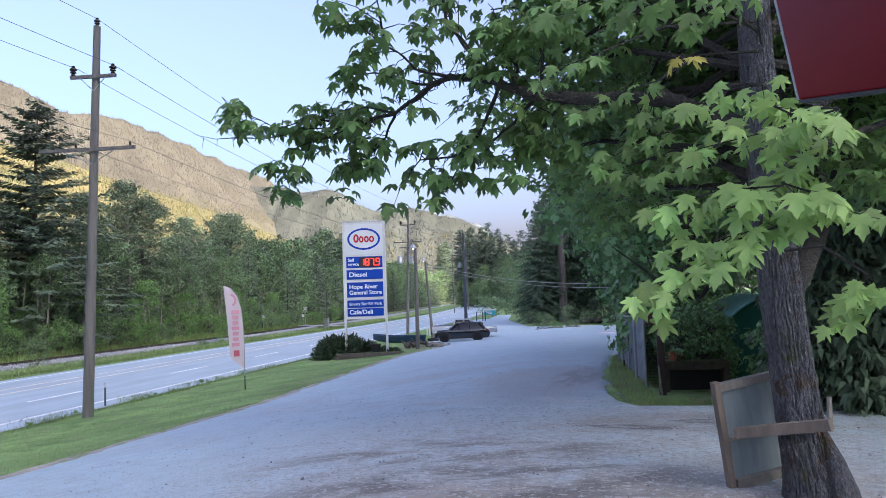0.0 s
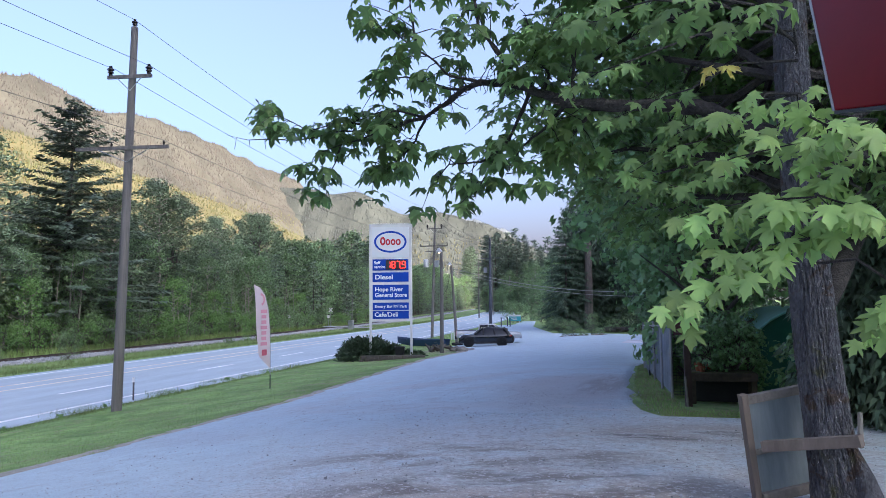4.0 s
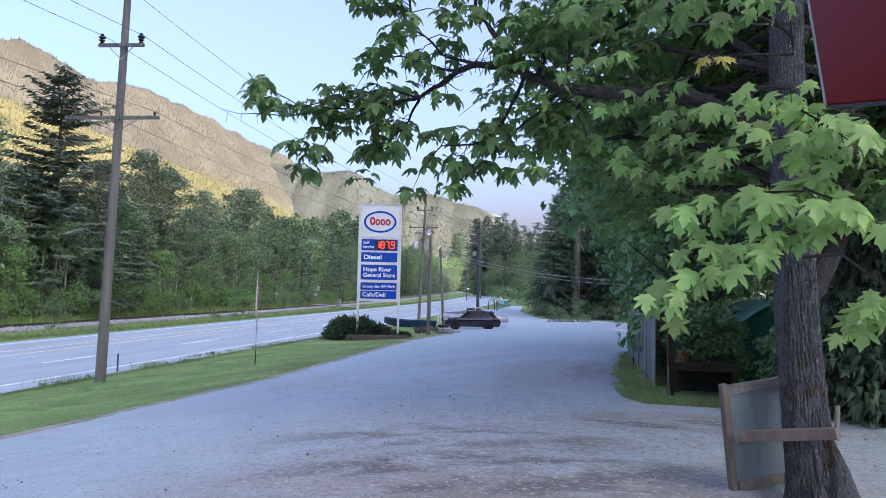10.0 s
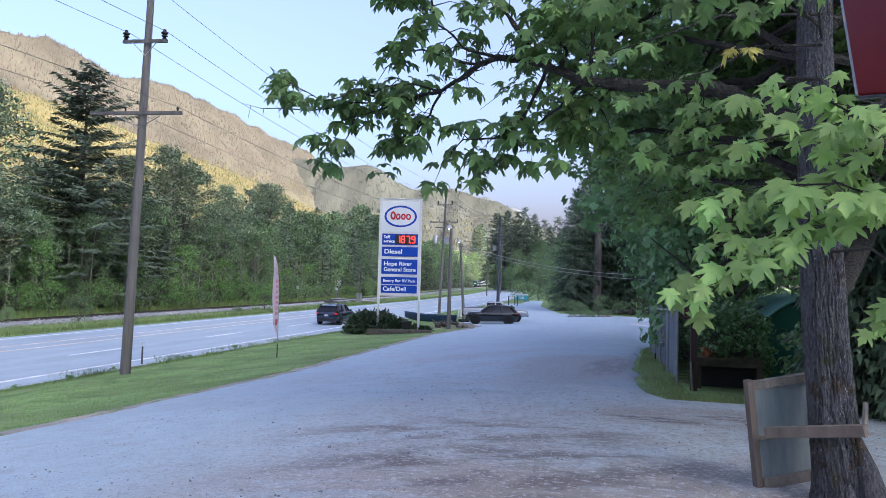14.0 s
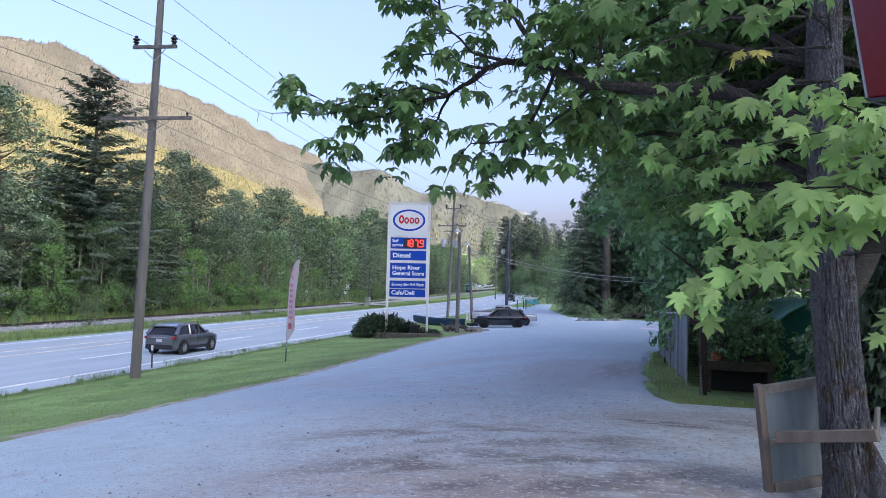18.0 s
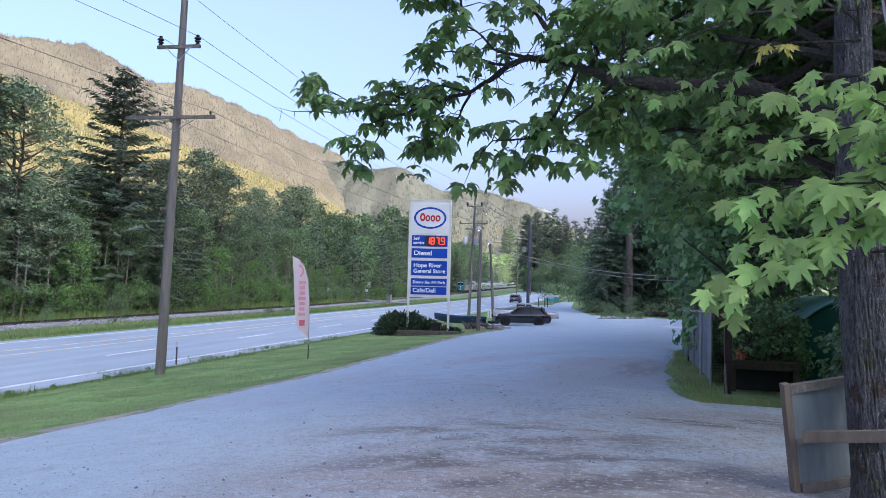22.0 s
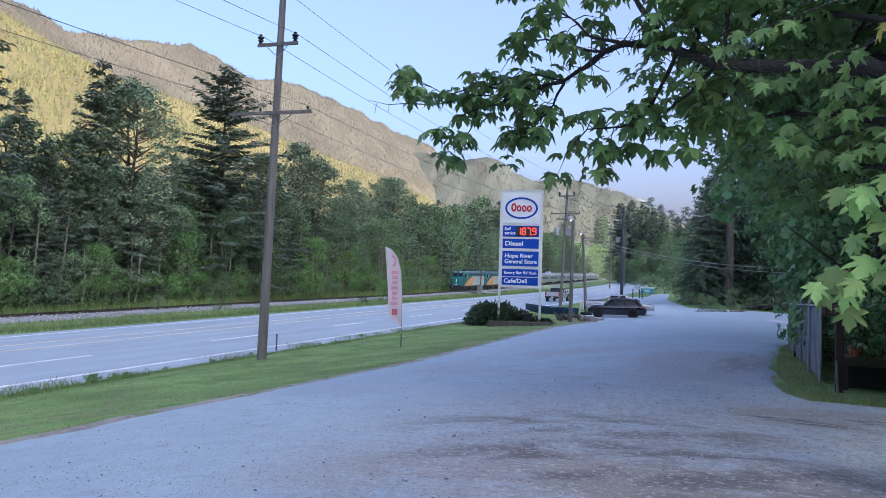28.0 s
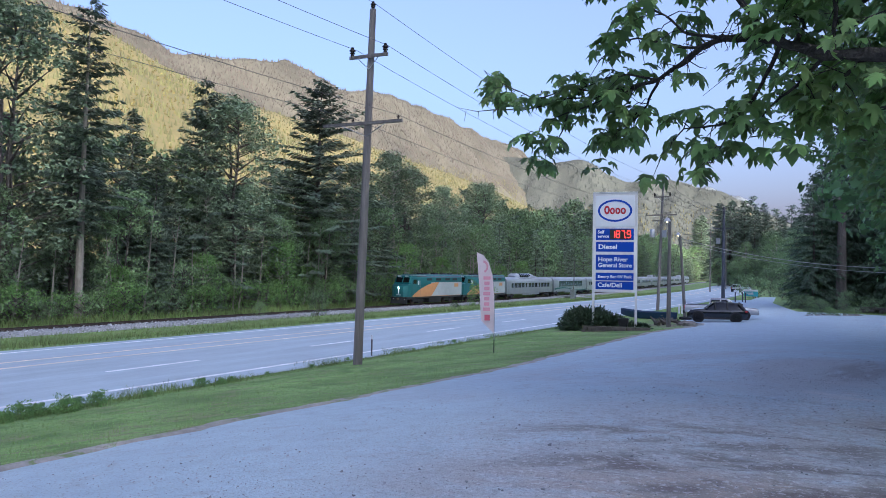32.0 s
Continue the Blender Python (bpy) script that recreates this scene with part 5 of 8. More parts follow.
for k, x, y, q in ((0, 2.1, 15.8, 0.34), (1, 2.6, 15.75, 0.42), (0, 2.9, 15.9, 0.3)):
    plant(under_bush[k], x, y, q, rnd.uniform(0, 360), 0.0, ground_z(2.35, 15.75) + 0.655)
for t in side + under_bush + [cedar]:
    for o in (*t.children, t):
        bpy.data.objects.remove(o)

# ---- notice board strapped to the maple ----
PANEL_GREY = mat("weathered_grey_panel", (0.25, 0.30, 0.315), (0.17, 0.21, 0.225), 4, 0.6, stretch=(3, 3, 0.5), big=0.2)
bx = Matrix.Translation((1.31, 6.93, 2.29)) @ pose(0, 0, 0, 5, -9, 20)
board = thing("notice_board", bx, "wood-framed notice board seen from behind, strapped to the maple", "board")
part("post", Mesh().box(0.0, 0, 0.5, 0.06, 0.075, 1.0), PLANK, board, bevel=0.006)
part("post", Mesh().box(0.62, 0, 0.5, 0.06, 0.075, 1.0), PLANK, board, bevel=0.006)
part("top_rail", Mesh().box(0.31, 0, 0.945, 0.555, 0.06, 0.075), PLANK_GREY, board, bevel=0.005)
part("bottom_rail", Mesh().box(0.31, 0, 0.06, 0.53, 0.07, 0.09), PLANK_GREY, board, bevel=0.005)
part("middle_rail", Mesh().box(0.31, 0.01, 0.47, 0.53, 0.05, 0.05), PLANK_GREY, board, bevel=0.005)
part("panel", Mesh().box(0.31, 0.012, 0.5, 0.55, 0.012, 0.88), PANEL_GREY, board, "faded grey-green backing sheet")
part("strap_board", Mesh().tube([bx.inverted() @ Vector((1.33, 6.70, 2.85)), bx.inverted() @ Vector((1.955, 6.24, 3.0))], [0.062, 0.062], 4), PLANK, board, "weathered plank across the trunk")
part("strap_end", Mesh().tube([bx.inverted() @ Vector((1.97, 6.32, 2.93)), bx.inverted() @ Vector((1.99, 6.36, 3.2))], [0.025, 0.02], 6), PLANK_GREY, board)

# ---- red sign box at the shop front ----
RED = mat("glossy_red_enamel", (0.17, 0.003, 0.010), (0.13, 0.003, 0.008), 3, 0.3, spec=0.15, big=0.08)
ang = math.degrees(math.atan2(2.65 - 3.11, 1.08 - 0.93))
red = thing("shop_sign", Matrix.Translation((0.973, 3.135, 4.855)) @ pose(0, 0, 0, 0, 0, ang) @ pose(0, 0, 0, 0, 11, 0), "glossy red enamelled sign box on a steel post", "sign")
part("panel", Mesh().plate([(0, 0), (1.5, 0), (1.5, 0.9), (-0.40, 0.9)], 0.05, Matrix.Translation((0, 0, 0.01))), RED, red, bevel=0.008)
part("edge_trim", Mesh().plate([(-0.012, 0), (0.003, 0), (-0.397, 0.9), (-0.412, 0.9)], 0.062, Matrix.Translation((0, 0.004, 0.01))), STEEL, red, "thin metal edge trim", bevel=0.003)
part("seam", Mesh().box(0.75, 0, 0.003, 1.49, 0.056, 0.012), DARK, red)
inv = red.matrix_basis.inverted()
part("post", Mesh().tube([inv @ Vector((1.5, 1.7, 1.9)), inv @ Vector((1.5, 1.7, 5.9))], [0.05, 0.05], 10), STEEL, red)

# ---- fence, shelter and planter ----
SLAT = mat("blue_grey_fence_slats", (0.24, 0.28, 0.33), (0.17, 0.20, 0.24), 4, 0.6, random_by="object", spread=0.2)
fence = thing("slatted_fence", pose(1.48, 16.5, ground_z(1.48, 16.5)), "chain-link fence with blue-grey privacy slats", "fence")
slat = Mesh().box(0, 0, 0.76, 0.012, 0.085, 1.46).data("slat")
fz = lambda y: ground_z(1.45, y + 16.5) - ground_z(1.48, 16.5)
for i in range(108):
    y = 0.06 + i * 0.098
    part("slat", slat, SLAT, fence, at=pose(0.003 * math.sin(i * 2.1), y, fz(y) + 0.05))
for y in (0, 2.7, 5.4, 8.0, 10.7):
    part("fence_post", Mesh().tube([(-0.03, y, fz(y) - 0.1), (-0.03, y, fz(y) + 1.66)], [0.035, 0.035], 10).lathe([(0.045, 0), (0.045, 0.03), (0.01, 0.06)], 10, Matrix.Translation((-0.03, y, fz(y) + 1.66))), STEEL, fence)
part("top_rail", Mesh().tube([(-0.02, 0, fz(0) + 1.58), (-0.02, 10.7, fz(10.7) + 1.58)], [0.022, 0.022], 8), STEEL, fence)
part("gate_wheel", Mesh().lathe([(0.02, -0.02), (0.09, -0.02), (0.09, 0.02), (0.02, 0.02)], 14, Matrix.Translation((-0.1, 6.6, fz(6.6) + 0.14)) @ pose(0, 0, 0, 0, 90, 0)), BLACK, fence)
part("notice", Mesh().box(-0.045, 6.1, fz(6.1) + 1.1, 0.01, 0.22, 0.3), WHITE, fence)
wires = Mesh()
for k in range(22):
    z = 0.1 + k * 0.068
    wires.tube([(0.0, -0.02, z), (1.25, -0.02, z + 0.01)], [0.004, 0.004], 3, cap=False)
for k in range(19):
    wires.tube([(k * 0.068, -0.02, 0.08), (k * 0.068, -0.02, 1.58)], [0.004, 0.004], 3, cap=False)
part("mesh_panel", wires, DARK, fence, kind="stuff")
gate = thing("timber_gate_post", pose(1.62, 14.95, ground_z(1.62, 14.95)), "dark weathered timber post with a cap beside the fence", "post")
part("post", Mesh().box(0, 0, 0.75, 0.13, 0.13, 1.6), mat("dark_brown_timber", (0.07, 0.045, 0.035), (0.045, 0.03, 0.025), 8, 0.85, bump=0.4, stretch=(1, 1, 0.2)), gate, bevel=0.01)
part("cap", Mesh().lathe([(0.03, 0), (0.07, 0.02), (0.055, 0.08), (0.02, 0.1)], 12, Matrix.Translation((0, 0, 1.55))), BLACK, gate)
part("brace", Mesh().tube([(-0.03, -0.1, 0.02), (-0.06, -0.08, 0.6)], [0.025, 0.02], 6), PLANK_GREY, gate)
tiny = thing("hanging_sign", pose(1.66, 15.9, ground_z(1.66, 15.9) + 1.38), "small dark red board with faded writing hung on the fence", "sign")
part("board", Mesh().box(0.1, 0.55, 0.12, 0.5, 0.02, 0.26), mat("faded_red_board", (0.12, 0.05, 0.05), None, 8, 0.8), tiny)
for k in range(3):
    part("writing_bar", Mesh().box(0.1, 0.535, 0.05 + k * 0.07, 0.38 - 0.06 * k, 0.008, 0.03), PLANK, tiny)
part("hanger", Mesh().tube([(0.1, 0.55, 0.25), (-0.12, 0.6, 0.25)], [0.008, 0.008], 4), STEEL, tiny)
TRUG = mat("rotting_timber", (0.10, 0.08, 0.055), (0.055, 0.045, 0.035), 7, 0.95, bump=0.5)
trug = thing("planter_table", pose(2.35, 15.75, ground_z(2.35, 15.75)), "raised timber planter table with soil and plants", "planter")
part("bed", Mesh().box(0, 0, 0.56, 1.3, 0.7, 0.16), TRUG, trug, bevel=0.01)
part("soil", Mesh().box(0, 0, 0.645, 1.2, 0.6, 0.02), EARTH, trug)
# black sheet stands in for the dark shade beneath the bed
part("back_sheet", Mesh().box(0, 0.2, 0.24, 1.1, 0.03, 0.46), BLACK, trug)
for sx in (-0.58, 0.58):
    for sy in (-0.28, 0.28):
        part("leg", Mesh().box(sx, sy, 0.23, 0.1, 0.1, 0.5), TRUG, trug, bevel=0.008)
TERRA = mat("terracotta", (0.36, 0.13, 0.06), (0.25, 0.09, 0.05), 9, 0.85)
for px_, py_, s in ((-0.42, 0.0, 1.0), (-0.22, 0.08, 0.8), (-0.38, -0.18, 0.7)):
    pot = thing("flower_pot", pose(2.35 + px_, 15.75 + py_, ground_z(2.35, 15.75) + 0.655), "small terracotta flower pot", "pot", "flower pots")
    part("pot", Mesh().lathe([(0.06 * s, 0), (0.09 * s, 0.13 * s), (0.1 * s, 0.13 * s), (0.1 * s, 0.17 * s), (0.085 * s, 0.17 * s), (0.08 * s, 0.12 * s)], 14), TERRA, pot)
tarp_dark = mat("dark_green_tarpaulin", (0.02, 0.13, 0.085), (0.015, 0.10, 0.068), 2, 0.5, bump=0.2, big=0.15)
tarp_light = mat("teal_tarpaulin", (0.22, 0.46, 0.40), (0.17, 0.38, 0.33), 2, 0.45, bump=0.2, big=0.15)
shelter = thing("arched_shelter", pose(4.85, 18.3, ground_z(4.85, 18.3)) @ pose(0, 0, 0, 0, 0, -4), "green tarpaulin shelter with an arched roof", "shelter")
arc = [(1.6, 0)] + [(1.6 * math.cos(a), 0.5 + 1.5 * math.sin(a)) for a in np.linspace(0, math.pi, 18)] + [(-1.6, 0)]
part("front_cover", Mesh().plate([(x * 0.985, z * 0.99) for x, z in arc], 0.03), tarp_dark, shelter)
part("roof_cover", Mesh().loft([[(x, y, z) for x, z in arc] for y in np.linspace(-0.05, 6, 8)], closed=False), tarp_light, shelter, smooth=True)
part("seam_line", Mesh().tube([(x * 1.0, -0.06, z) for x, z in arc], [0.025] * len(arc), 6), tarp_light, shelter)
part("hoop", Mesh().tube([(0.45, -0.03, 0.0), (0.45, -0.03, 1.95)], [0.02, 0.02], 6), tarp_light, shelter)
SIDING = mat("dark_brown_siding", (0.07, 0.055, 0.045), (0.05, 0.04, 0.03), 5, 0.8, stretch=(1, 1, 6))
cabin = thing("cabin", pose(10.2, 22, ground_z(10.2, 22)), "dark wooden cabin behind the trees", "house")
part("wall", Mesh().box(0, 0.1, 1.6, 5, 0.2, 3.2), SIDING, cabin)
part("side_wall", Mesh().box(-2.4, 2.2, 1.6, 0.2, 4.0, 3.2), SIDING, cabin)
part("roof", Mesh().loft([[(-2.9, y, 3.15), (0, y, 4.4), (2.9, y, 3.15), (2.9, y, 3.3), (0, y, 4.55), (-2.9, y, 3.3)] for y in (-0.6, 4.8)]), TRUG, cabin)
part("window_frame", Mesh().box(-1.4, -0.03, 2.0, 0.9, 0.06, 1.1), WHITE, cabin)
part("pane", Mesh().box(-1.4, -0.065, 2.0, 0.72, 0.02, 0.92), mat("window_glass", (0.25, 0.3, 0.33), None, 3, 0.1, spec=0.8), cabin)
# ---- poles and cables ----
PORCELAIN = mat("dark_porcelain", (0.03, 0.022, 0.02), None, 5, 0.25)
INS = [(0.02, 0), (0.07, 0.02), (0.07, 0.05), (0.035, 0.07), (0.10, 0.10), (0.10, 0.13), (0.05, 0.16), (0.12, 0.2), (0.11, 0.24), (0.05, 0.27), (0.06, 0.33), (0.02, 0.35)]


def pole(x, y, h, r, lean, arms, label, top_pin=True, wood=None, z=None):
    """A pole with cross-arms: each arm (height, left, right, heading, insulators at)."""
    t = thing("utility_pole", pose(x, y, ground_z(x, y) if z is None else z), label, "pole", "utility poles")
    part("shaft", Mesh().tube([(lean * q, 0, h * q) for q in (-0.02, 0.0, 0.25, 0.5, 0.75, 1.0)], [r, r, r * 0.92, r * 0.84, r * 0.76, r * 0.66], 14), wood or POLE_WOOD, t, smooth=True)
    for zz, lo, hi, head, pins, scale in arms:
        m = Matrix.Translation((lean * zz / h, -r * 0.6, zz)) @ pose(0, 0, 0, 0, 0, head)
        part("cross_arm", Mesh().box((lo + hi) / 2, -0.06, 0, hi - lo, 0.1, 0.13, m), wood or POLE_WOOD, t)
        for s in (-1, 1):
            end = lo * 0.55 if s < 0 else hi * 0.55
            part("brace", Mesh().tube([m @ Vector((end, -0.1, -0.06)), m @ Vector((0, -0.03, -0.55))], [0.018, 0.018], 5), STEEL, t)
        for q in pins:
            part("insulator", Mesh().lathe([(a * scale, b * scale) for a, b in INS], 14, m @ Matrix.Translation((q, -0.06, 0.065))), PORCELAIN, t, smooth=True)
    if top_pin:
        part("insulator", Mesh().lathe([(a * 1.0, b) for a, b in INS], 14, Matrix.Translation((lean, 0, h))), PORCELAIN, t, smooth=True)
    return t


PH = 15.1
pole(-18.35, 24.6, PH, 0.20, 0.45, ((13.05, -0.92, 0.92, 6, (-0.8, 0.8), 1.15), (10.2, -2.1, 1.75, 6, (1.55, -0.62), 0.5)), "tall weathered timber utility pole with two cross-arms on the verge")
pole2 = pole(-19.7, 82.9, 14.6, 0.18, 0.54, ((12.9, -0.96, 0.96, 0, (-0.85, 0.85), 1.3), (10.85, -1.75, 1.72, 0, (-1.65, -0.6, 0.6, 1.6), 0.6), (10.2, -1.05, 0.75, 0, (), 0.5)), "leaning timber utility pole with cross-arms and a transformer")
part("transformer", Mesh().lathe([(0.02, 0), (0.3, 0.02), (0.3, 0.85), (0.22, 0.95), (0.02, 0.97)], 16, Matrix.Translation((-0.55, -0.4, 8.3))), STEEL, pole2, "grey transformer can", smooth=True)
part("transformer", Mesh().box(0.75, -0.3, 8.7, 0.5, 0.4, 0.8), STEEL, pole2, bevel=0.03)
SLATE = mat("slate_grey_pole", (0.075, 0.085, 0.11), (0.055, 0.06, 0.08), 4, 0.6)
pole3 = pole(-19.3, 126, 15.5, 0.30, 0.1, ((11.9, -1.6, 1.8, 0, (-1.5, 1.7), 0.6),), "dark slate-grey pole at the lot's exit", False, SLATE)
part("lamp_box", Mesh().box(-0.75, -0.2, 9.8, 0.6, 0.5, 0.9), STEEL, pole3, bevel=0.04)
pole(-53.0, 148, 8.2, 0.12, 0.15, (), "thin pole beside the level crossing", False)
for x, y, h in ((-31.5, 186, 15), (-60, 230, 14), (-33.8, 226, 17)):
    pole(x + (0 if x > -40 else bend(y)), y, h, 0.17, 0.0, ((h - 1.2, -1.2, 1.2, 0, (), 0.5),), "distant timber utility pole") if x > -58 else None


def street_lamp(x, y, h, lean, label):
    t = thing("street_lamp", pose(x, y, ground_z(x, y)), label, "street lamp", "street lamps")
    part("shaft", Mesh().tube([(0, 0, -0.2), (lean * 0.5, 0, h * 0.5), (lean, 0, h)], [0.16, 0.135, 0.11], 12), POLE_WOOD, t, smooth=True)
    part("arm", Mesh().tube([(lean, 0, h - 0.25), (lean, -0.35, h + 0.1), (lean, -0.75, h + 0.12)], [0.025, 0.025, 0.02], 6), STEEL, t)
    lamp = part("lamp_head", Mesh().lathe([(0.05, 0.25), (0.12, 0.2), (0.26, 0.0), (0.24, -0.03), (0.05, -0.03)], 14, Matrix.Translation((lean, -0.8, h + 0.02))), STEEL, t)
    part("bulb", Mesh().lathe([(0.02, 0), (0.06, -0.02), (0.06, -0.08), (0.02, -0.11)], 12, Matrix.Translation((lean, -0.8, h + 0.0))), glow("lamp_glow", (1.0, 0.72, 0.42), 0.8), lamp, "lit warm bulb")
    return t


street_lamp(-11.75, 52.6, 7.5, 0.05, "timber lamp post with a lit lamp beside the boat")
lamp2 = street_lamp(-14.2, 70.5, 7.7, -0.5, "leaning timber lamp post with a lit lamp at the verge")
part("drop_cable", Mesh().tube([(-0.5, 0, 7.5), (-0.9, 0, 5.5), (-1.6, 0, 4.3), (-1.4, 0, 4.6)], [0.02] * 4, 5, cap=False), BLACK, lamp2)
SERVICE = mat("grey_service_cable", (0.42, 0.42, 0.43), None, 4, 0.5)
CABLE = mat("power_cable", (0.07, 0.07, 0.075), None, 4, 0.6)


def cable(a, b, sag, r=0.010, label="thin dark overhead power cable"):
    a, b = Vector(a), Vector(b)
    pts = [a.lerp(b, q) - Vector((0, 0, sag * 4 * q * (1 - q))) for q in np.linspace(0, 1, 22)]
    tagged(part("power_cable", Mesh().tube(pts, [r] * len(pts), 4, cap=False), SERVICE if "service" in label else CABLE), label, "cable", "overhead cables")


pz, p2 = ground_z(-18.35, 24.6), ground_z(-19.7, 82.9)
for dx, zz, ex, ez in ((0.0, PH + 0.33, 0.0, 14.9), (0.8, 13.45, 0.85, 13.3), (-0.8, 13.45, -0.85, 13.3)):
    top = Vector((-18.35 + 0.42 + dx, 24.6, pz + zz))
    cable(top, (-19.7 + 0.5 + ex, 82.9, p2 + ez), 0.9)
    cable(top, (-18.3 + dx, -32, 15.2 + (0.9 if dx == 0 else -0.9)), 0.9)
    cable((-19.7 + 0.5 + ex, 82.9, p2 + ez), (-19.3 + ex * 0.6, 126, 15.0), 0.9, 0.02)
for dx, zz, e in ((1.55, 10.45, 1.6), (-0.62, 10.45, -1.6)):
    top = Vector((-18.35 + 0.3 + dx, 24.5, pz + zz))
    cable(top, (-19.7 + 0.4 + e, 82.9, p2 + 11.0), 0.8, 0.011)
    cable(top, (-18.5 + dx, -32, 11.5), 0.8, 0.011)
cable((-14.75, 70.5, 7.6), (12, 69, 5.6), 1.5, 0.035, "thick service cable slung across the lot")
cable((-14.75, 70.5, 7.3), (12, 70, 5.0), 1.4, 0.025, "thick service cable slung across the lot")
cable((-19.3, 126, 13.9), (-14.7, 70.5, 8.0), 1.0, 0.022)

# ---- fuel station sign ----
BLUE = mat("sign_blue", (0.008, 0.06, 0.40), (0.007, 0.05, 0.35), 1.2, 0.6, big=0.06, spec=0.25)
SIGN_WHITE = mat("sign_white", (0.72, 0.74, 0.76), (0.66, 0.68, 0.71), 1.0, 0.4, big=0.05)
SIGN_FRAME = mat("sign_frame_paint", (0.70, 0.70, 0.69), (0.6, 0.6, 0.6), 4, 0.5, big=0.1)
LETTER = mat("sign_letters", (0.85, 0.87, 0.9), (0.8, 0.82, 0.85), 3, 0.5, big=0.03)
SIGN_RED = mat("sign_red", (0.55, 0.02, 0.04), None, 3, 0.4, big=0.05)
LED = glow("red_led", (1.0, 0.03, 0.02), 0.9)
left_foot, right_foot = Vector((-15.76, 47.9)), Vector((-12.98, 48.45))
mid, wide = (left_foot + right_foot) / 2, (right_foot - left_foot).length
sz = ground_z(mid.x, mid.y)
sign = thing("fuel_price_sign", Matrix.Translation((mid.x, mid.y, sz)) @ pose(0, 0, 0, 0, 0, math.degrees(math.atan2(right_foot.y - left_foot.y, right_foot.x - left_foot.x))), "tall white and blue fuel station price sign on two posts", "sign")
ST = 9.60 - sz
for s in (-1, 1):
    part("post", Mesh().box(s * wide / 2, 0, ST / 2 - 0.05, 0.15, 0.22, ST + 0.1), SIGN_FRAME, sign, bevel=0.015)
part("cabinet", Mesh().box(0, 0.02, ST - 3.33, wide - 0.15, 0.2, 6.66), SIGN_FRAME, sign)
part("top_trim", Mesh().box(0, 0, ST + 0.04, wide + 0.15, 0.26, 0.08), SIGN_FRAME, sign, bevel=0.01)
part("bottom_trim", Mesh().box(0, 0, ST - 6.7, wide - 0.12, 0.26, 0.1), SIGN_FRAME, sign, bevel=0.01)


def face(z0, z1, material, name="sign_panel", w=wide - 0.32):
    return part(name, Mesh().box(0, -0.1, ST - (z0 + z1) / 2, w, 0.05, z1 - z0), material, sign, bevel=0.012)


head = face(0.16, 2.28, SIGN_WHITE, "logo_panel", wide - 0.24)


ring = Mesh()
for k in range(48):
    t0, t1 = 2 * math.pi * k / 48, 2 * math.pi * (k + 1) / 48
    q = [(1.14 * math.cos(t0), 0.76 * math.sin(t0)), (1.14 * math.cos(t1), 0.76 * math.sin(t1)), (1.0 * math.cos(t1), 0.63 * math.sin(t1)), (1.0 * math.cos(t0), 0.63 * math.sin(t0))]
    ring.plate(q, 0.02, Matrix.Translation((0, -0.137, ST - 1.2)))
part("logo_ring", ring, BLUE, head, "blue oval ring")
for x, w, h, up in ((-0.53, 0.19, 0.30, 0.05), (-0.17, 0.165, 0.225, -0.02), (0.19, 0.165, 0.225, -0.02), (0.55, 0.18, 0.225, -0.02)):
    blob = Mesh()
    for k in range(28):
        t0, t1 = 2 * math.pi * k / 28, 2 * math.pi * (k + 1) / 28
        blob.plate([(x + w * math.cos(t0), up + h * math.sin(t0)), (x + w * math.cos(t1), up + h * math.sin(t1)), (x + w * 0.42 * math.cos(t1), up + h * 0.5 * math.sin(t1)), (x + w * 0.42 * math.cos(t0), up + h * 0.5 * math.sin(t0))], 0.02, Matrix.Translation((0, -0.137, ST - 1.2)))
    part("logo_shape", blob, SIGN_RED, head, "red rounded shape in the oval")
front = lambda x, z: Matrix.Translation((x, -0.132, ST - z)) @ pose(0, 0, 0, 90, 0, 0)
price = face(2.42, 3.20, BLUE, "price_panel")
words("Self", 0.30, LETTER, price, front(-1.14, 2.66))
words("service", 0.30, LETTER, price, front(-1.14, 2.95), squeeze=0.9)
part("display", Mesh().box(0.38, -0.135, ST - 2.81, 1.42, 0.03, 0.66), BLACK, price)
SEG = {"1": "bc", "8": "abcdefg", "7": "abc", "9": "abcdfg"}
for i, d in enumerate("1879"):
    x0 = (-0.24, 0.10, 0.44, 0.82)[i]
    for s in SEG[d]:
        cx, cz, vert = {"a": (0.11, 0.23, 0), "g": (0.11, 0, 0), "d": (0.11, -0.23, 0), "f": (0, 0.115, 1), "b": (0.22, 0.115, 1), "e": (0, -0.115, 1), "c": (0.22, -0.115, 1)}[s]
        w, h = (0.045, 0.2) if vert else (0.19, 0.045)
        part("digit_segment", Mesh().box(x0 + cx, -0.156, ST - 2.81 + cz, w, 0.016, h), LED, price)
part("decimal_point", Mesh().box(0.74, -0.156, ST - 2.81 - 0.24, 0.06, 0.016, 0.06), LED, price)
p = face(3.34, 4.0, BLUE)
words("Diesel", 0.44, LETTER, p, front(-1.1, 3.68), squeeze=1.15)
p = face(4.2, 5.24, BLUE)
words("Hope River", 0.40, LETTER, p, front(-1.1, 4.53), squeeze=1.05)
words("General Store", 0.40, LETTER, p, front(-1.1, 4.93), squeeze=0.98)
p = face(5.44, 5.96, BLUE)
words("Emory Bar RV Park", 0.27, LETTER, p, front(-1.12, 5.71), squeeze=1.06)
p = face(6.02, 6.56, BLUE)
words("Cafe/Deli", 0.42, LETTER, p, front(-1.12, 6.28), squeeze=1.02)

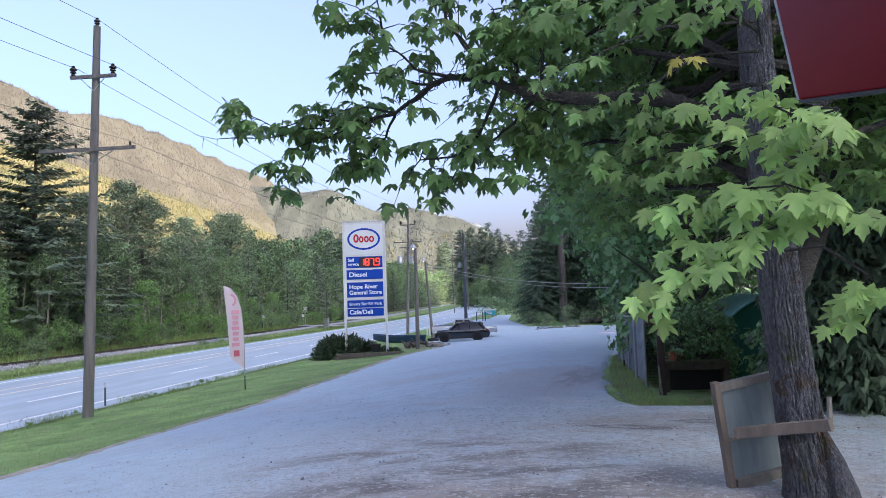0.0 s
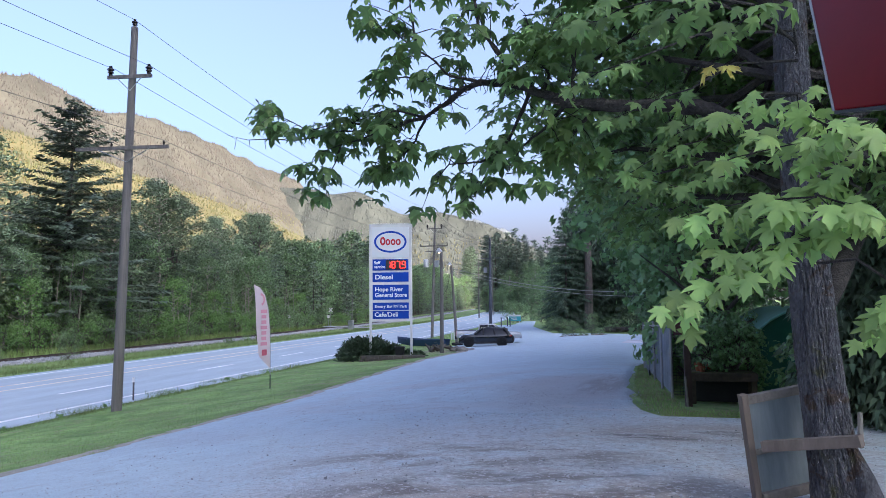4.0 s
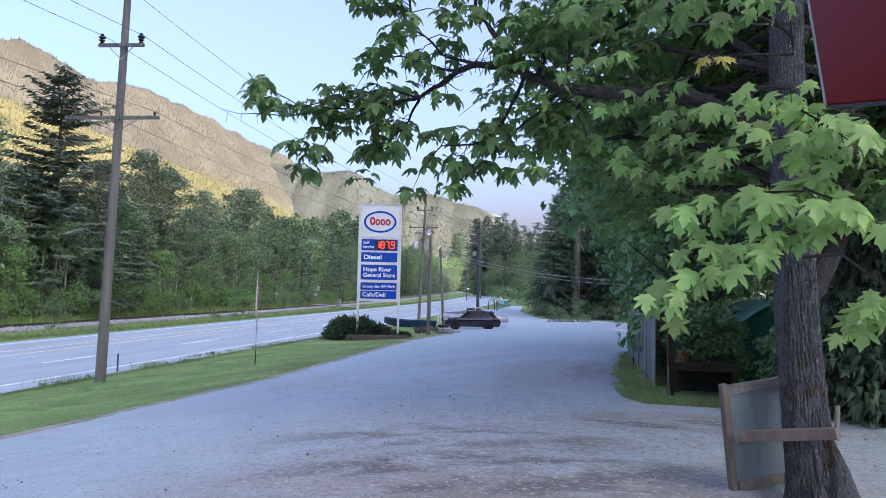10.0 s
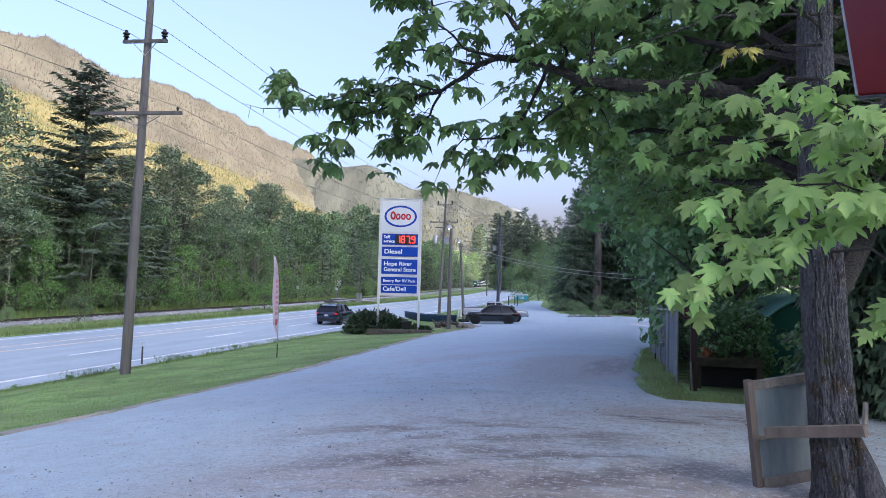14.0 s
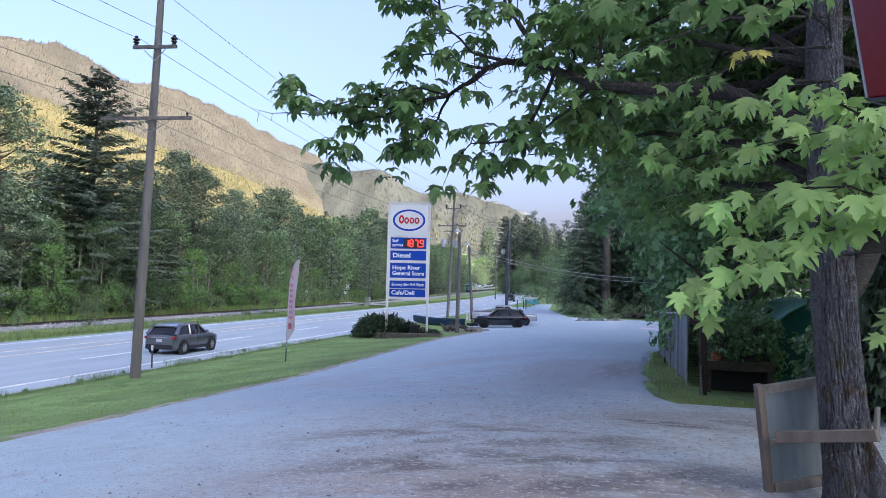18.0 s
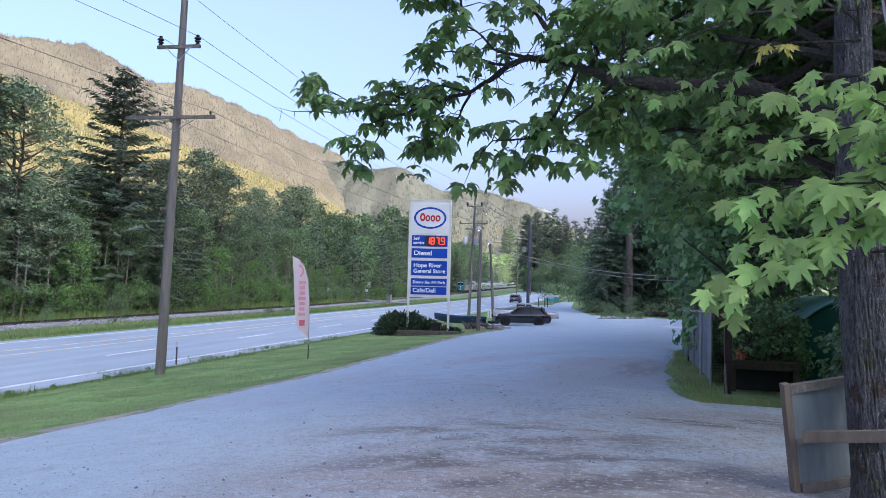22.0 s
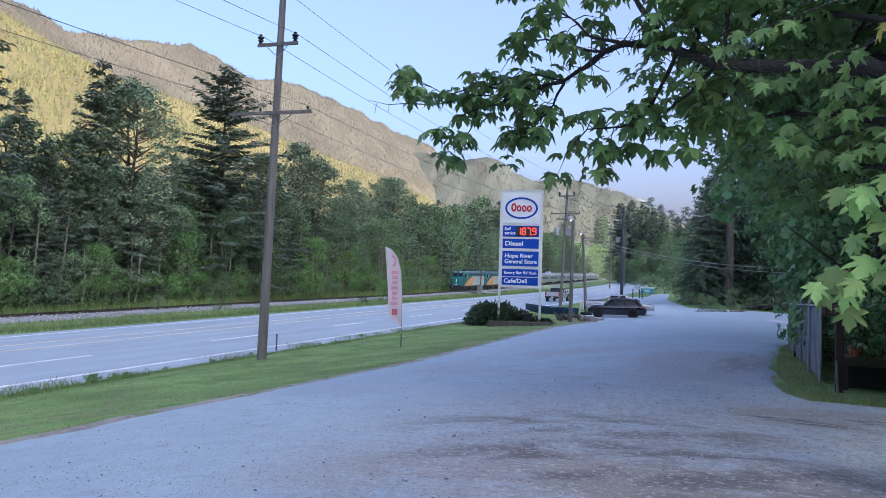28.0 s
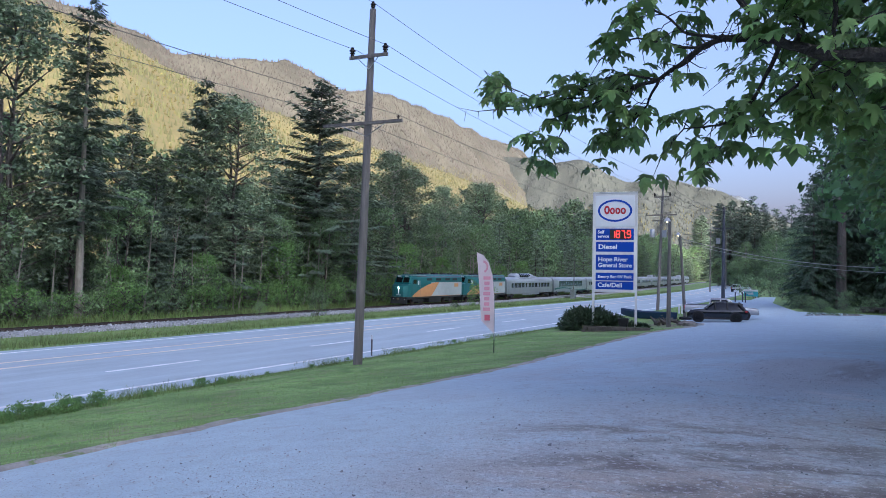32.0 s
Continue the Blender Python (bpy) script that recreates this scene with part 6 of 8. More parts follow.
# planter bed round the sign
KERB = mat("bed_stone", (0.16, 0.135, 0.115), (0.09, 0.08, 0.07), 5, 0.95, bump=0.6)
bed = thing("stone_planter_bed", sign.matrix_basis @ pose(0.1, -1.3, 0.06), "low stone border of the sign's planting bed", "planter")
for k in range(14):
    s = rnd.uniform(0.9, 1.1)
    for z in (-0.12, 0.14):
        part("stone", Mesh().box(-1.95 + k * 0.31 + 0.1 * (z > 0) + rnd.uniform(-0.03, 0.03), rnd.uniform(-0.04, 0.04), z, 0.28 * s, 0.24, 0.24 * s), KERB, bed, bevel=0.03)
part("soil", Mesh().box(0, 0.6, 0.12, 4.2, 1.0, 0.25), EARTH, bed)
JUNIPER = mat("juniper_needles", (0.05, 0.085, 0.045), (0.075, 0.11, 0.055), 2, 0.8, random_by="island", spread=0.4, thin=0.1)


def juniper(x, y, w, h, n, seed):
    t = thing("juniper_bush", pose(x, y, ground_z(x, y) - 0.15), "dark green spreading juniper beside the sign", "bush", "junipers")
    q = np.random.RandomState(seed)
    P, A, stems = [], [], Mesh()
    for k in range(n):
        a, e, L = q.rand() * 6.283, q.uniform(0.05, 1.25), q.uniform(0.5, 1)
        d = np.array((math.cos(a) * math.cos(e) * w, math.sin(a) * math.cos(e) * w, math.sin(e) * h))
        if k % 8 == 0:
            stems.tube([(0, 0, 0), tuple(d * L * 0.9)], [0.03, 0.01], 4, cap=False)
        for s in (0.55, 0.72, 0.88, 1.0):
            P.append(d * L ** 0.35 * s + q.normal(0, 0.06, 3) + (0, 0, 0.08))
            A.append(d / np.linalg.norm(d) * (1, 1, 1.1) + q.normal(0, 0.35, 3))
    v, f = scatter(SPRAY_V, SPRAY_F, np.array(P), np.array(A), np.tile((0, 0, 1.0), (len(P), 1)) + q.normal(0, 0.5, (len(P), 3)), q.uniform(0.16, 0.34, len(P)))
    part("stemwork", stems, BARK, t, kind="stuff")
    part("foliage", array_mesh("foliage", v, f), JUNIPER, t)


juniper(-16.45, 48.9, 2.1, 1.65, 2800, 1)
juniper(-15.0, 48.9, 1.5, 1.1, 1300, 2)
juniper(-12.6, 48.6, 0.6, 0.45, 90, 3)
juniper(-13.3, 48.7, 0.55, 0.5, 90, 4)
tub = thing("planter_tub", sign.matrix_basis @ pose(0.62, -0.1, 0.26), "square black plastic planter tub in the bed", "planter")
part("tub", Mesh().loft([[(s * a, t * a, z) for s, t in ((-1, -1), (1, -1), (1, 1), (-1, 1))] for a, z in ((0.26, 0), (0.33, 0.5), (0.37, 0.5), (0.37, 0.58), (0.3, 0.58), (0.28, 0.4))]), BLACK, tub)

# ---- boat, logs and stones on the verge ----
BOAT_BLUE = mat("faded_blue_boat_paint", (0.02, 0.055, 0.13), (0.015, 0.04, 0.10), 3, 0.5, big=0.15)
b0, b1 = Vector((-19.2, 66.6)), Vector((-14.0, 64.8))
bl = (b1 - b0).length
boat = thing("rowing_boat", Matrix.Translation((*((b0 + b1) / 2), ground_z(*((b0 + b1) / 2)) + 0.02)) @ pose(0, 0, 0, 0, 0, math.degrees(math.atan2(b1.y - b0.y, b1.x - b0.x))), "faded blue flat-bottomed rowing boat lying on the grass", "boat")
secs, inner_s = [], []
for q in np.linspace(-1, 1, 15):
    w = 0.72 * (1 - max(0, -q) ** 2.6 * 0.94) * (1 - max(0, q) ** 3 * 0.22)
    base, top = 0.02 + 0.42 * max(0, -q - 0.25) ** 1.6, 0.62 + 0.22 * max(0, -q) ** 2 + 0.03 * q
    x = q * bl / 2
    secs.append([(x, -w, top), (x, -w * 0.8, base + 0.12), (x, -w * 0.62, base), (x, w * 0.62, base), (x, w * 0.8, base + 0.12), (x, w, top)])
    inner_s.append([(x * 0.98, y * 0.95, z + (0.03 if z < top else -0.01)) for _, y, z in secs[-1]])
part("hull", Mesh().loft(secs, closed=False).add([p for p in secs[0]], [(0, 1, 2, 3, 4, 5)]).add(secs[-1], [(0, 1, 2, 3, 4, 5)]), BOAT_BLUE, boat, smooth=True)
part("lining", Mesh().loft(inner_s, closed=False), BOAT_BLUE, boat, smooth=True)
for s in (0, 5):
    part("gunwale", Mesh().tube([p[s] for p in secs], [0.035] * len(secs), 6), BOAT_BLUE, boat)
for q in (-0.3, 0.25, 0.7):
    part("thwart", Mesh().box(q * bl / 2, 0, 0.42, 0.24, 1.25, 0.04), PLANK_GREY, boat)
VERGE_STONE = mat("mossy_verge_stone", (0.26, 0.235, 0.20), (0.14, 0.125, 0.10), 7, 0.95, bump=0.5, random_by="object", spread=0.4)
DRIFT = mat("dark_driftwood", (0.17, 0.15, 0.125), (0.08, 0.07, 0.06), 9, 0.95, bump=0.6)
pile = [(-12.9, 55.6), (-12.5, 55.9), (-13.3, 55.3), (-12.0, 55.3), (-12.7, 55.1), (-13.0, 56.0)]
for i, (x, y) in enumerate(pile):
    lg = thing("driftwood_log", pose(x, y, ground_z(x, y) + 0.02), "gnarled grey driftwood stump on the grass", "log", "driftwood logs")
    pts = [(-0.6, 0, 0.1), (-0.2, 0.05, 0.18 + 0.1 * (i % 2)), (0.2, 0, 0.3), (0.55 + 0.1 * i % 0.3, 0.1, 0.42 + 0.08 * (i % 3))]
    part("log", Mesh().tube(pts, [0.15, 0.13, 0.10, 0.05], 9, rough=0.2, seed=i), DRIFT, lg, smooth=True)
    part("root", Mesh().tube([(-0.3, 0, 0.15), (-0.35, 0.15, 0.45), (-0.2, 0.25, 0.55)], [0.06, 0.04, 0.015], 6, rough=0.2, seed=i + 9), DRIFT, lg)
    lg.rotation_euler = (0, 0, i * 1.1)


def boulder(x, y, s, seed, label="rough grey stone on the verge"):
    bm = bmesh.new()
    bmesh.ops.create_icosphere(bm, subdivisions=2, radius=s)
    for v in bm.verts:
        v.co *= 1 + 0.45 * noise.noise(v.co / s * 1.3 + Vector((seed * 3.1, 0, 0)))
        v.co.z *= 0.65
    me = bpy.data.meshes.new("boulder")
    bm.to_mesh(me)
    bm.free()
    ob = part("boulder", me, VERGE_STONE, at=pose(x, y, ground_z(x, y) + 0.45 * s))
    tagged(ob, label, "stone", "verge stones")


for i in range(26):
    q = rnd.random()
    boulder(-11.9 + 1.9 * q + rnd.uniform(-0.3, 0.3), 56.5 - 4.5 * q + rnd.uniform(-0.5, 0.8), rnd.uniform(0.12, 0.34), i)
boulder(-9.9, 51.6, 0.35, 50)
for i in range(16):
    boulder(-4.3 + 0.3 * i + rnd.uniform(-0.15, 0.15), 76.4 + 0.26 * i + rnd.uniform(-0.3, 0.3), rnd.uniform(0.1, 0.24), 60 + i, "rough grey stone round the planted bed")
for i in range(7):
    lg = thing("firewood_log", pose(0.6 + 0.5 * i, 88.5 + 0.25 * (i % 3), ground_z(0.6 + 0.5 * i, 88.5) + 0.05, 0, 0, 14 * i), "weathered brown log lying before the grove", "log", "logs before the grove")
    part("log", Mesh().tube([(-0.9, 0, 0.2 + 0.22 * (i % 2)), (0, 0.03, 0.22 + 0.22 * (i % 2)), (0.9, 0, 0.2 + 0.22 * (i % 2))], [0.2, 0.19, 0.17], 10, rough=0.08, seed=i), DRIFT, lg, smooth=True)
kerb = part("parking_kerb", Mesh().box(0, 0, 0.08, 1.5, 0.2, 0.18), mat("kerb_concrete", (0.42, 0.42, 0.41), None, 6, 0.9, bump=0.3), at=pose(-10.0, 53.2, ground_z(-10, 53.2) + 0.05, 0, 0, 55), bevel=0.03)
overlay(LAWN, (0.30, 0.25, 0.18), 0.9, 0.9, 0.34, 0.56, at=(-12.2, 55.5, 0.5), stretch=(1.0, 1.6, 1), reach=3.4)
tagged(kerb, "pale concrete parking kerb at the lot's edge", "kerb")
for x, y, h in ((-16.0, 76.5, 1.0), (-15.6, 76.0, 1.1), (-21.0, 104, 0.9), (-16.3, 118, 1.6), (-14.6, 116, 1.6), (-15.4, 119, 1.6)):
    pt = thing("marker_post", pose(x, y, ground_z(x, y)), "short marker post at the lot's edge", "post", "marker posts")
    part("post", Mesh().box(0, 0, h / 2 - 0.05, 0.16, 0.16, h), WHITE if y < 110 else SLATE, pt, bevel=0.02)
delin = thing("delineator_post", pose(-20.35, 28.4, ground_z(-20.35, 28.4)), "dark roadside delineator with a white reflector", "post")
part("stake", Mesh().box(0, 0, 0.42, 0.07, 0.03, 0.95), mat("dark_brown_stake", (0.12, 0.11, 0.11), None, 6, 0.8), delin)
part("reflector", Mesh().box(0, -0.02, 0.86, 0.11, 0.03, 0.22), WHITE, delin, bevel=0.004)
TEAL = mat("teal_sign_face", (0.09, 0.46, 0.50), (0.08, 0.42, 0.46), 2, 0.5)
far_sign = thing("roadside_sign", pose(-15.85, 133, ground_z(-15.85, 133)), "white and teal roadside sign board on the grass", "sign")
part("board", Mesh().box(0, 0, 1.15, 2.2, 0.12, 1.15), TEAL, far_sign)
part("header", Mesh().box(0, -0.07, 1.58, 2.2, 0.03, 0.3), WHITE, far_sign)
for k in range(3):
    part("writing_bar", Mesh().box(-0.3 + 0.15 * k, -0.07, 1.30 - 0.22 * k, 1.3 - 0.25 * k, 0.02, 0.1), WHITE, far_sign)
for s in (-0.9, 0.9):
    part("leg", Mesh().box(s, 0.1, 0.3, 0.1, 0.1, 0.9), WHITE, far_sign)

slab = part("concrete_slab", Mesh().box(0, 0, 0.03, 2.1, 5.0, 0.05), mat("pale_concrete", (0.72, 0.73, 0.73), (0.6, 0.61, 0.61), 3, 0.9, bump=0.3), at=pose(2.9, 64.5, ground_z(2.9, 64.5) + 0.055, 0, 0, -8), bevel=0.01)
tagged(slab, "flat pale concrete slab let into the lot", "slab")

# ---- level crossing fittings ----
cab = thing("signal_cabinet", pose(-52.6, 146.5, ground_z(-52.6, 146.5)), "pale grey steel signal cabinet beside the track", "cabinet")
part("body", Mesh().box(0, 0, 0.95, 1.0, 0.9, 2.0), STEEL, cab, bevel=0.03)
part("roof", Mesh().box(0, 0, 2.0, 1.1, 1.0, 0.08), STEEL, cab)
part("door_handle", Mesh().box(-0.3, -0.47, 1.0, 0.06, 0.05, 0.2), DARK, cab)
xs_ = thing("crossing_signal", pose(-62.5, 160, ground_z(-62.5, 160)), "railway crossing signal post with crossed boards", "signal")
part("mast", Mesh().tube([(0, 0, 0), (0, 0, 4.6)], [0.07, 0.06], 8), STEEL, xs_)
for s in (-1, 1):
    part("crossed_board", Mesh().box(0, -0.08, 4.1, 1.3, 0.03, 0.2, Matrix.Translation((0, 0, 4.1)) @ pose(0, 0, 0, 0, 45 * s, 0) @ Matrix.Translation((0, 0, -4.1))), WHITE, xs_)
    part("lamp_hood", Mesh().lathe([(0.02, 0), (0.18, 0.02), (0.18, 0.12), (0.12, 0.2)], 12, Matrix.Translation((0.4 * s, -0.1, 3.0)) @ pose(0, 0, 0, 90, 0, 0)), BLACK, xs_)
part("lamp_bar", Mesh().box(0, -0.05, 3.0, 0.9, 0.05, 0.06), STEEL, xs_)
for x, y, h in ((-63, 138, 3.2), (-61.5, 156, 3.0)):
    sp = thing("trackside_sign", pose(x, y, ground_z(x, y)), "small white trackside sign on a post", "sign", "trackside signs")
    part("post", Mesh().tube([(0, 0, 0), (0, 0, h)], [0.05, 0.05], 7), STEEL, sp)
    part("plate", Mesh().box(0, -0.06, h - 0.35, 0.6, 0.02, 0.6), WHITE, sp)
tagged(part("crossing_road", Mesh().loft([[(-36 - 0.0 * k, 146 + k, 0.02), (-44, 148 + k, -0.75), (-50, 150 + k, -1.2), (-62, 153 + k, -0.95)] for k in (0, 5)], closed=False), mat("pale_crossing_gravel", (0.42, 0.42, 0.41), None, 3, 0.95)), "pale gravel track to the level crossing", "road", kind="structure")

# ---- feather flag ----
FLAG = mat("pale_pink_flag_cloth", (0.80, 0.69, 0.72), (0.74, 0.62, 0.66), 2, 0.8, thin=0.3, big=0.06)
FLAG_INK = mat("pink_flag_print", (0.76, 0.36, 0.46), (0.70, 0.32, 0.42), 3, 0.8)
FLAG_RED = mat("red_flag_print", (0.70, 0.16, 0.24), None, 3, 0.8)
FX, FY = -14.3, 29.4
FZ = ground_z(FX, FY)
stand = thing("flag_ground_stake", pose(FX, FY, FZ), "black steel ground stake of the feather flag", "stake")
part("stake", Mesh().tube([(0, 0, -0.05), (0, 0, 0.62)], [0.022, 0.022], 8), BLACK, stand)
flag = thing("feather_flag", pose(FX, FY, FZ + 0.6), "pale pink feather flag with pink writing on a bent pole", "flag")
FH = 4.05
spine = [(-0.0, 0, 0.0), (0.0, 0, 1.0), (-0.02, 0, 2.0), (-0.1, 0, 2.9), (-0.28, 0, 3.5), (-0.55, 0, 3.85), (-0.8, 0, FH - 0.12)]
part("pole", Mesh().tube(spine, [0.016, 0.015, 0.013, 0.011, 0.009, 0.007, 0.005], 6), STEEL, flag)


def spine_x(z):
    return lerp(z, [p[2] for p in spine], [p[0] for p in spine])


sail = []
for k in range(28):
    z = 0.32 + (FH - 0.42) * k / 27
    inner_x = spine_x(z)
    w = min(0.62, 0.08 + 1.1 * (z - 0.32)) if z < 3.2 else max(0.02, inner_x - lerp(z, (3.2, FH), (inner_x - 0.62, -0.83)))
    left = min(inner_x - 0.02, lerp(z, (0.32, 0.85, 2.4, 3.3, 3.9, FH), (-0.06, -0.60, -0.70, -0.78, -0.84, -0.84)))
    sail.append([(inner_x + (left - inner_x) * q, 0.035 * math.sin(z * 2.3 + q * 3) * q, z) for q in np.linspace(0, 1, 8)])
cloth = Mesh().loft(sail, closed=False)
part("sail", cloth, FLAG, flag, "pale pink cloth with mirrored writing seen through it", smooth=True)
for side_y in (-0.05, 0.05):
    for k in range(7):
        part("writing_bar", Mesh().box(-0.36, side_y, 1.38 + k * 0.235, 0.24 if k % 3 else 0.32, 0.006, 0.15), FLAG_INK, flag)
    part("badge", Mesh().box(-0.33, side_y, 1.0, 0.24, 0.006, 0.26), FLAG_RED, flag)
    arc2 = Mesh().loft([[(-0.55 + q * math.cos(c), side_y, 3.3 + 1.2 * q * math.sin(c)) for q in (0.16, 0.24)] for c in np.linspace(-1.2, 1.5, 12)], closed=False)
    part("curved_mark", arc2, FLAG_INK, flag)
# ---- road vehicles ----
def paint(name, colour, metal=0.35, rough=0.28):
    return mat(name, colour, tuple(c * 0.85 for c in colour), 2, rough, metal=metal, coat=0.7, big=0.05)


GLASS = mat("tinted_car_glass", (0.010, 0.012, 0.014), (0.008, 0.010, 0.012), 2, 0.05, spec=0.5)
TYRE = mat("tyre_rubber", (0.018, 0.018, 0.018), None, 8, 0.85)
RIM_DARK = mat("black_alloy", (0.03, 0.03, 0.033), None, 4, 0.35, metal=0.8)
RIM_LIGHT = mat("silver_alloy", (0.5, 0.5, 0.52), None, 4, 0.3, metal=0.9)
TAIL = mat("tail_lamp_red", (0.45, 0.012, 0.015), None, 4, 0.2, coat=0.6)
TAIL_LIT = glow("lit_tail_lamp", (0.6, 0.015, 0.02), 0.12)
HEAD = mat("headlamp_glass", (0.6, 0.62, 0.65), None, 3, 0.12, coat=0.8)
PLATE = mat("number_plate", (0.7, 0.7, 0.72), None, 5, 0.4)
TRIM = mat("dark_trim", (0.022, 0.022, 0.024), None, 6, 0.6)


def wheel(x, y, r, rim, parent, width=0.24):
    s = 1 if x > 0 else -1
    m = Matrix.Translation((x, y, r)) @ pose(0, 0, 0, 0, 90 * s, 0)
    w = part("wheel", Mesh().lathe([(r * 0.62, -width / 2), (r * 0.93, -width / 2), (r, -width * 0.36), (r, width * 0.36), (r * 0.93, width / 2), (r * 0.64, width / 2), (r * 0.6, width * 0.3)], 26, m), TYRE, parent, "black tyre on an alloy rim", smooth=True)
    part("rim", Mesh().lathe([(0.02, width * 0.38), (r * 0.2, width * 0.4), (r * 0.24, width * 0.28), (r * 0.58, width * 0.3), (r * 0.66, width * 0.47), (r * 0.66, width * 0.2), (0.02, width * 0.15)], 20, m), rim, w, smooth=True)
    spokes = Mesh()
    for k in range(6):
        a = k * math.pi / 3
        spokes.box(0, r * 0.36, width * 0.4, r * 0.14, r * 0.5, 0.03, m @ pose(0, 0, 0, 0, 0, math.degrees(a)))
    part("spokes", spokes, rim, w)
    return w


def suv(name, label, body, length=4.7, width=1.86, height=1.68, base=2.75, r=0.36, rim=RIM_DARK, chrome=False, rack=False, tail_lit=False, nose=0.98, slope_back=0.35, pillars=None):
    """An estate-shaped car that faces +y."""
    t = thing(name, pose(0, 0, 0), label, "car")
    L, W, H = length / 2, width / 2, height
    belt = H * 0.63

    def section(y, zb, zt, hw, crown=0.03):
        return [(-hw * 0.86, y, zb), (-hw * 0.97, y, zb + 0.1), (-hw, y, (zb + zt) / 2), (-hw * 0.985, y, zt - 0.1), (-hw * 0.93, y, zt - 0.015), (-hw * 0.5, y, zt + crown), (0, y, zt + crown * 1.3), (hw * 0.5, y, zt + crown), (hw * 0.93, y, zt - 0.015), (hw * 0.985, y, zt - 0.1), (hw, y, (zb + zt) / 2), (hw * 0.97, y, zb + 0.1), (hw * 0.86, y, zb)]

    st = [(-L, 0.42, belt - 0.12, W * 0.86), (-L + 0.06, 0.34, belt - 0.02, W * 0.93), (-L + 0.3, 0.27, belt + 0.02, W * 0.98), (-base / 2, 0.26, belt + 0.02, W), (0, 0.24, belt, W), (base / 2 - 0.55, 0.25, belt - 0.005, W), (base / 2 - 0.3, 0.25, nose + 0.04, W), (base / 2 + 0.2, 0.27, nose, W * 0.98), (L - 0.3, 0.28, nose - 0.07, W * 0.94), (L - 0.08, 0.3, nose - 0.17, W * 0.85), (L, 0.36, nose - 0.3, W * 0.76)]
    part("body", Mesh().loft([section(*s) for s in st]), body, t, smooth=True)
    # cabin glass and roof
    rear, front = -L + 0.14, base / 2 - 0.42

    def cab_section(y, z0, z1, hw0, hw1):
        return [(-hw0, y, z0), (-hw1, y, z1 - 0.05), (-hw1 * 0.9, y, z1), (0, y, z1 + 0.025), (hw1 * 0.9, y, z1), (hw1, y, z1 - 0.05), (hw0, y, z0)]

    top = H - 0.03
    part("cabin_glass", Mesh().loft([cab_section(rear, belt - 0.02, belt + 0.06, W * 0.9, W * 0.88), cab_section(rear + slope_back, belt - 0.02, top - 0.13, W * 0.93, W * 0.76), cab_section(-0.3, belt - 0.02, top - 0.02, W * 0.94, W * 0.77), cab_section(front - 0.75, belt - 0.02, top - 0.05, W * 0.94, W * 0.76), cab_section(front, belt - 0.03, belt + 0.05, W * 0.92, W * 0.86)]), GLASS, t, "dark tinted windows", smooth=True)
    part("roof", Mesh().loft([[(s * W * 0.77, y, z - 0.05), (s * W * 0.79, y, z - 0.09), (s * W * 0.70, y, z), (0, y, z + 0.028), (-s * W * 0.70, y, z), (-s * W * 0.79, y, z - 0.09), (-s * W * 0.77, y, z - 0.05)] for s in (1,) for y, z in ((rear + slope_back - 0.22, top - 0.13), (rear + slope_back, top - 0.09), (-0.9, top - 0.02), (-0.3, top + 0.01), (front - 0.72, top - 0.03), (front - 0.6, top - 0.085))]), body, t, smooth=True)
    for s in (-1, 1):
        for y0, y1, w in ((rear + 0.1, rear + slope_back + 0.06, 0.13), (-base / 2 + 0.62, -base / 2 + 0.66, 0.06), (0.12, 0.14, 0.07), (front - 0.02, front - 0.72, 0.05)):
            part("pillar", Mesh().tube([(s * W * 0.925, y0, belt - 0.01), (s * W * 0.785, y1, top - 0.07)], [w, w * 0.8], 6), (pillars or body) if w != 0.07 else TRIM, t)
        part("sill", Mesh().box(s * W * 0.98, 0, 0.32, 0.05, base - 0.75, 0.16), TRIM, t, bevel=0.015)
        part("mirror", Mesh().lathe([(0.02, -0.08), (0.09, -0.06), (0.1, 0.06), (0.02, 0.09)], 10, Matrix.Translation((s * (W + 0.09), front - 0.25, belt + 0.07)) @ pose(0, 0, 0, 0, 90, 0)), body, t, smooth=True)
        for y in (-base / 2 + 0.95, 0.32):
            part("door_handle", Mesh().box(s * W * 1.005, y, belt - 0.13, 0.025, 0.2, 0.035), STEEL if chrome else TRIM, t)
            part("door_seam", Mesh().box(s * W * 1.0, y - 0.42, belt - 0.3, 0.008, 0.012, 0.55), BLACK, t)
        for y in (-base / 2, base / 2):
            arch = Mesh().lathe([(r * 1.02, -0.05), (r * 1.2, -0.05), (r * 1.2, 0.02), (r * 1.02, 0.02)], 24, Matrix.Translation((s * W * 0.985, y, r)) @ pose(0, 0, 0, 0, 90 * s, 0))
            part("wheel_arch", arch, TRIM, t)
            part("arch_well", Mesh().lathe([(0.02, -0.02), (r * 1.12, -0.02), (r * 1.12, 0.012), (0.02, 0.012)], 24, Matrix.Translation((s * W * 0.985, y, r + 0.02)) @ pose(0, 0, 0, 0, 90 * s, 0)), BLACK, t)
            wheel(s * (W - 0.06), y, r, rim, t)
        part("tail_lamp", Mesh().box(s * W * 0.86, -L + 0.09, belt - 0.13, W * 0.18, 0.2, 0.12), TAIL_LIT if tail_lit else TAIL, t, "red tail lamp", bevel=0.025)
        part("headlamp", Mesh().box(s * W * 0.68, L - 0.12, nose - 0.2, W * 0.36, 0.2, 0.13), HEAD, t, "clear headlamp", bevel=0.03)
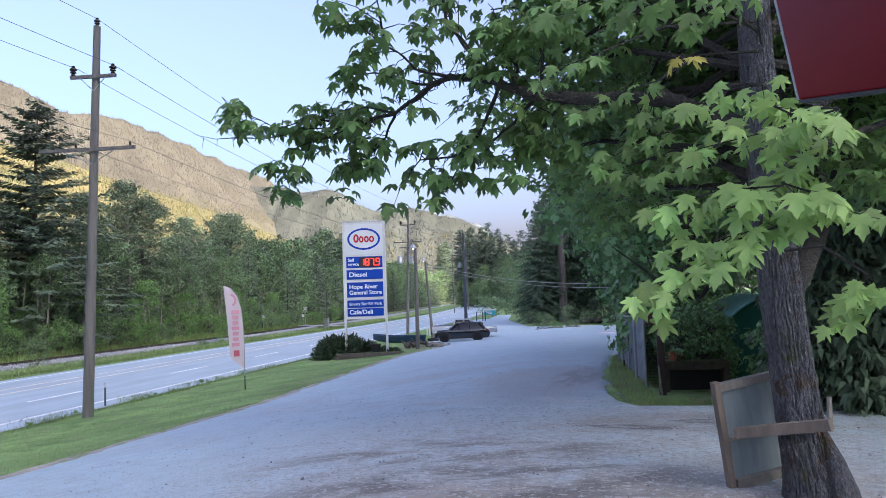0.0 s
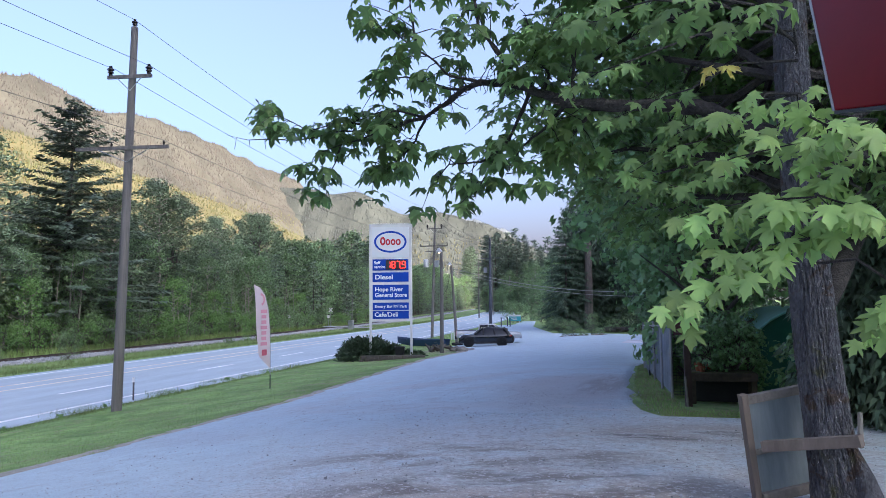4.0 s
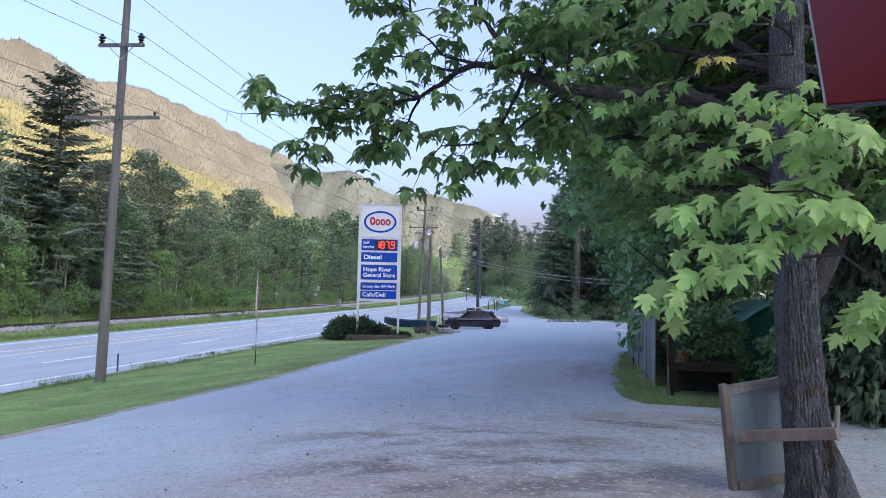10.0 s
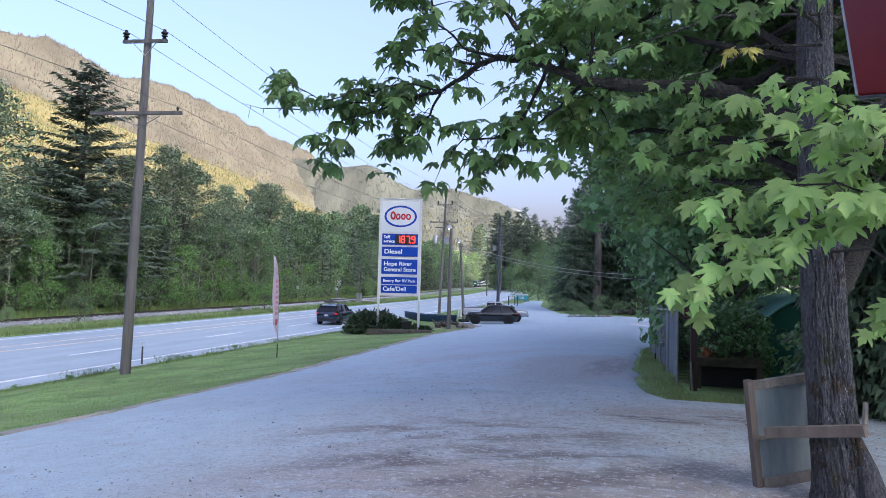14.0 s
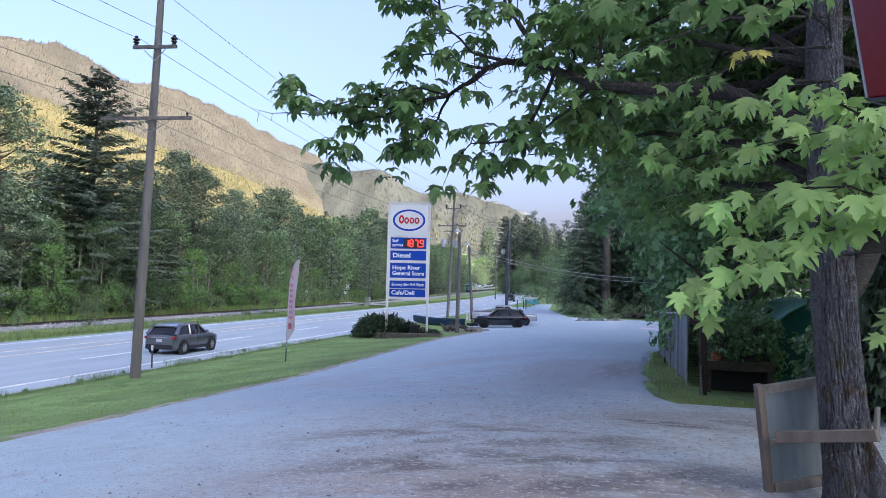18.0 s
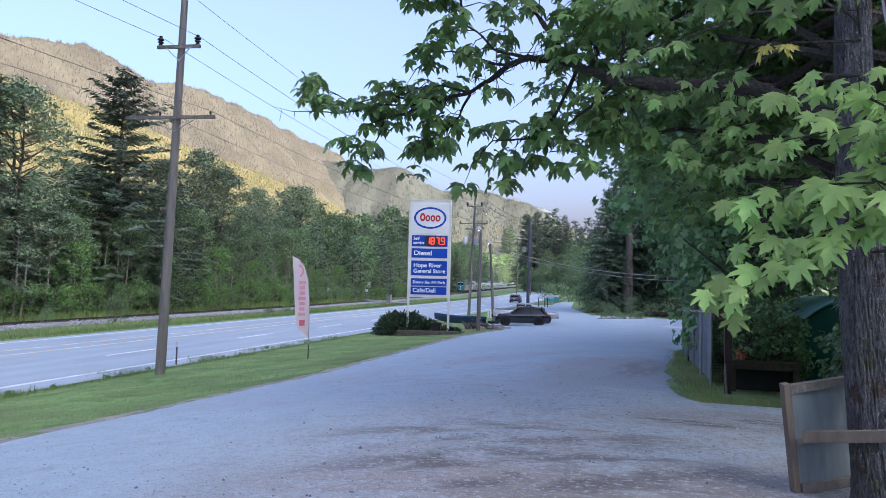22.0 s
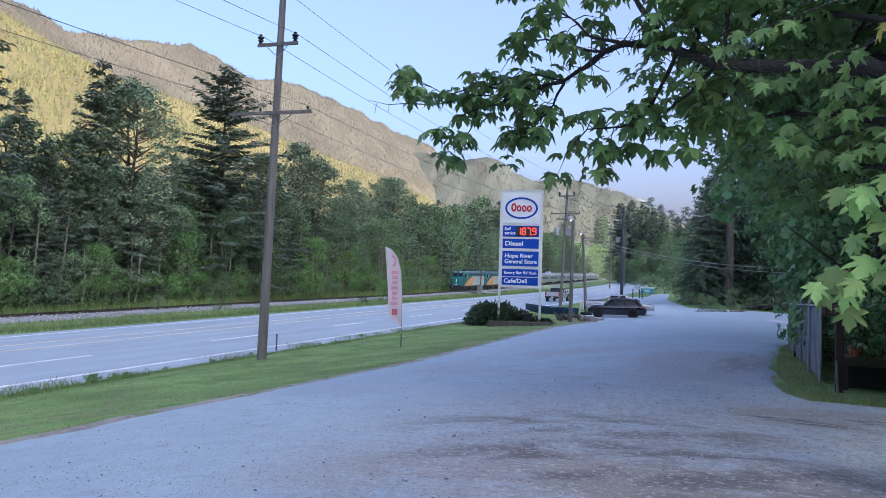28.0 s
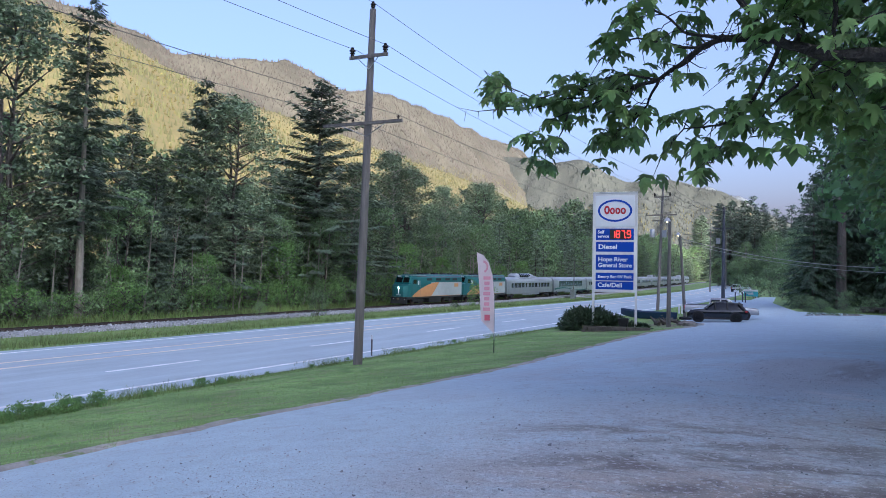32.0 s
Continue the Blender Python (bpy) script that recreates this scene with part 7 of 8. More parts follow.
    part("rear_window", Mesh().loft([[(-W * 0.8, rear - 0.01, belt + 0.05), (W * 0.8, rear - 0.01, belt + 0.05)], [(-W * 0.66, rear + slope_back - 0.1, top - 0.12), (W * 0.66, rear + slope_back - 0.1, top - 0.12)]], closed=False), GLASS, t)
    part("rear_bumper", Mesh().box(0, -L + 0.06, 0.42, W * 1.7, 0.2, 0.26), TRIM, t, bevel=0.05)
    part("front_bumper", Mesh().box(0, L - 0.12, 0.4, W * 1.55, 0.26, 0.24), TRIM, t, bevel=0.06)
    part("grille", Mesh().box(0, L - 0.02, nose - 0.28, W * 0.9, 0.05, 0.16), BLACK, t, bevel=0.02)
    part("number_plate", Mesh().box(0, -L - 0.0, belt - 0.28, 0.34, 0.02, 0.16), PLATE, t)
    if chrome:
        part("tail_strip", Mesh().box(0, -L + 0.0, belt - 0.13, W * 0.95, 0.03, 0.05), STEEL, t)
    if rack:
        for s in (-1, 1):
            part("roof_rail", Mesh().tube([(s * W * 0.68, -1.5, top + 0.02), (s * W * 0.68, -1.3, top + 0.1), (s * W * 0.68, 0.5, top + 0.1), (s * W * 0.68, 0.7, top + 0.0)], [0.02] * 4, 6), BLACK, t)
        tray = Mesh()
        for k in range(7):
            tray.box(0, -1.3 + 0.3 * k, top + 0.17, 1.25, 0.06, 0.03)
        for s in (-0.62, 0.62):
            tray.box(s, -0.4, top + 0.2, 0.04, 1.95, 0.07)
        part("roof_rack", tray, BLACK, t, "flat black roof rack")
    return t


suv_a = suv("black_suv", "black sport utility car with a roof rack driving up the highway", paint("black_blue_paint", (0.022, 0.034, 0.06), 0.4, 0.2), 4.5, 1.92, 1.74, 2.76, 0.39, rack=True, tail_lit=True, nose=1.08, slope_back=0.5, pillars=BLACK)
suv_b = suv("grey_suv", "dark grey sport utility car driving up the highway", paint("grey_metallic_paint", (0.15, 0.158, 0.175), 0.6), 4.3, 1.84, 1.63, 2.62, 0.36, RIM_LIGHT, chrome=True, nose=0.98, slope_back=0.5)
suv_c = suv("parked_black_suv", "black sport utility car parked at the lot's edge", paint("black_paint", (0.007, 0.010, 0.018), 0.1, 0.14), 4.5, 1.86, 1.62, 2.8, 0.39, RIM_DARK, chrome=False, nose=1.0, slope_back=0.42, pillars=BLACK)
park_f, park_r = Vector((-11.45, 61.9)), Vector((-8.25, 60.3))
d = Vector((-0.985, -0.17))
c = (park_f + park_r) / 2
suv_c.matrix_basis = pose(c.x, c.y, ground_z(c.x, c.y) + 0.07, 0, 0, math.degrees(math.atan2(-d.x, d.y)))


def pickup(name, label, body, length=5.9, width=2.0, height=1.95, base=3.75, r=0.42, rim=RIM_LIGHT):
    t = thing(name, pose(0, 0, 0), label, "pickup truck")
    L, W, H = length / 2, width / 2, height
    belt, bedz = H * 0.62, H * 0.66
    sec = lambda y, zb, zt, hw: [(-hw * 0.9, y, zb), (-hw, y, zb + 0.12), (-hw, y, zt - 0.1), (-hw * 0.94, y, zt), (0, y, zt + 0.03), (hw * 0.94, y, zt), (hw, y, zt - 0.1), (hw, y, zb + 0.12), (hw * 0.9, y, zb)]
    y_cab, y_hood = -0.95, 1.25
    part("cargo_bed", Mesh().loft([sec(-L + 0.08, 0.55, bedz, W), sec(y_cab - 0.05, 0.55, bedz, W)]), body, t, smooth=True)
    part("bed_floor", Mesh().box(0, (-L + y_cab) / 2, bedz + 0.03, W * 1.7, y_cab + L - 0.3, 0.02), BLACK, t)
    part("body", Mesh().loft([sec(y_cab, 0.5, belt, W), sec(y_hood - 0.1, 0.5, belt, W), sec(y_hood + 0.1, 0.5, belt - 0.03, W), sec(L - 0.25, 0.5, belt - 0.1, W * 0.97), sec(L, 0.55, belt - 0.25, W * 0.9)]), body, t, smooth=True)
    cs = lambda y, z1, hw1: [(-W * 0.95, y, belt - 0.02), (-hw1, y, z1 - 0.06), (-hw1 * 0.9, y, z1), (hw1 * 0.9, y, z1), (hw1, y, z1 - 0.06), (W * 0.95, y, belt - 0.02)]
    part("cabin_glass", Mesh().loft([cs(y_cab + 0.05, belt + 0.1, W * 0.92), cs(y_cab + 0.22, H - 0.05, W * 0.8), cs(y_hood - 0.75, H - 0.04, W * 0.8), cs(y_hood, belt + 0.05, W * 0.92)]), GLASS, t, smooth=True)
    part("roof", Mesh().loft([[(-W * 0.8, y, z - 0.1), (-W * 0.74, y, z), (0, y, z + 0.03), (W * 0.74, y, z), (W * 0.8, y, z - 0.1)] for y, z in ((y_cab + 0.16, H - 0.06), (y_cab + 0.3, H - 0.02), (y_hood - 0.8, H - 0.02), (y_hood - 0.68, H - 0.07))]), body, t, smooth=True)
    for s in (-1, 1):
        for y0, y1 in ((y_cab + 0.05, y_cab + 0.2), (0.0, 0.03), (y_hood - 0.03, y_hood - 0.72)):
            part("pillar", Mesh().tube([(s * W * 0.93, y0, belt), (s * W * 0.8, y1, H - 0.08)], [0.06, 0.05], 6), body, t)
        part("mirror", Mesh().box(s * (W + 0.14), y_hood - 0.35, belt + 0.15, 0.2, 0.12, 0.26), TRIM, t, bevel=0.03)
        for y in (-base / 2, base / 2):
            part("wheel_arch", Mesh().lathe([(r * 1.02, -0.05), (r * 1.18, -0.05), (r * 1.18, 0.02), (r * 1.02, 0.02)], 22, Matrix.Translation((s * W * 0.995, y, r + 0.03)) @ pose(0, 0, 0, 0, 90 * s, 0)), TRIM, t)
            part("arch_well", Mesh().lathe([(0.02, -0.02), (r * 1.12, -0.02), (r * 1.12, 0.01), (0.02, 0.01)], 22, Matrix.Translation((s * W * 0.995, y, r + 0.03)) @ pose(0, 0, 0, 0, 90 * s, 0)), BLACK, t)
            wheel(s * (W - 0.08), y, r, rim, t, 0.28)
        part("tail_lamp", Mesh().box(s * W * 0.9, -L + 0.08, bedz - 0.25, 0.18, 0.1, 0.4), TAIL, t, "red tail lamp", bevel=0.02)
        part("headlamp", Mesh().box(s * W * 0.72, L - 0.06, belt - 0.28, 0.4, 0.14, 0.2), HEAD, t, bevel=0.03)
    part("tailgate", Mesh().box(0, -L + 0.06, bedz - 0.28, W * 1.62, 0.08, 0.5), body, t, bevel=0.02)
    part("rear_bumper", Mesh().box(0, -L + 0.02, 0.62, W * 1.9, 0.2, 0.28), TRIM, t, bevel=0.03)
    part("front_bumper", Mesh().box(0, L - 0.02, 0.62, W * 1.8, 0.2, 0.26), STEEL, t, bevel=0.03)
    part("grille", Mesh().box(0, L + 0.0, belt - 0.32, W * 1.0, 0.05, 0.26), TRIM, t, bevel=0.02)
    part("number_plate", Mesh().box(0, -L - 0.09, 0.64, 0.32, 0.02, 0.15), PLATE, t)
    return t


truck_a = pickup("white_pickup", "white pickup truck driving up the highway", paint("white_truck_paint", (0.52, 0.53, 0.55), 0.2, 0.3))
truck_b = pickup("parked_silver_pickup", "silver pickup truck parked behind the black car", paint("silver_truck_paint", (0.52, 0.52, 0.54), 0.3), height=1.8)
truck_b.matrix_basis = pose(-10.25, 65.6, ground_z(-10.25, 65.6) + 0.07, 0, 0, -84)
for k in range(3):
    ty_ = thing("spare_tyre", pose(-13.3 + 0.25 * k, 65.4 - 0.5 * k, ground_z(-13.3, 65) + 0.02), "old black tyre lying on the grass", "tyre", "old tyres")
    part("tyre", Mesh().lathe([(0.2, 0.0), (0.36, 0.02), (0.4, 0.12), (0.36, 0.22), (0.2, 0.24), (0.18, 0.12)], 20), TYRE, ty_, smooth=True)

# ---- the passenger train ----
TEAL_LOCO = mat("teal_locomotive_paint", (0.02, 0.15, 0.155), (0.016, 0.125, 0.13), 1.5, 0.4, big=0.12)
ORANGE = mat("ochre_locomotive_paint", (0.60, 0.30, 0.12), (0.54, 0.26, 0.10), 1.5, 0.45, big=0.1)
GREY_LOCO = mat("grey_locomotive_paint", (0.44, 0.48, 0.49), (0.38, 0.42, 0.43), 1.5, 0.45, big=0.1)
ROOF_LOCO = mat("locomotive_roof", (0.13, 0.15, 0.165), (0.08, 0.10, 0.11), 1.5, 0.6)
STAINLESS = mat("fluted_stainless", (0.52, 0.55, 0.58), (0.45, 0.48, 0.51), 1.2, 0.33, metal=0.75, big=0.1)
STAIN_DULL = mat("dull_stainless_roof", (0.48, 0.51, 0.54), (0.40, 0.43, 0.45), 1.0, 0.5, metal=0.5, big=0.15)
GREEN_GLASS = mat("green_tinted_glass", (0.05, 0.10, 0.09), (0.04, 0.08, 0.075), 1, 0.1, spec=0.8)
BEAM = glow("headlight", (1.0, 0.93, 0.78), 3.0)
RAIL_TOP = -1.0


def bogie(y, parent, wheels=2):
    b = part("bogie", Mesh().box(0, y, 0.62, 2.3, 3.3, 0.32).box(0, y, 0.42, 2.5, 0.5, 0.4), DARK, parent, "dark steel bogie frame", bevel=0.03)
    for yy in (-1.25, 1.25):
        for s in (-0.78, 0.78):
            part("wheel", Mesh().lathe([(0.05, -0.06), (0.5, -0.06), (0.5, 0.06), (0.05, 0.06)], 18, Matrix.Translation((s, y + yy, 0.5)) @ pose(0, 0, 0, 0, 90, 0)), RUST, b)


def locomotive():
    """A cowl locomotive that faces -y; its coupler face is at y = 0."""
    t = thing("locomotive", pose(0, 0, 0), "teal, ochre and grey diesel passenger locomotive", "locomotive", "train")
    W, L = 1.5, 17.1
    part("underframe", Mesh().box(0, L / 2, 1.08, 2.9, L - 0.6, 0.3), DARK, t)
    part("fuel_tank", Mesh().box(0, L / 2, 0.65, 2.6, 3.6, 0.75), DARK, t, bevel=0.08)
    part("hood", Mesh().loft([[(-W, y, 1.2), (-W, y, 4.05), (-W * 0.78, y, 4.5), (W * 0.78, y, 4.5), (W, y, 4.05), (W, y, 1.2)] for y in (3.0, L - 0.25)]), TEAL_LOCO, t)
    part("roof_deck", Mesh().loft([[(-W * 0.97, y, 4.12), (-W * 0.76, y, 4.53), (W * 0.76, y, 4.53), (W * 0.97, y, 4.12)] for y in (3.1, L - 0.3)], closed=False), ROOF_LOCO, t)
    cab = part("cab", Mesh().loft([[(-W * 0.97, 1.25, 1.2), (-W * 0.97, 1.25, 3.2), (-W * 0.8, 1.25, 3.25), (W * 0.8, 1.25, 3.25), (W * 0.97, 1.25, 3.2), (W * 0.97, 1.25, 1.2)],
                                   [(-W, 1.7, 1.2), (-W, 1.7, 3.95), (-W * 0.8, 1.7, 4.3), (W * 0.8, 1.7, 4.3), (W, 1.7, 3.95), (W, 1.7, 1.2)],
                                   [(-W, 3.05, 1.2), (-W, 3.05, 4.05), (-W * 0.78, 3.05, 4.48), (W * 0.78, 3.05, 4.48), (W, 3.05, 4.05), (W, 3.05, 1.2)]]), TEAL_LOCO, t, "teal cab")
    part("nose", Mesh().loft([[(-W * 0.55, 0.28, 1.25), (-W * 0.55, 0.32, 2.75), (W * 0.55, 0.32, 2.75), (W * 0.55, 0.28, 1.25)], [(-W * 0.9, 0.6, 1.2), (-W * 0.9, 0.7, 2.95), (W * 0.9, 0.7, 2.95), (W * 0.9, 0.6, 1.2)], [(-W * 0.97, 1.3, 1.2), (-W * 0.97, 1.3, 3.12), (W * 0.97, 1.3, 3.12), (W * 0.97, 1.3, 1.2)]]), TEAL_LOCO, t, "blunt teal nose")
    for s in (-1, 1):
        part("windscreen", Mesh().loft([[(s * 0.08, 1.245, 3.32), (s * 1.12, 1.245, 3.32)], [(s * 0.08, 1.56, 4.05), (s * 1.12, 1.56, 4.05)]], closed=False), GLASS, cab)
        part("side_window", Mesh().box(s * (W + 0.01), 2.35, 3.45, 0.03, 0.85, 0.62), GLASS, cab)
        part("cab_door", Mesh().box(s * (W + 0.012), 3.3, 2.6, 0.02, 0.6, 2.5), TEAL_LOCO, cab)
        part("grey_panel", Mesh().box(s * (W + 0.008), 11.85, 2.3, 0.02, 9.7, 2.06), GREY_LOCO, t)
        band = []
        for k in range(25):
            y = 1.55 + 7.8 * k / 24
            top_z = 1.28 + 2.05 * math.sin(k / 24 * math.pi / 2) ** 0.85
            band.append([(s * (W + 0.024), y, top_z + 0.01), (s * (W + 0.024), y, 1.26 + (top_z - 1.26) * max(0, (y - 6.8) / 2.55) ** 1.3)])
        part("ochre_sweep", Mesh().loft(band, closed=False), ORANGE, t, "ochre sweep along the side")
        part("cab_roof_panel", Mesh().box(s * W * 0.86, 3.6, 4.36, 0.5, 3.6, 0.05, Matrix.Translation((0, 0, 0))), GREY_LOCO, t)
        part("door_window", Mesh().box(s * (W + 0.026), 3.3, 3.3, 0.02, 0.4, 0.6), WHITE, cab)
        part("ochre_line", Mesh().box(s * (W + 0.022), 9.0, 1.24, 0.012, 14.5, 0.07), ORANGE, t)
        part("ochre_mark", Mesh().box(s * (W + 0.024), 14.9, 2.85, 0.012, 1.3, 0.55), ORANGE, t)
        for y in (6.5, 9.2, 12, 14.4):
            part("louvre", Mesh().box(s * (W + 0.02), y, 3.78, 0.03, 1.4, 0.36), DARK, t)
        part("handrail", Mesh().tube([(s * (W + 0.06), 3.75, 1.3), (s * (W + 0.06), 3.75, 3.6)], [0.02, 0.02], 5), STEEL, cab)
        part("number_bar", Mesh().box(s * 0.62, 1.46, 4.22, 0.55, 0.06, 0.2), WHITE, cab)
        part("ditch_light", Mesh().lathe([(0.02, 0), (0.13, 0.0), (0.13, 0.08), (0.02, 0.1)], 14, Matrix.Translation((s * 0.95, 0.42, 1.02)) @ pose(0, 0, 0, 90, 0, 0)), BEAM, t, "lit ditch light")
    for z in (2.42, 2.62):
        part("headlight", Mesh().lathe([(0.02, 0), (0.065, 0.0), (0.065, 0.06), (0.02, 0.08)], 14, Matrix.Translation((0, 0.3, z)) @ pose(0, 0, 0, 90, 0, 0)), BEAM, t, "lit headlight")
    part("front_mark", Mesh().box(0, 0.285, 1.5, 0.75, 0.02, 0.1), WHITE, t)
    part("front_badge", Mesh().box(0, 0.30, 1.95, 0.13, 0.02, 0.55), WHITE, t)
    part("pilot", Mesh().loft([[(-1.35, 0.2, 0.25), (-1.35, 0.35, 0.95), (1.35, 0.35, 0.95), (1.35, 0.2, 0.25)], [(-1.35, 0.6, 0.25), (-1.35, 0.6, 0.95), (1.35, 0.6, 0.95), (1.35, 0.6, 0.25)]]), DARK, t, "dark snow plough")
    part("coupler", Mesh().box(0, 0.1, 0.9, 0.25, 0.6, 0.25), RUST, t, bevel=0.03)
    for y in (6.2, 7.6, 13.2, 14.9):
        part("roof_fan", Mesh().lathe([(0.05, 0), (0.62, 0.0), (0.62, 0.2), (0.05, 0.22)], 18, Matrix.Translation((0, y, 4.5))), DARK, t)
    part("exhaust_stack", Mesh().box(0, 10.4, 4.62, 0.8, 0.9, 0.3), DARK, t)
    part("horn", Mesh().tube([(0.3, 2.3, 4.48), (0.3, 2.3, 4.7), (0.3, 1.8, 4.72)], [0.04, 0.05, 0.09], 7), STEEL, t)
    part("beacon", Mesh().lathe([(0.1, 0), (0.1, 0.12), (0.03, 0.2)], 10, Matrix.Translation((-0.4, 2.2, 4.48))), DARK, t)
    bogie(4.0, t), bogie(13.2, t)
    return t


def coach(style):
    L, W = 25.6, 1.5
    t = thing("passenger_coach", pose(0, 0, 0), {"dome": "stainless steel passenger coach with a glazed roof dome", "wide": "stainless steel lounge coach with large green-tinted windows", "plain": "fluted stainless steel passenger coach"}[style], "train coach", "train")
    part("body", Mesh().loft([[(-W, y, 1.0), (-W, y, 3.35), (W, y, 3.35), (W, y, 1.0)] for y in (0.5, L - 0.5)]), STAINLESS, t)
    part("roof", Mesh().loft([[(-W, y, 3.3), (-W * 0.93, y, 3.7), (-W * 0.6, y, 4.02), (0, y, 4.12), (W * 0.6, y, 4.02), (W * 0.93, y, 3.7), (W, y, 3.3)] for y in (0.45, L - 0.45)]), STAIN_DULL, t, smooth=True)
    for s in (-1, 1):
        for k in range(7):
            part("flute", Mesh().box(s * (W + 0.012), L / 2, 1.1 + k * 0.14, 0.03, L - 1.2, 0.06), STAINLESS, t)
    for s in (-1, 1):
        part("letter_board", Mesh().box(s * (W + 0.012), L / 2, 3.2, 0.02, L - 1.4, 0.2), GREY_LOCO, t)
        if style == "wide":
            for y in np.arange(5.0, 21, 1.75):
                part("window", Mesh().box(s * (W + 0.02), y, 2.65, 0.03, 1.6, 1.25), GREEN_GLASS, t)
            part("teal_sweep", Mesh().loft([[(s * (W + 0.03), y, 1.25 + 0.35 * math.sin(y * 0.22)), (s * (W + 0.03), y, 1.5 + 0.35 * math.sin(y * 0.22 + 0.3))] for y in np.linspace(1, L - 1, 14)], closed=False), TEAL_LOCO, t)
        else:
            for k, y in enumerate(np.arange(3.2, 23, 1.75)):
                part("window", Mesh().box(s * (W + 0.02), y, 2.55, 0.03, 1.3 if k % 4 else 0.8, 0.85), GLASS, t)
        part("door", Mesh().box(s * (W + 0.014), 1.25, 2.2, 0.02, 0.8, 2.1), STAIN_DULL, t)
        part("skirt", Mesh().box(s * (W - 0.05), L / 2, 0.85, 0.04, 9, 0.45), STAIN_DULL, t)
    if style == "dome":
        d = Mesh().loft([[(-1.3 * q, y, 3.9), (-1.2 * q, y, 3.9 + 0.62 * q), (-0.7 * q, y, 3.9 + 0.95 * q), (0.7 * q, y, 3.9 + 0.95 * q), (1.2 * q, y, 3.9 + 0.62 * q), (1.3 * q, y, 3.9)] for y, q in ((6.4, 0.5), (7.1, 0.97), (13.2, 1.0), (18.5, 0.35))])
        dome = part("dome", d, STAIN_DULL, t, "raised roof dome", smooth=True)
        for s in (-1, 1):
            for y in np.arange(7.3, 12.5, 0.95):
                part("dome_window", Mesh().loft([[(s * 1.26, y, 4.08), (s * 1.26, y + 0.82, 4.08)], [(s * 1.2, y, 4.52), (s * 1.2, y + 0.82, 4.52)], [(s * 0.72, y, 4.83), (s * 0.72, y + 0.82, 4.83)]], closed=False), GLASS, dome)
    for y in (0.3, L - 0.3):
        part("gangway", Mesh().box(0, y, 2.2, 1.1, 0.7, 2.3), BLACK, t)
    bogie(3.2, t), bogie(L - 3.2, t)
    return t


loco = locomotive()
coaches = {k: coach(k) for k in ("dome", "wide", "plain")}
consist = [(loco, 0.0), (copy_thing(loco, pose(0, 0, 0)), 17.1)]
at_y = 34.2
for k in ("dome", "wide", "plain", "dome", "plain", "plain", "dome", "plain", "plain", "plain", "dome", "plain"):
    ob = coaches[k]
    if any(ob is q for q, _ in consist):
        ob = copy_thing(ob, pose(0, 0, 0))
    consist.append((ob, at_y))
    at_y += 25.6
# ---- grass, weeds and gravel ----
r = np.random.RandomState(404)
BLADE_V = [(-0.06, 0, 0), (0.06, 0, 0), (0.02, 0.6, 0.08), (-0.02, 0.6, 0.08), (0.0, 1.0, 0.25)]
BLADE_T = [(0, 1, 2), (0, 2, 3), (3, 2, 4)]


def grass(name, pts, h, material, label, lean=0.35, lift=0.0):
    n = len(pts)
    z = np.array([land_z(x, y) for x, y in pts]) + lift
    P = np.column_stack([pts, z])
    A = np.tile((0, 0, 1.0), (n, 1)) + r.normal(0, lean, (n, 3)) * (1, 1, 0.2)
    v, f = scatter(BLADE_V, BLADE_T, P, A, r.normal(0, 1, (n, 3)), h * r.uniform(0.5, 1.4, n))
    return tagged(part(name, array_mesh(name, v, f), material), label, "grass", kind="stuff")


def lot_left(y):
    return lerp(y, LOT_Y, LOT_L)


# verge lawn between lot and highway
pts = []
while len(pts) < 44000:
    y = 3 + 67 * r.rand() ** 1.35
    x = lot_left(y) - (lot_left(y) + 19.8) * r.rand()
    if noise.noise((x * 0.5, y * 0.5, 1)) > -0.25 or r.rand() < 0.45:
        pts.append((x + 0.08, y))
grass("lawn_grass", pts, 0.075, BLADE, "short mown grass on the verge", 0.5)
pts = [(lerp(y, (8, 13, 20, 30), (-19.0, -19.4, -19.8, -20.05)) + r.normal(0, 0.42) + 0.3 * noise.noise((0, y * 0.7, 0)), y) for y in 2 + 70 * r.rand(17000) ** 1.3]
grass("verge_weeds", [p for p in pts if p[0] > -20.5], 0.10, WEED, "unmown weeds along the highway's edge", 0.35)
pts = []
for _ in range(26):
    cy, cx = 7 + 40 * r.rand() ** 1.5, -20.1 + r.normal(0, 0.25)
    pts += [(cx + r.normal(0, 0.3), cy + r.normal(0, 0.5)) for _ in range(160)]
grass("weed_clumps", pts, 0.2, WEED, "clumps of tall weeds at the highway's edge", 0.3)
pts = []
while len(pts) < 42000:
    y = 15 + 185 * r.rand() ** 1.5
    u = -35.2 - 19.5 * r.rand() ** 1.15
    pts.append((u + bend(y), y))
grass("tall_grass", pts, 0.32, WEED, "tall yellow-green grass between highway and railway", 0.3)
pts = [(-54.6 - 1.6 * r.rand() + bend(y), y) for y in 52 + 130 * r.rand(9000) ** 1.2]
grass("shoulder_grass", pts, 0.22, WEED, "grass growing over the ballast shoulder", 0.3)
pts = [(-62.6 + r.normal(0, 0.9) + bend(y), y) for y in 15 + 160 * r.rand(14000)]
grass("trackside_grass", pts, 0.7, WEED, "rough grass along the wood's edge", 0.3)
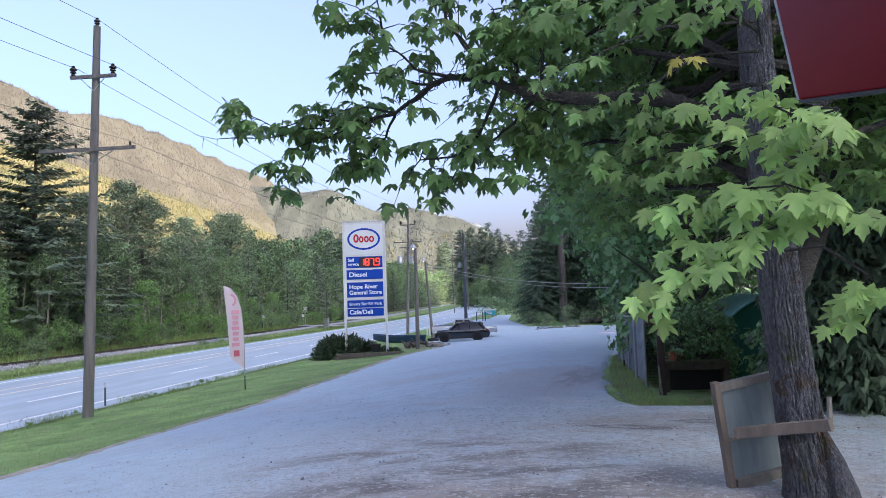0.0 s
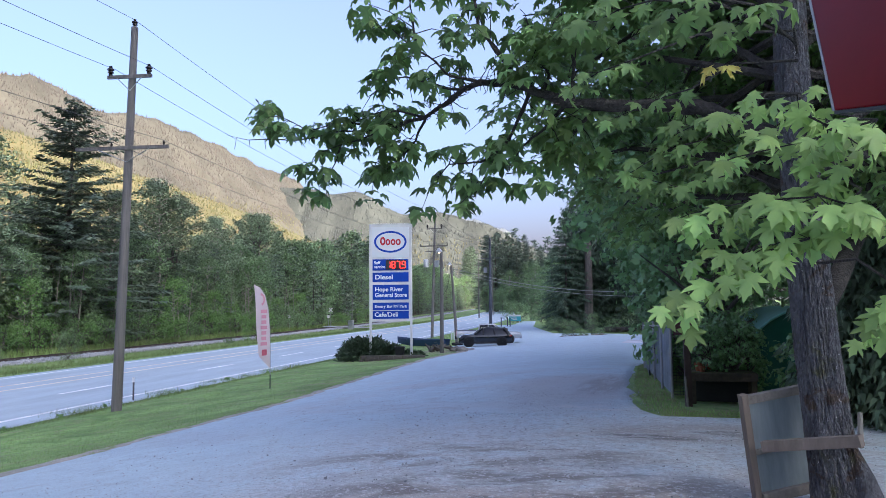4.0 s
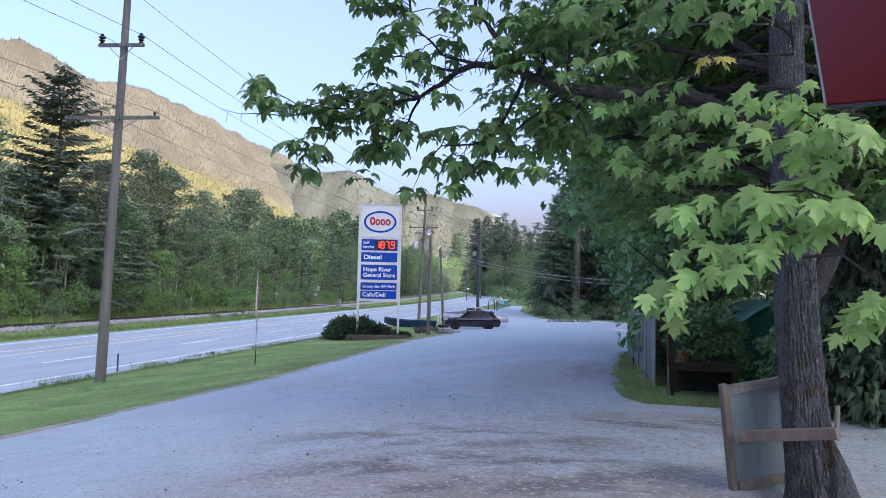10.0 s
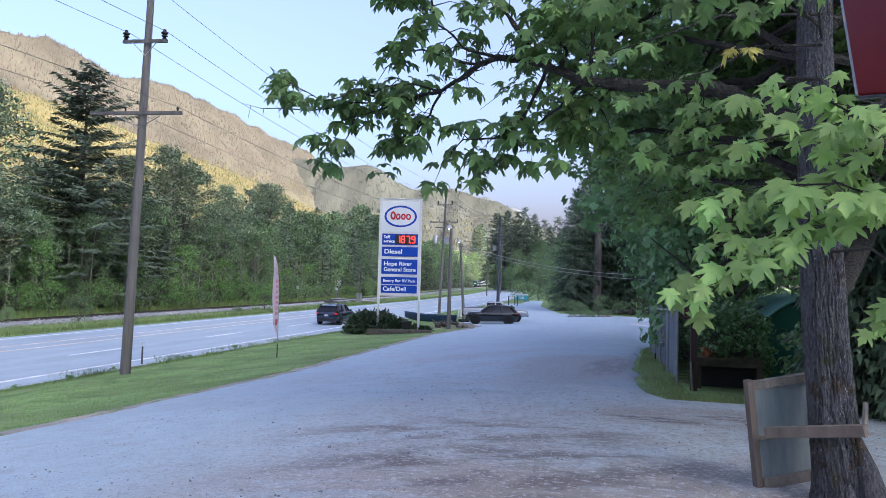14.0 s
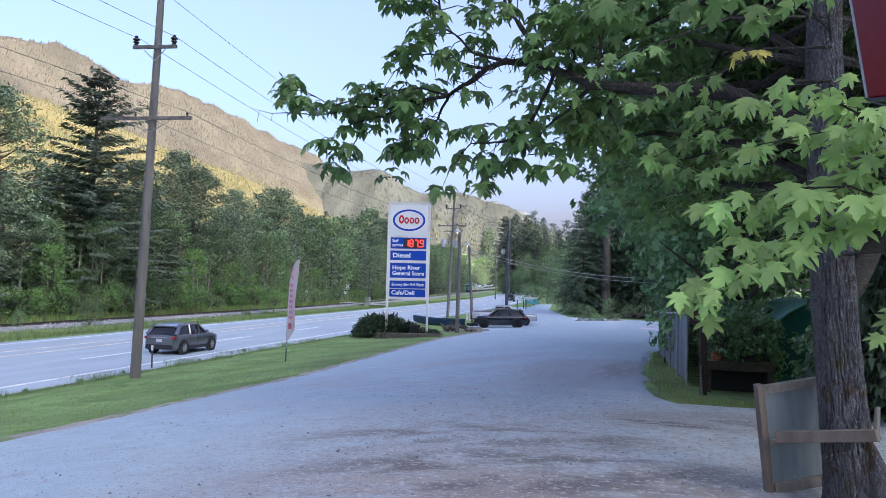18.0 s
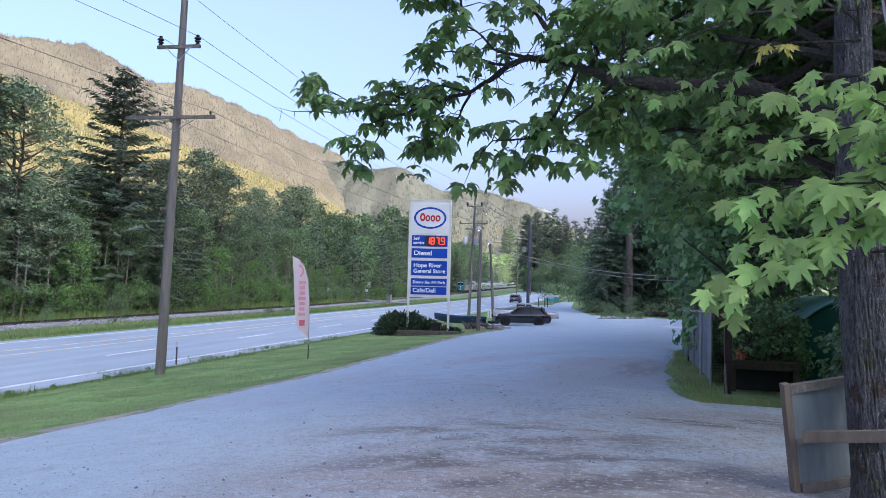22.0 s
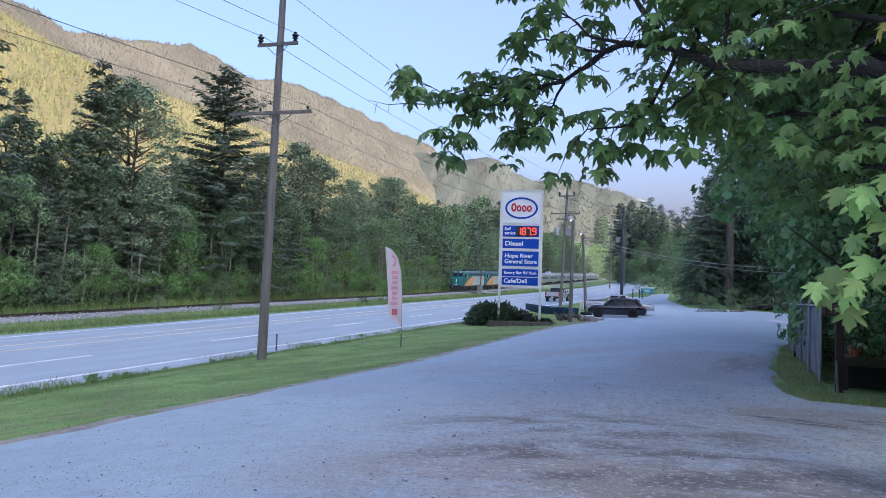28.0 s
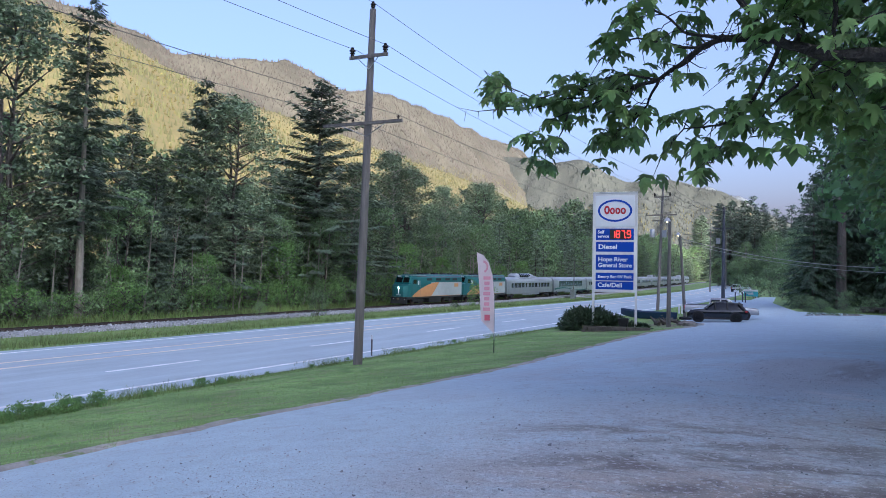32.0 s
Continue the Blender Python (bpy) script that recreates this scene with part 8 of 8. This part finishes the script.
# patch by the fence, island and edges of the lot
pts = [(lerp(y, LOT_RY, LOT_R) + 0.04 + (1.44 - lerp(y, LOT_RY, LOT_R)) * r.rand(), y) for y in r.uniform(13.2, 30, 8000)]
pts += [(x, 12.75 + 1.3 * r.rand()) for x in r.uniform(1.0, 4.0, 4500)]
grass("fence_grass", pts[::2], 0.06, STRAW, "dry thin grass at the foot of the fence", 0.6, 0.01)
grass("fence_grass", pts[1::2], 0.075, BLADE, "thin grass at the foot of the fence", 0.5)
pts = [(r.uniform(-5.2, 6), 87 + 4 * r.rand()) for _ in range(2500)]
grass("grove_grass", pts, 0.2, WEED, "rough grass at the edge of the grove", 0.4)
pts = [(r.uniform(-20, -15.2), r.uniform(72, 132)) for _ in range(9000)]
grass("exit_grass", [p for p in pts if p[0] < lerp(p[1], LOT_Y, LOT_L) - 0.2], 0.14, BLADE, "short grass beside the lot's exit", 0.4)

# leafy weeds at the highway's edge
weeds = [tree("leafy_weed", broad_mesh(s, 2.2, 4.2, 0.4, 40, 24, 0.03, 4, loose=0.7), WEED, LEAF_BRIGHT, "low leafy weed at the highway's edge", "roadside weeds") for s in (91, 92)]
for k, (y, s) in enumerate(((17.2, 1.5), (18.0, 1.0), (19.0, 0.8), (20.6, 0.7), (23.2, 0.8), (26.3, 0.6), (31.5, 0.6), (33.2, 0.5), (36.4, 0.9), (40.5, 0.6), (9.0, 1.5), (9.6, 1.9), (10.2, 1.6), (10.8, 2.0), (11.3, 1.7), (11.9, 2.1), (12.6, 1.6), (13.2, 1.9), (8.2, 1.7), (7.4, 1.6), (15.0, 1.0))):
    plant(weeds[k % 2], lerp(y, (8, 13, 20, 30), (-18.6, -19.1, -19.7, -20.05)) + 0.25 * math.sin(k * 2.2), y, s * 0.08, k * 77, 0.03)
for t in weeds:
    for o in (*t.children, t):
        bpy.data.objects.remove(o)
# dry straw where the lawn meets the gravel
pts = [(lot_left(y) - 0.25 + r.normal(0, 0.22), y) for y in 4 + 56 * r.rand(7000) ** 1.3]
grass("dry_edge_grass", pts, 0.05, STRAW, "thin dry grass at the gravel's edge", 0.7, 0.03)

# loose stones on the lot and on the ballast
STONE_V = [(0.5, 0, 0.1), (-0.45, 0.1, 0.1), (0.05, 0.5, 0.1), (0, -0.5, 0.1), (0.05, 0, 0.45), (-0.05, 0.05, -0.3)]
STONE_F = [(0, 2, 4), (2, 1, 4), (1, 3, 4), (3, 0, 4), (2, 0, 5), (1, 2, 5), (3, 1, 5), (0, 3, 5)]
n = 7000
y = 20 + 75 * r.rand(n) ** 1.2
u = -57.3 + 4.0 * r.rand(n)
P = np.column_stack([u + [bend(q) for q in y], y, np.interp(u + 58, (0.5, 1.3, 2.0, 3.8), (-1.12, -1.12, -1.16, -1.75))])
v, f = scatter(STONE_V, STONE_F, P, r.normal(0, 1, (n, 3)), r.normal(0, 1, (n, 3)), 0.13 * r.lognormal(0, 0.35, n))
BALLAST_STONE = mat("ballast_stones", (0.50, 0.50, 0.50), (0.36, 0.36, 0.37), 6, 0.9, random_by="island", spread=0.5)
tagged(part("ballast_stones", array_mesh("ballast_stones", v, f), BALLAST_STONE), "loose pale ballast stones on the railway's shoulder", "gravel", kind="stuff")
n = 15000
y = 3.0 + 22 * r.rand(n) ** 1.7
x = np.array([lot_left(q) + 0.1 + (min(lerp(q, LOT_RY, LOT_R), 5) - lot_left(q)) * w ** 0.55 for q, w in zip(y, r.rand(n))])
P = np.column_stack([x, y, [ground_z(a, b) + under for a, b in zip(x, y)]])
v, f = scatter(STONE_V, STONE_F, P, r.normal(0, 1, (n, 3)), r.normal(0, 1, (n, 3)), 0.013 * r.lognormal(0, 0.5, n))
tagged(part("loose_gravel", array_mesh("loose_gravel", v, f), STONE), "loose grey gravel scattered over the lot", "gravel", kind="stuff")


# ---- what moves ----
def motions():
    lane = -23.1

    def drive(ob, rows):
        out = []
        for t, y in rows:
            turn = math.degrees(math.atan2(-(bend(y + 2) - bend(y - 2)), 4))
            out.append((t, pose(lane + bend(y), y, road_top(lane), 0, 0, turn)))
        walk(ob, out)

    drive(suv_a, [(t, y) for t, y in ((0, -345), (4, -231), (8, -117), (11, -30.5), (12, -0.7), (12.5, 13.8), (13, 27.3), (13.3, 37.0), (13.6, 46.6), (14.2, 64.5), (14.5, 73), (16, 112.5), (17, 139.5), (18, 168), (19, 197), (20, 226), (22, 282), (24, 340), (28, 452), (32, 565))])
    drive(suv_b, [(t, y) for t, y in ((0, -460), (6, -294), (12, -129), (16, -19.5), (17, 7.8), (18, 34.9), (18.2, 40.6), (18.5, 49.1), (19, 63.3), (20, 89.5), (21, 114.5), (22, 139), (23, 163), (24, 187), (24.5, 199), (26, 235), (28, 282), (32, 376))])
    drive(truck_a, [(t, y) for t, y in ((0, -590), (8, -395), (16, -200), (22, -53), (24, -3), (25.5, 34.5), (26.5, 60), (27, 71.5), (28, 95.5), (29, 117), (30, 140), (31, 165), (32, 193))])
    fronts = [(0, 850), (3, 778), (6, 703), (9, 628), (13, 522), (15, 468), (17, 415), (19, 358), (20, 328), (21, 299), (22, 272), (23, 247), (24, 224), (25, 203), (26, 183), (27, 163.5), (28, 144.5), (29, 129.5), (30, 114.8), (31, 98.8), (32, 83.6)]
    for ob, back in consist:
        rows = []
        for t, y in fronts:
            y += 3.6
            a, b = y + back + 3, y + back + 14
            turn = math.degrees(math.atan2(-(bend(b) - bend(a)), b - a))
            q = y + back
            rows.append((t, pose(-58 + bend(q), q, RAIL_TOP, 0, 0, turn)))
        walk(ob, rows)
    # the flag swings round its stake in the wind
    swing = [(0, 25), (1, 30), (2, 45), (3, 40), (3.5, 42), (4.5, 60), (5.5, 75), (6, 80), (7, 92), (8, 98), (9, 95), (10, 92), (11, 75), (11.5, 82), (12, 72), (12.5, 62), (13, 76), (13.5, 74), (14, 78), (14.5, 88), (16.5, 95), (17, 98), (17.5, 92), (18, 118), (18.5, 110), (19, 80), (19.5, 50), (20, 35), (21, 40), (22, 35), (23, 25), (24, 22), (26, 28), (28, 22), (30, 25), (32, 28)]
    walk(flag, [(t, pose(FX, FY, FZ + 0.6, 0, 0, 26 + (a - 25) * 1.3)) for t, a in swing])


motions()
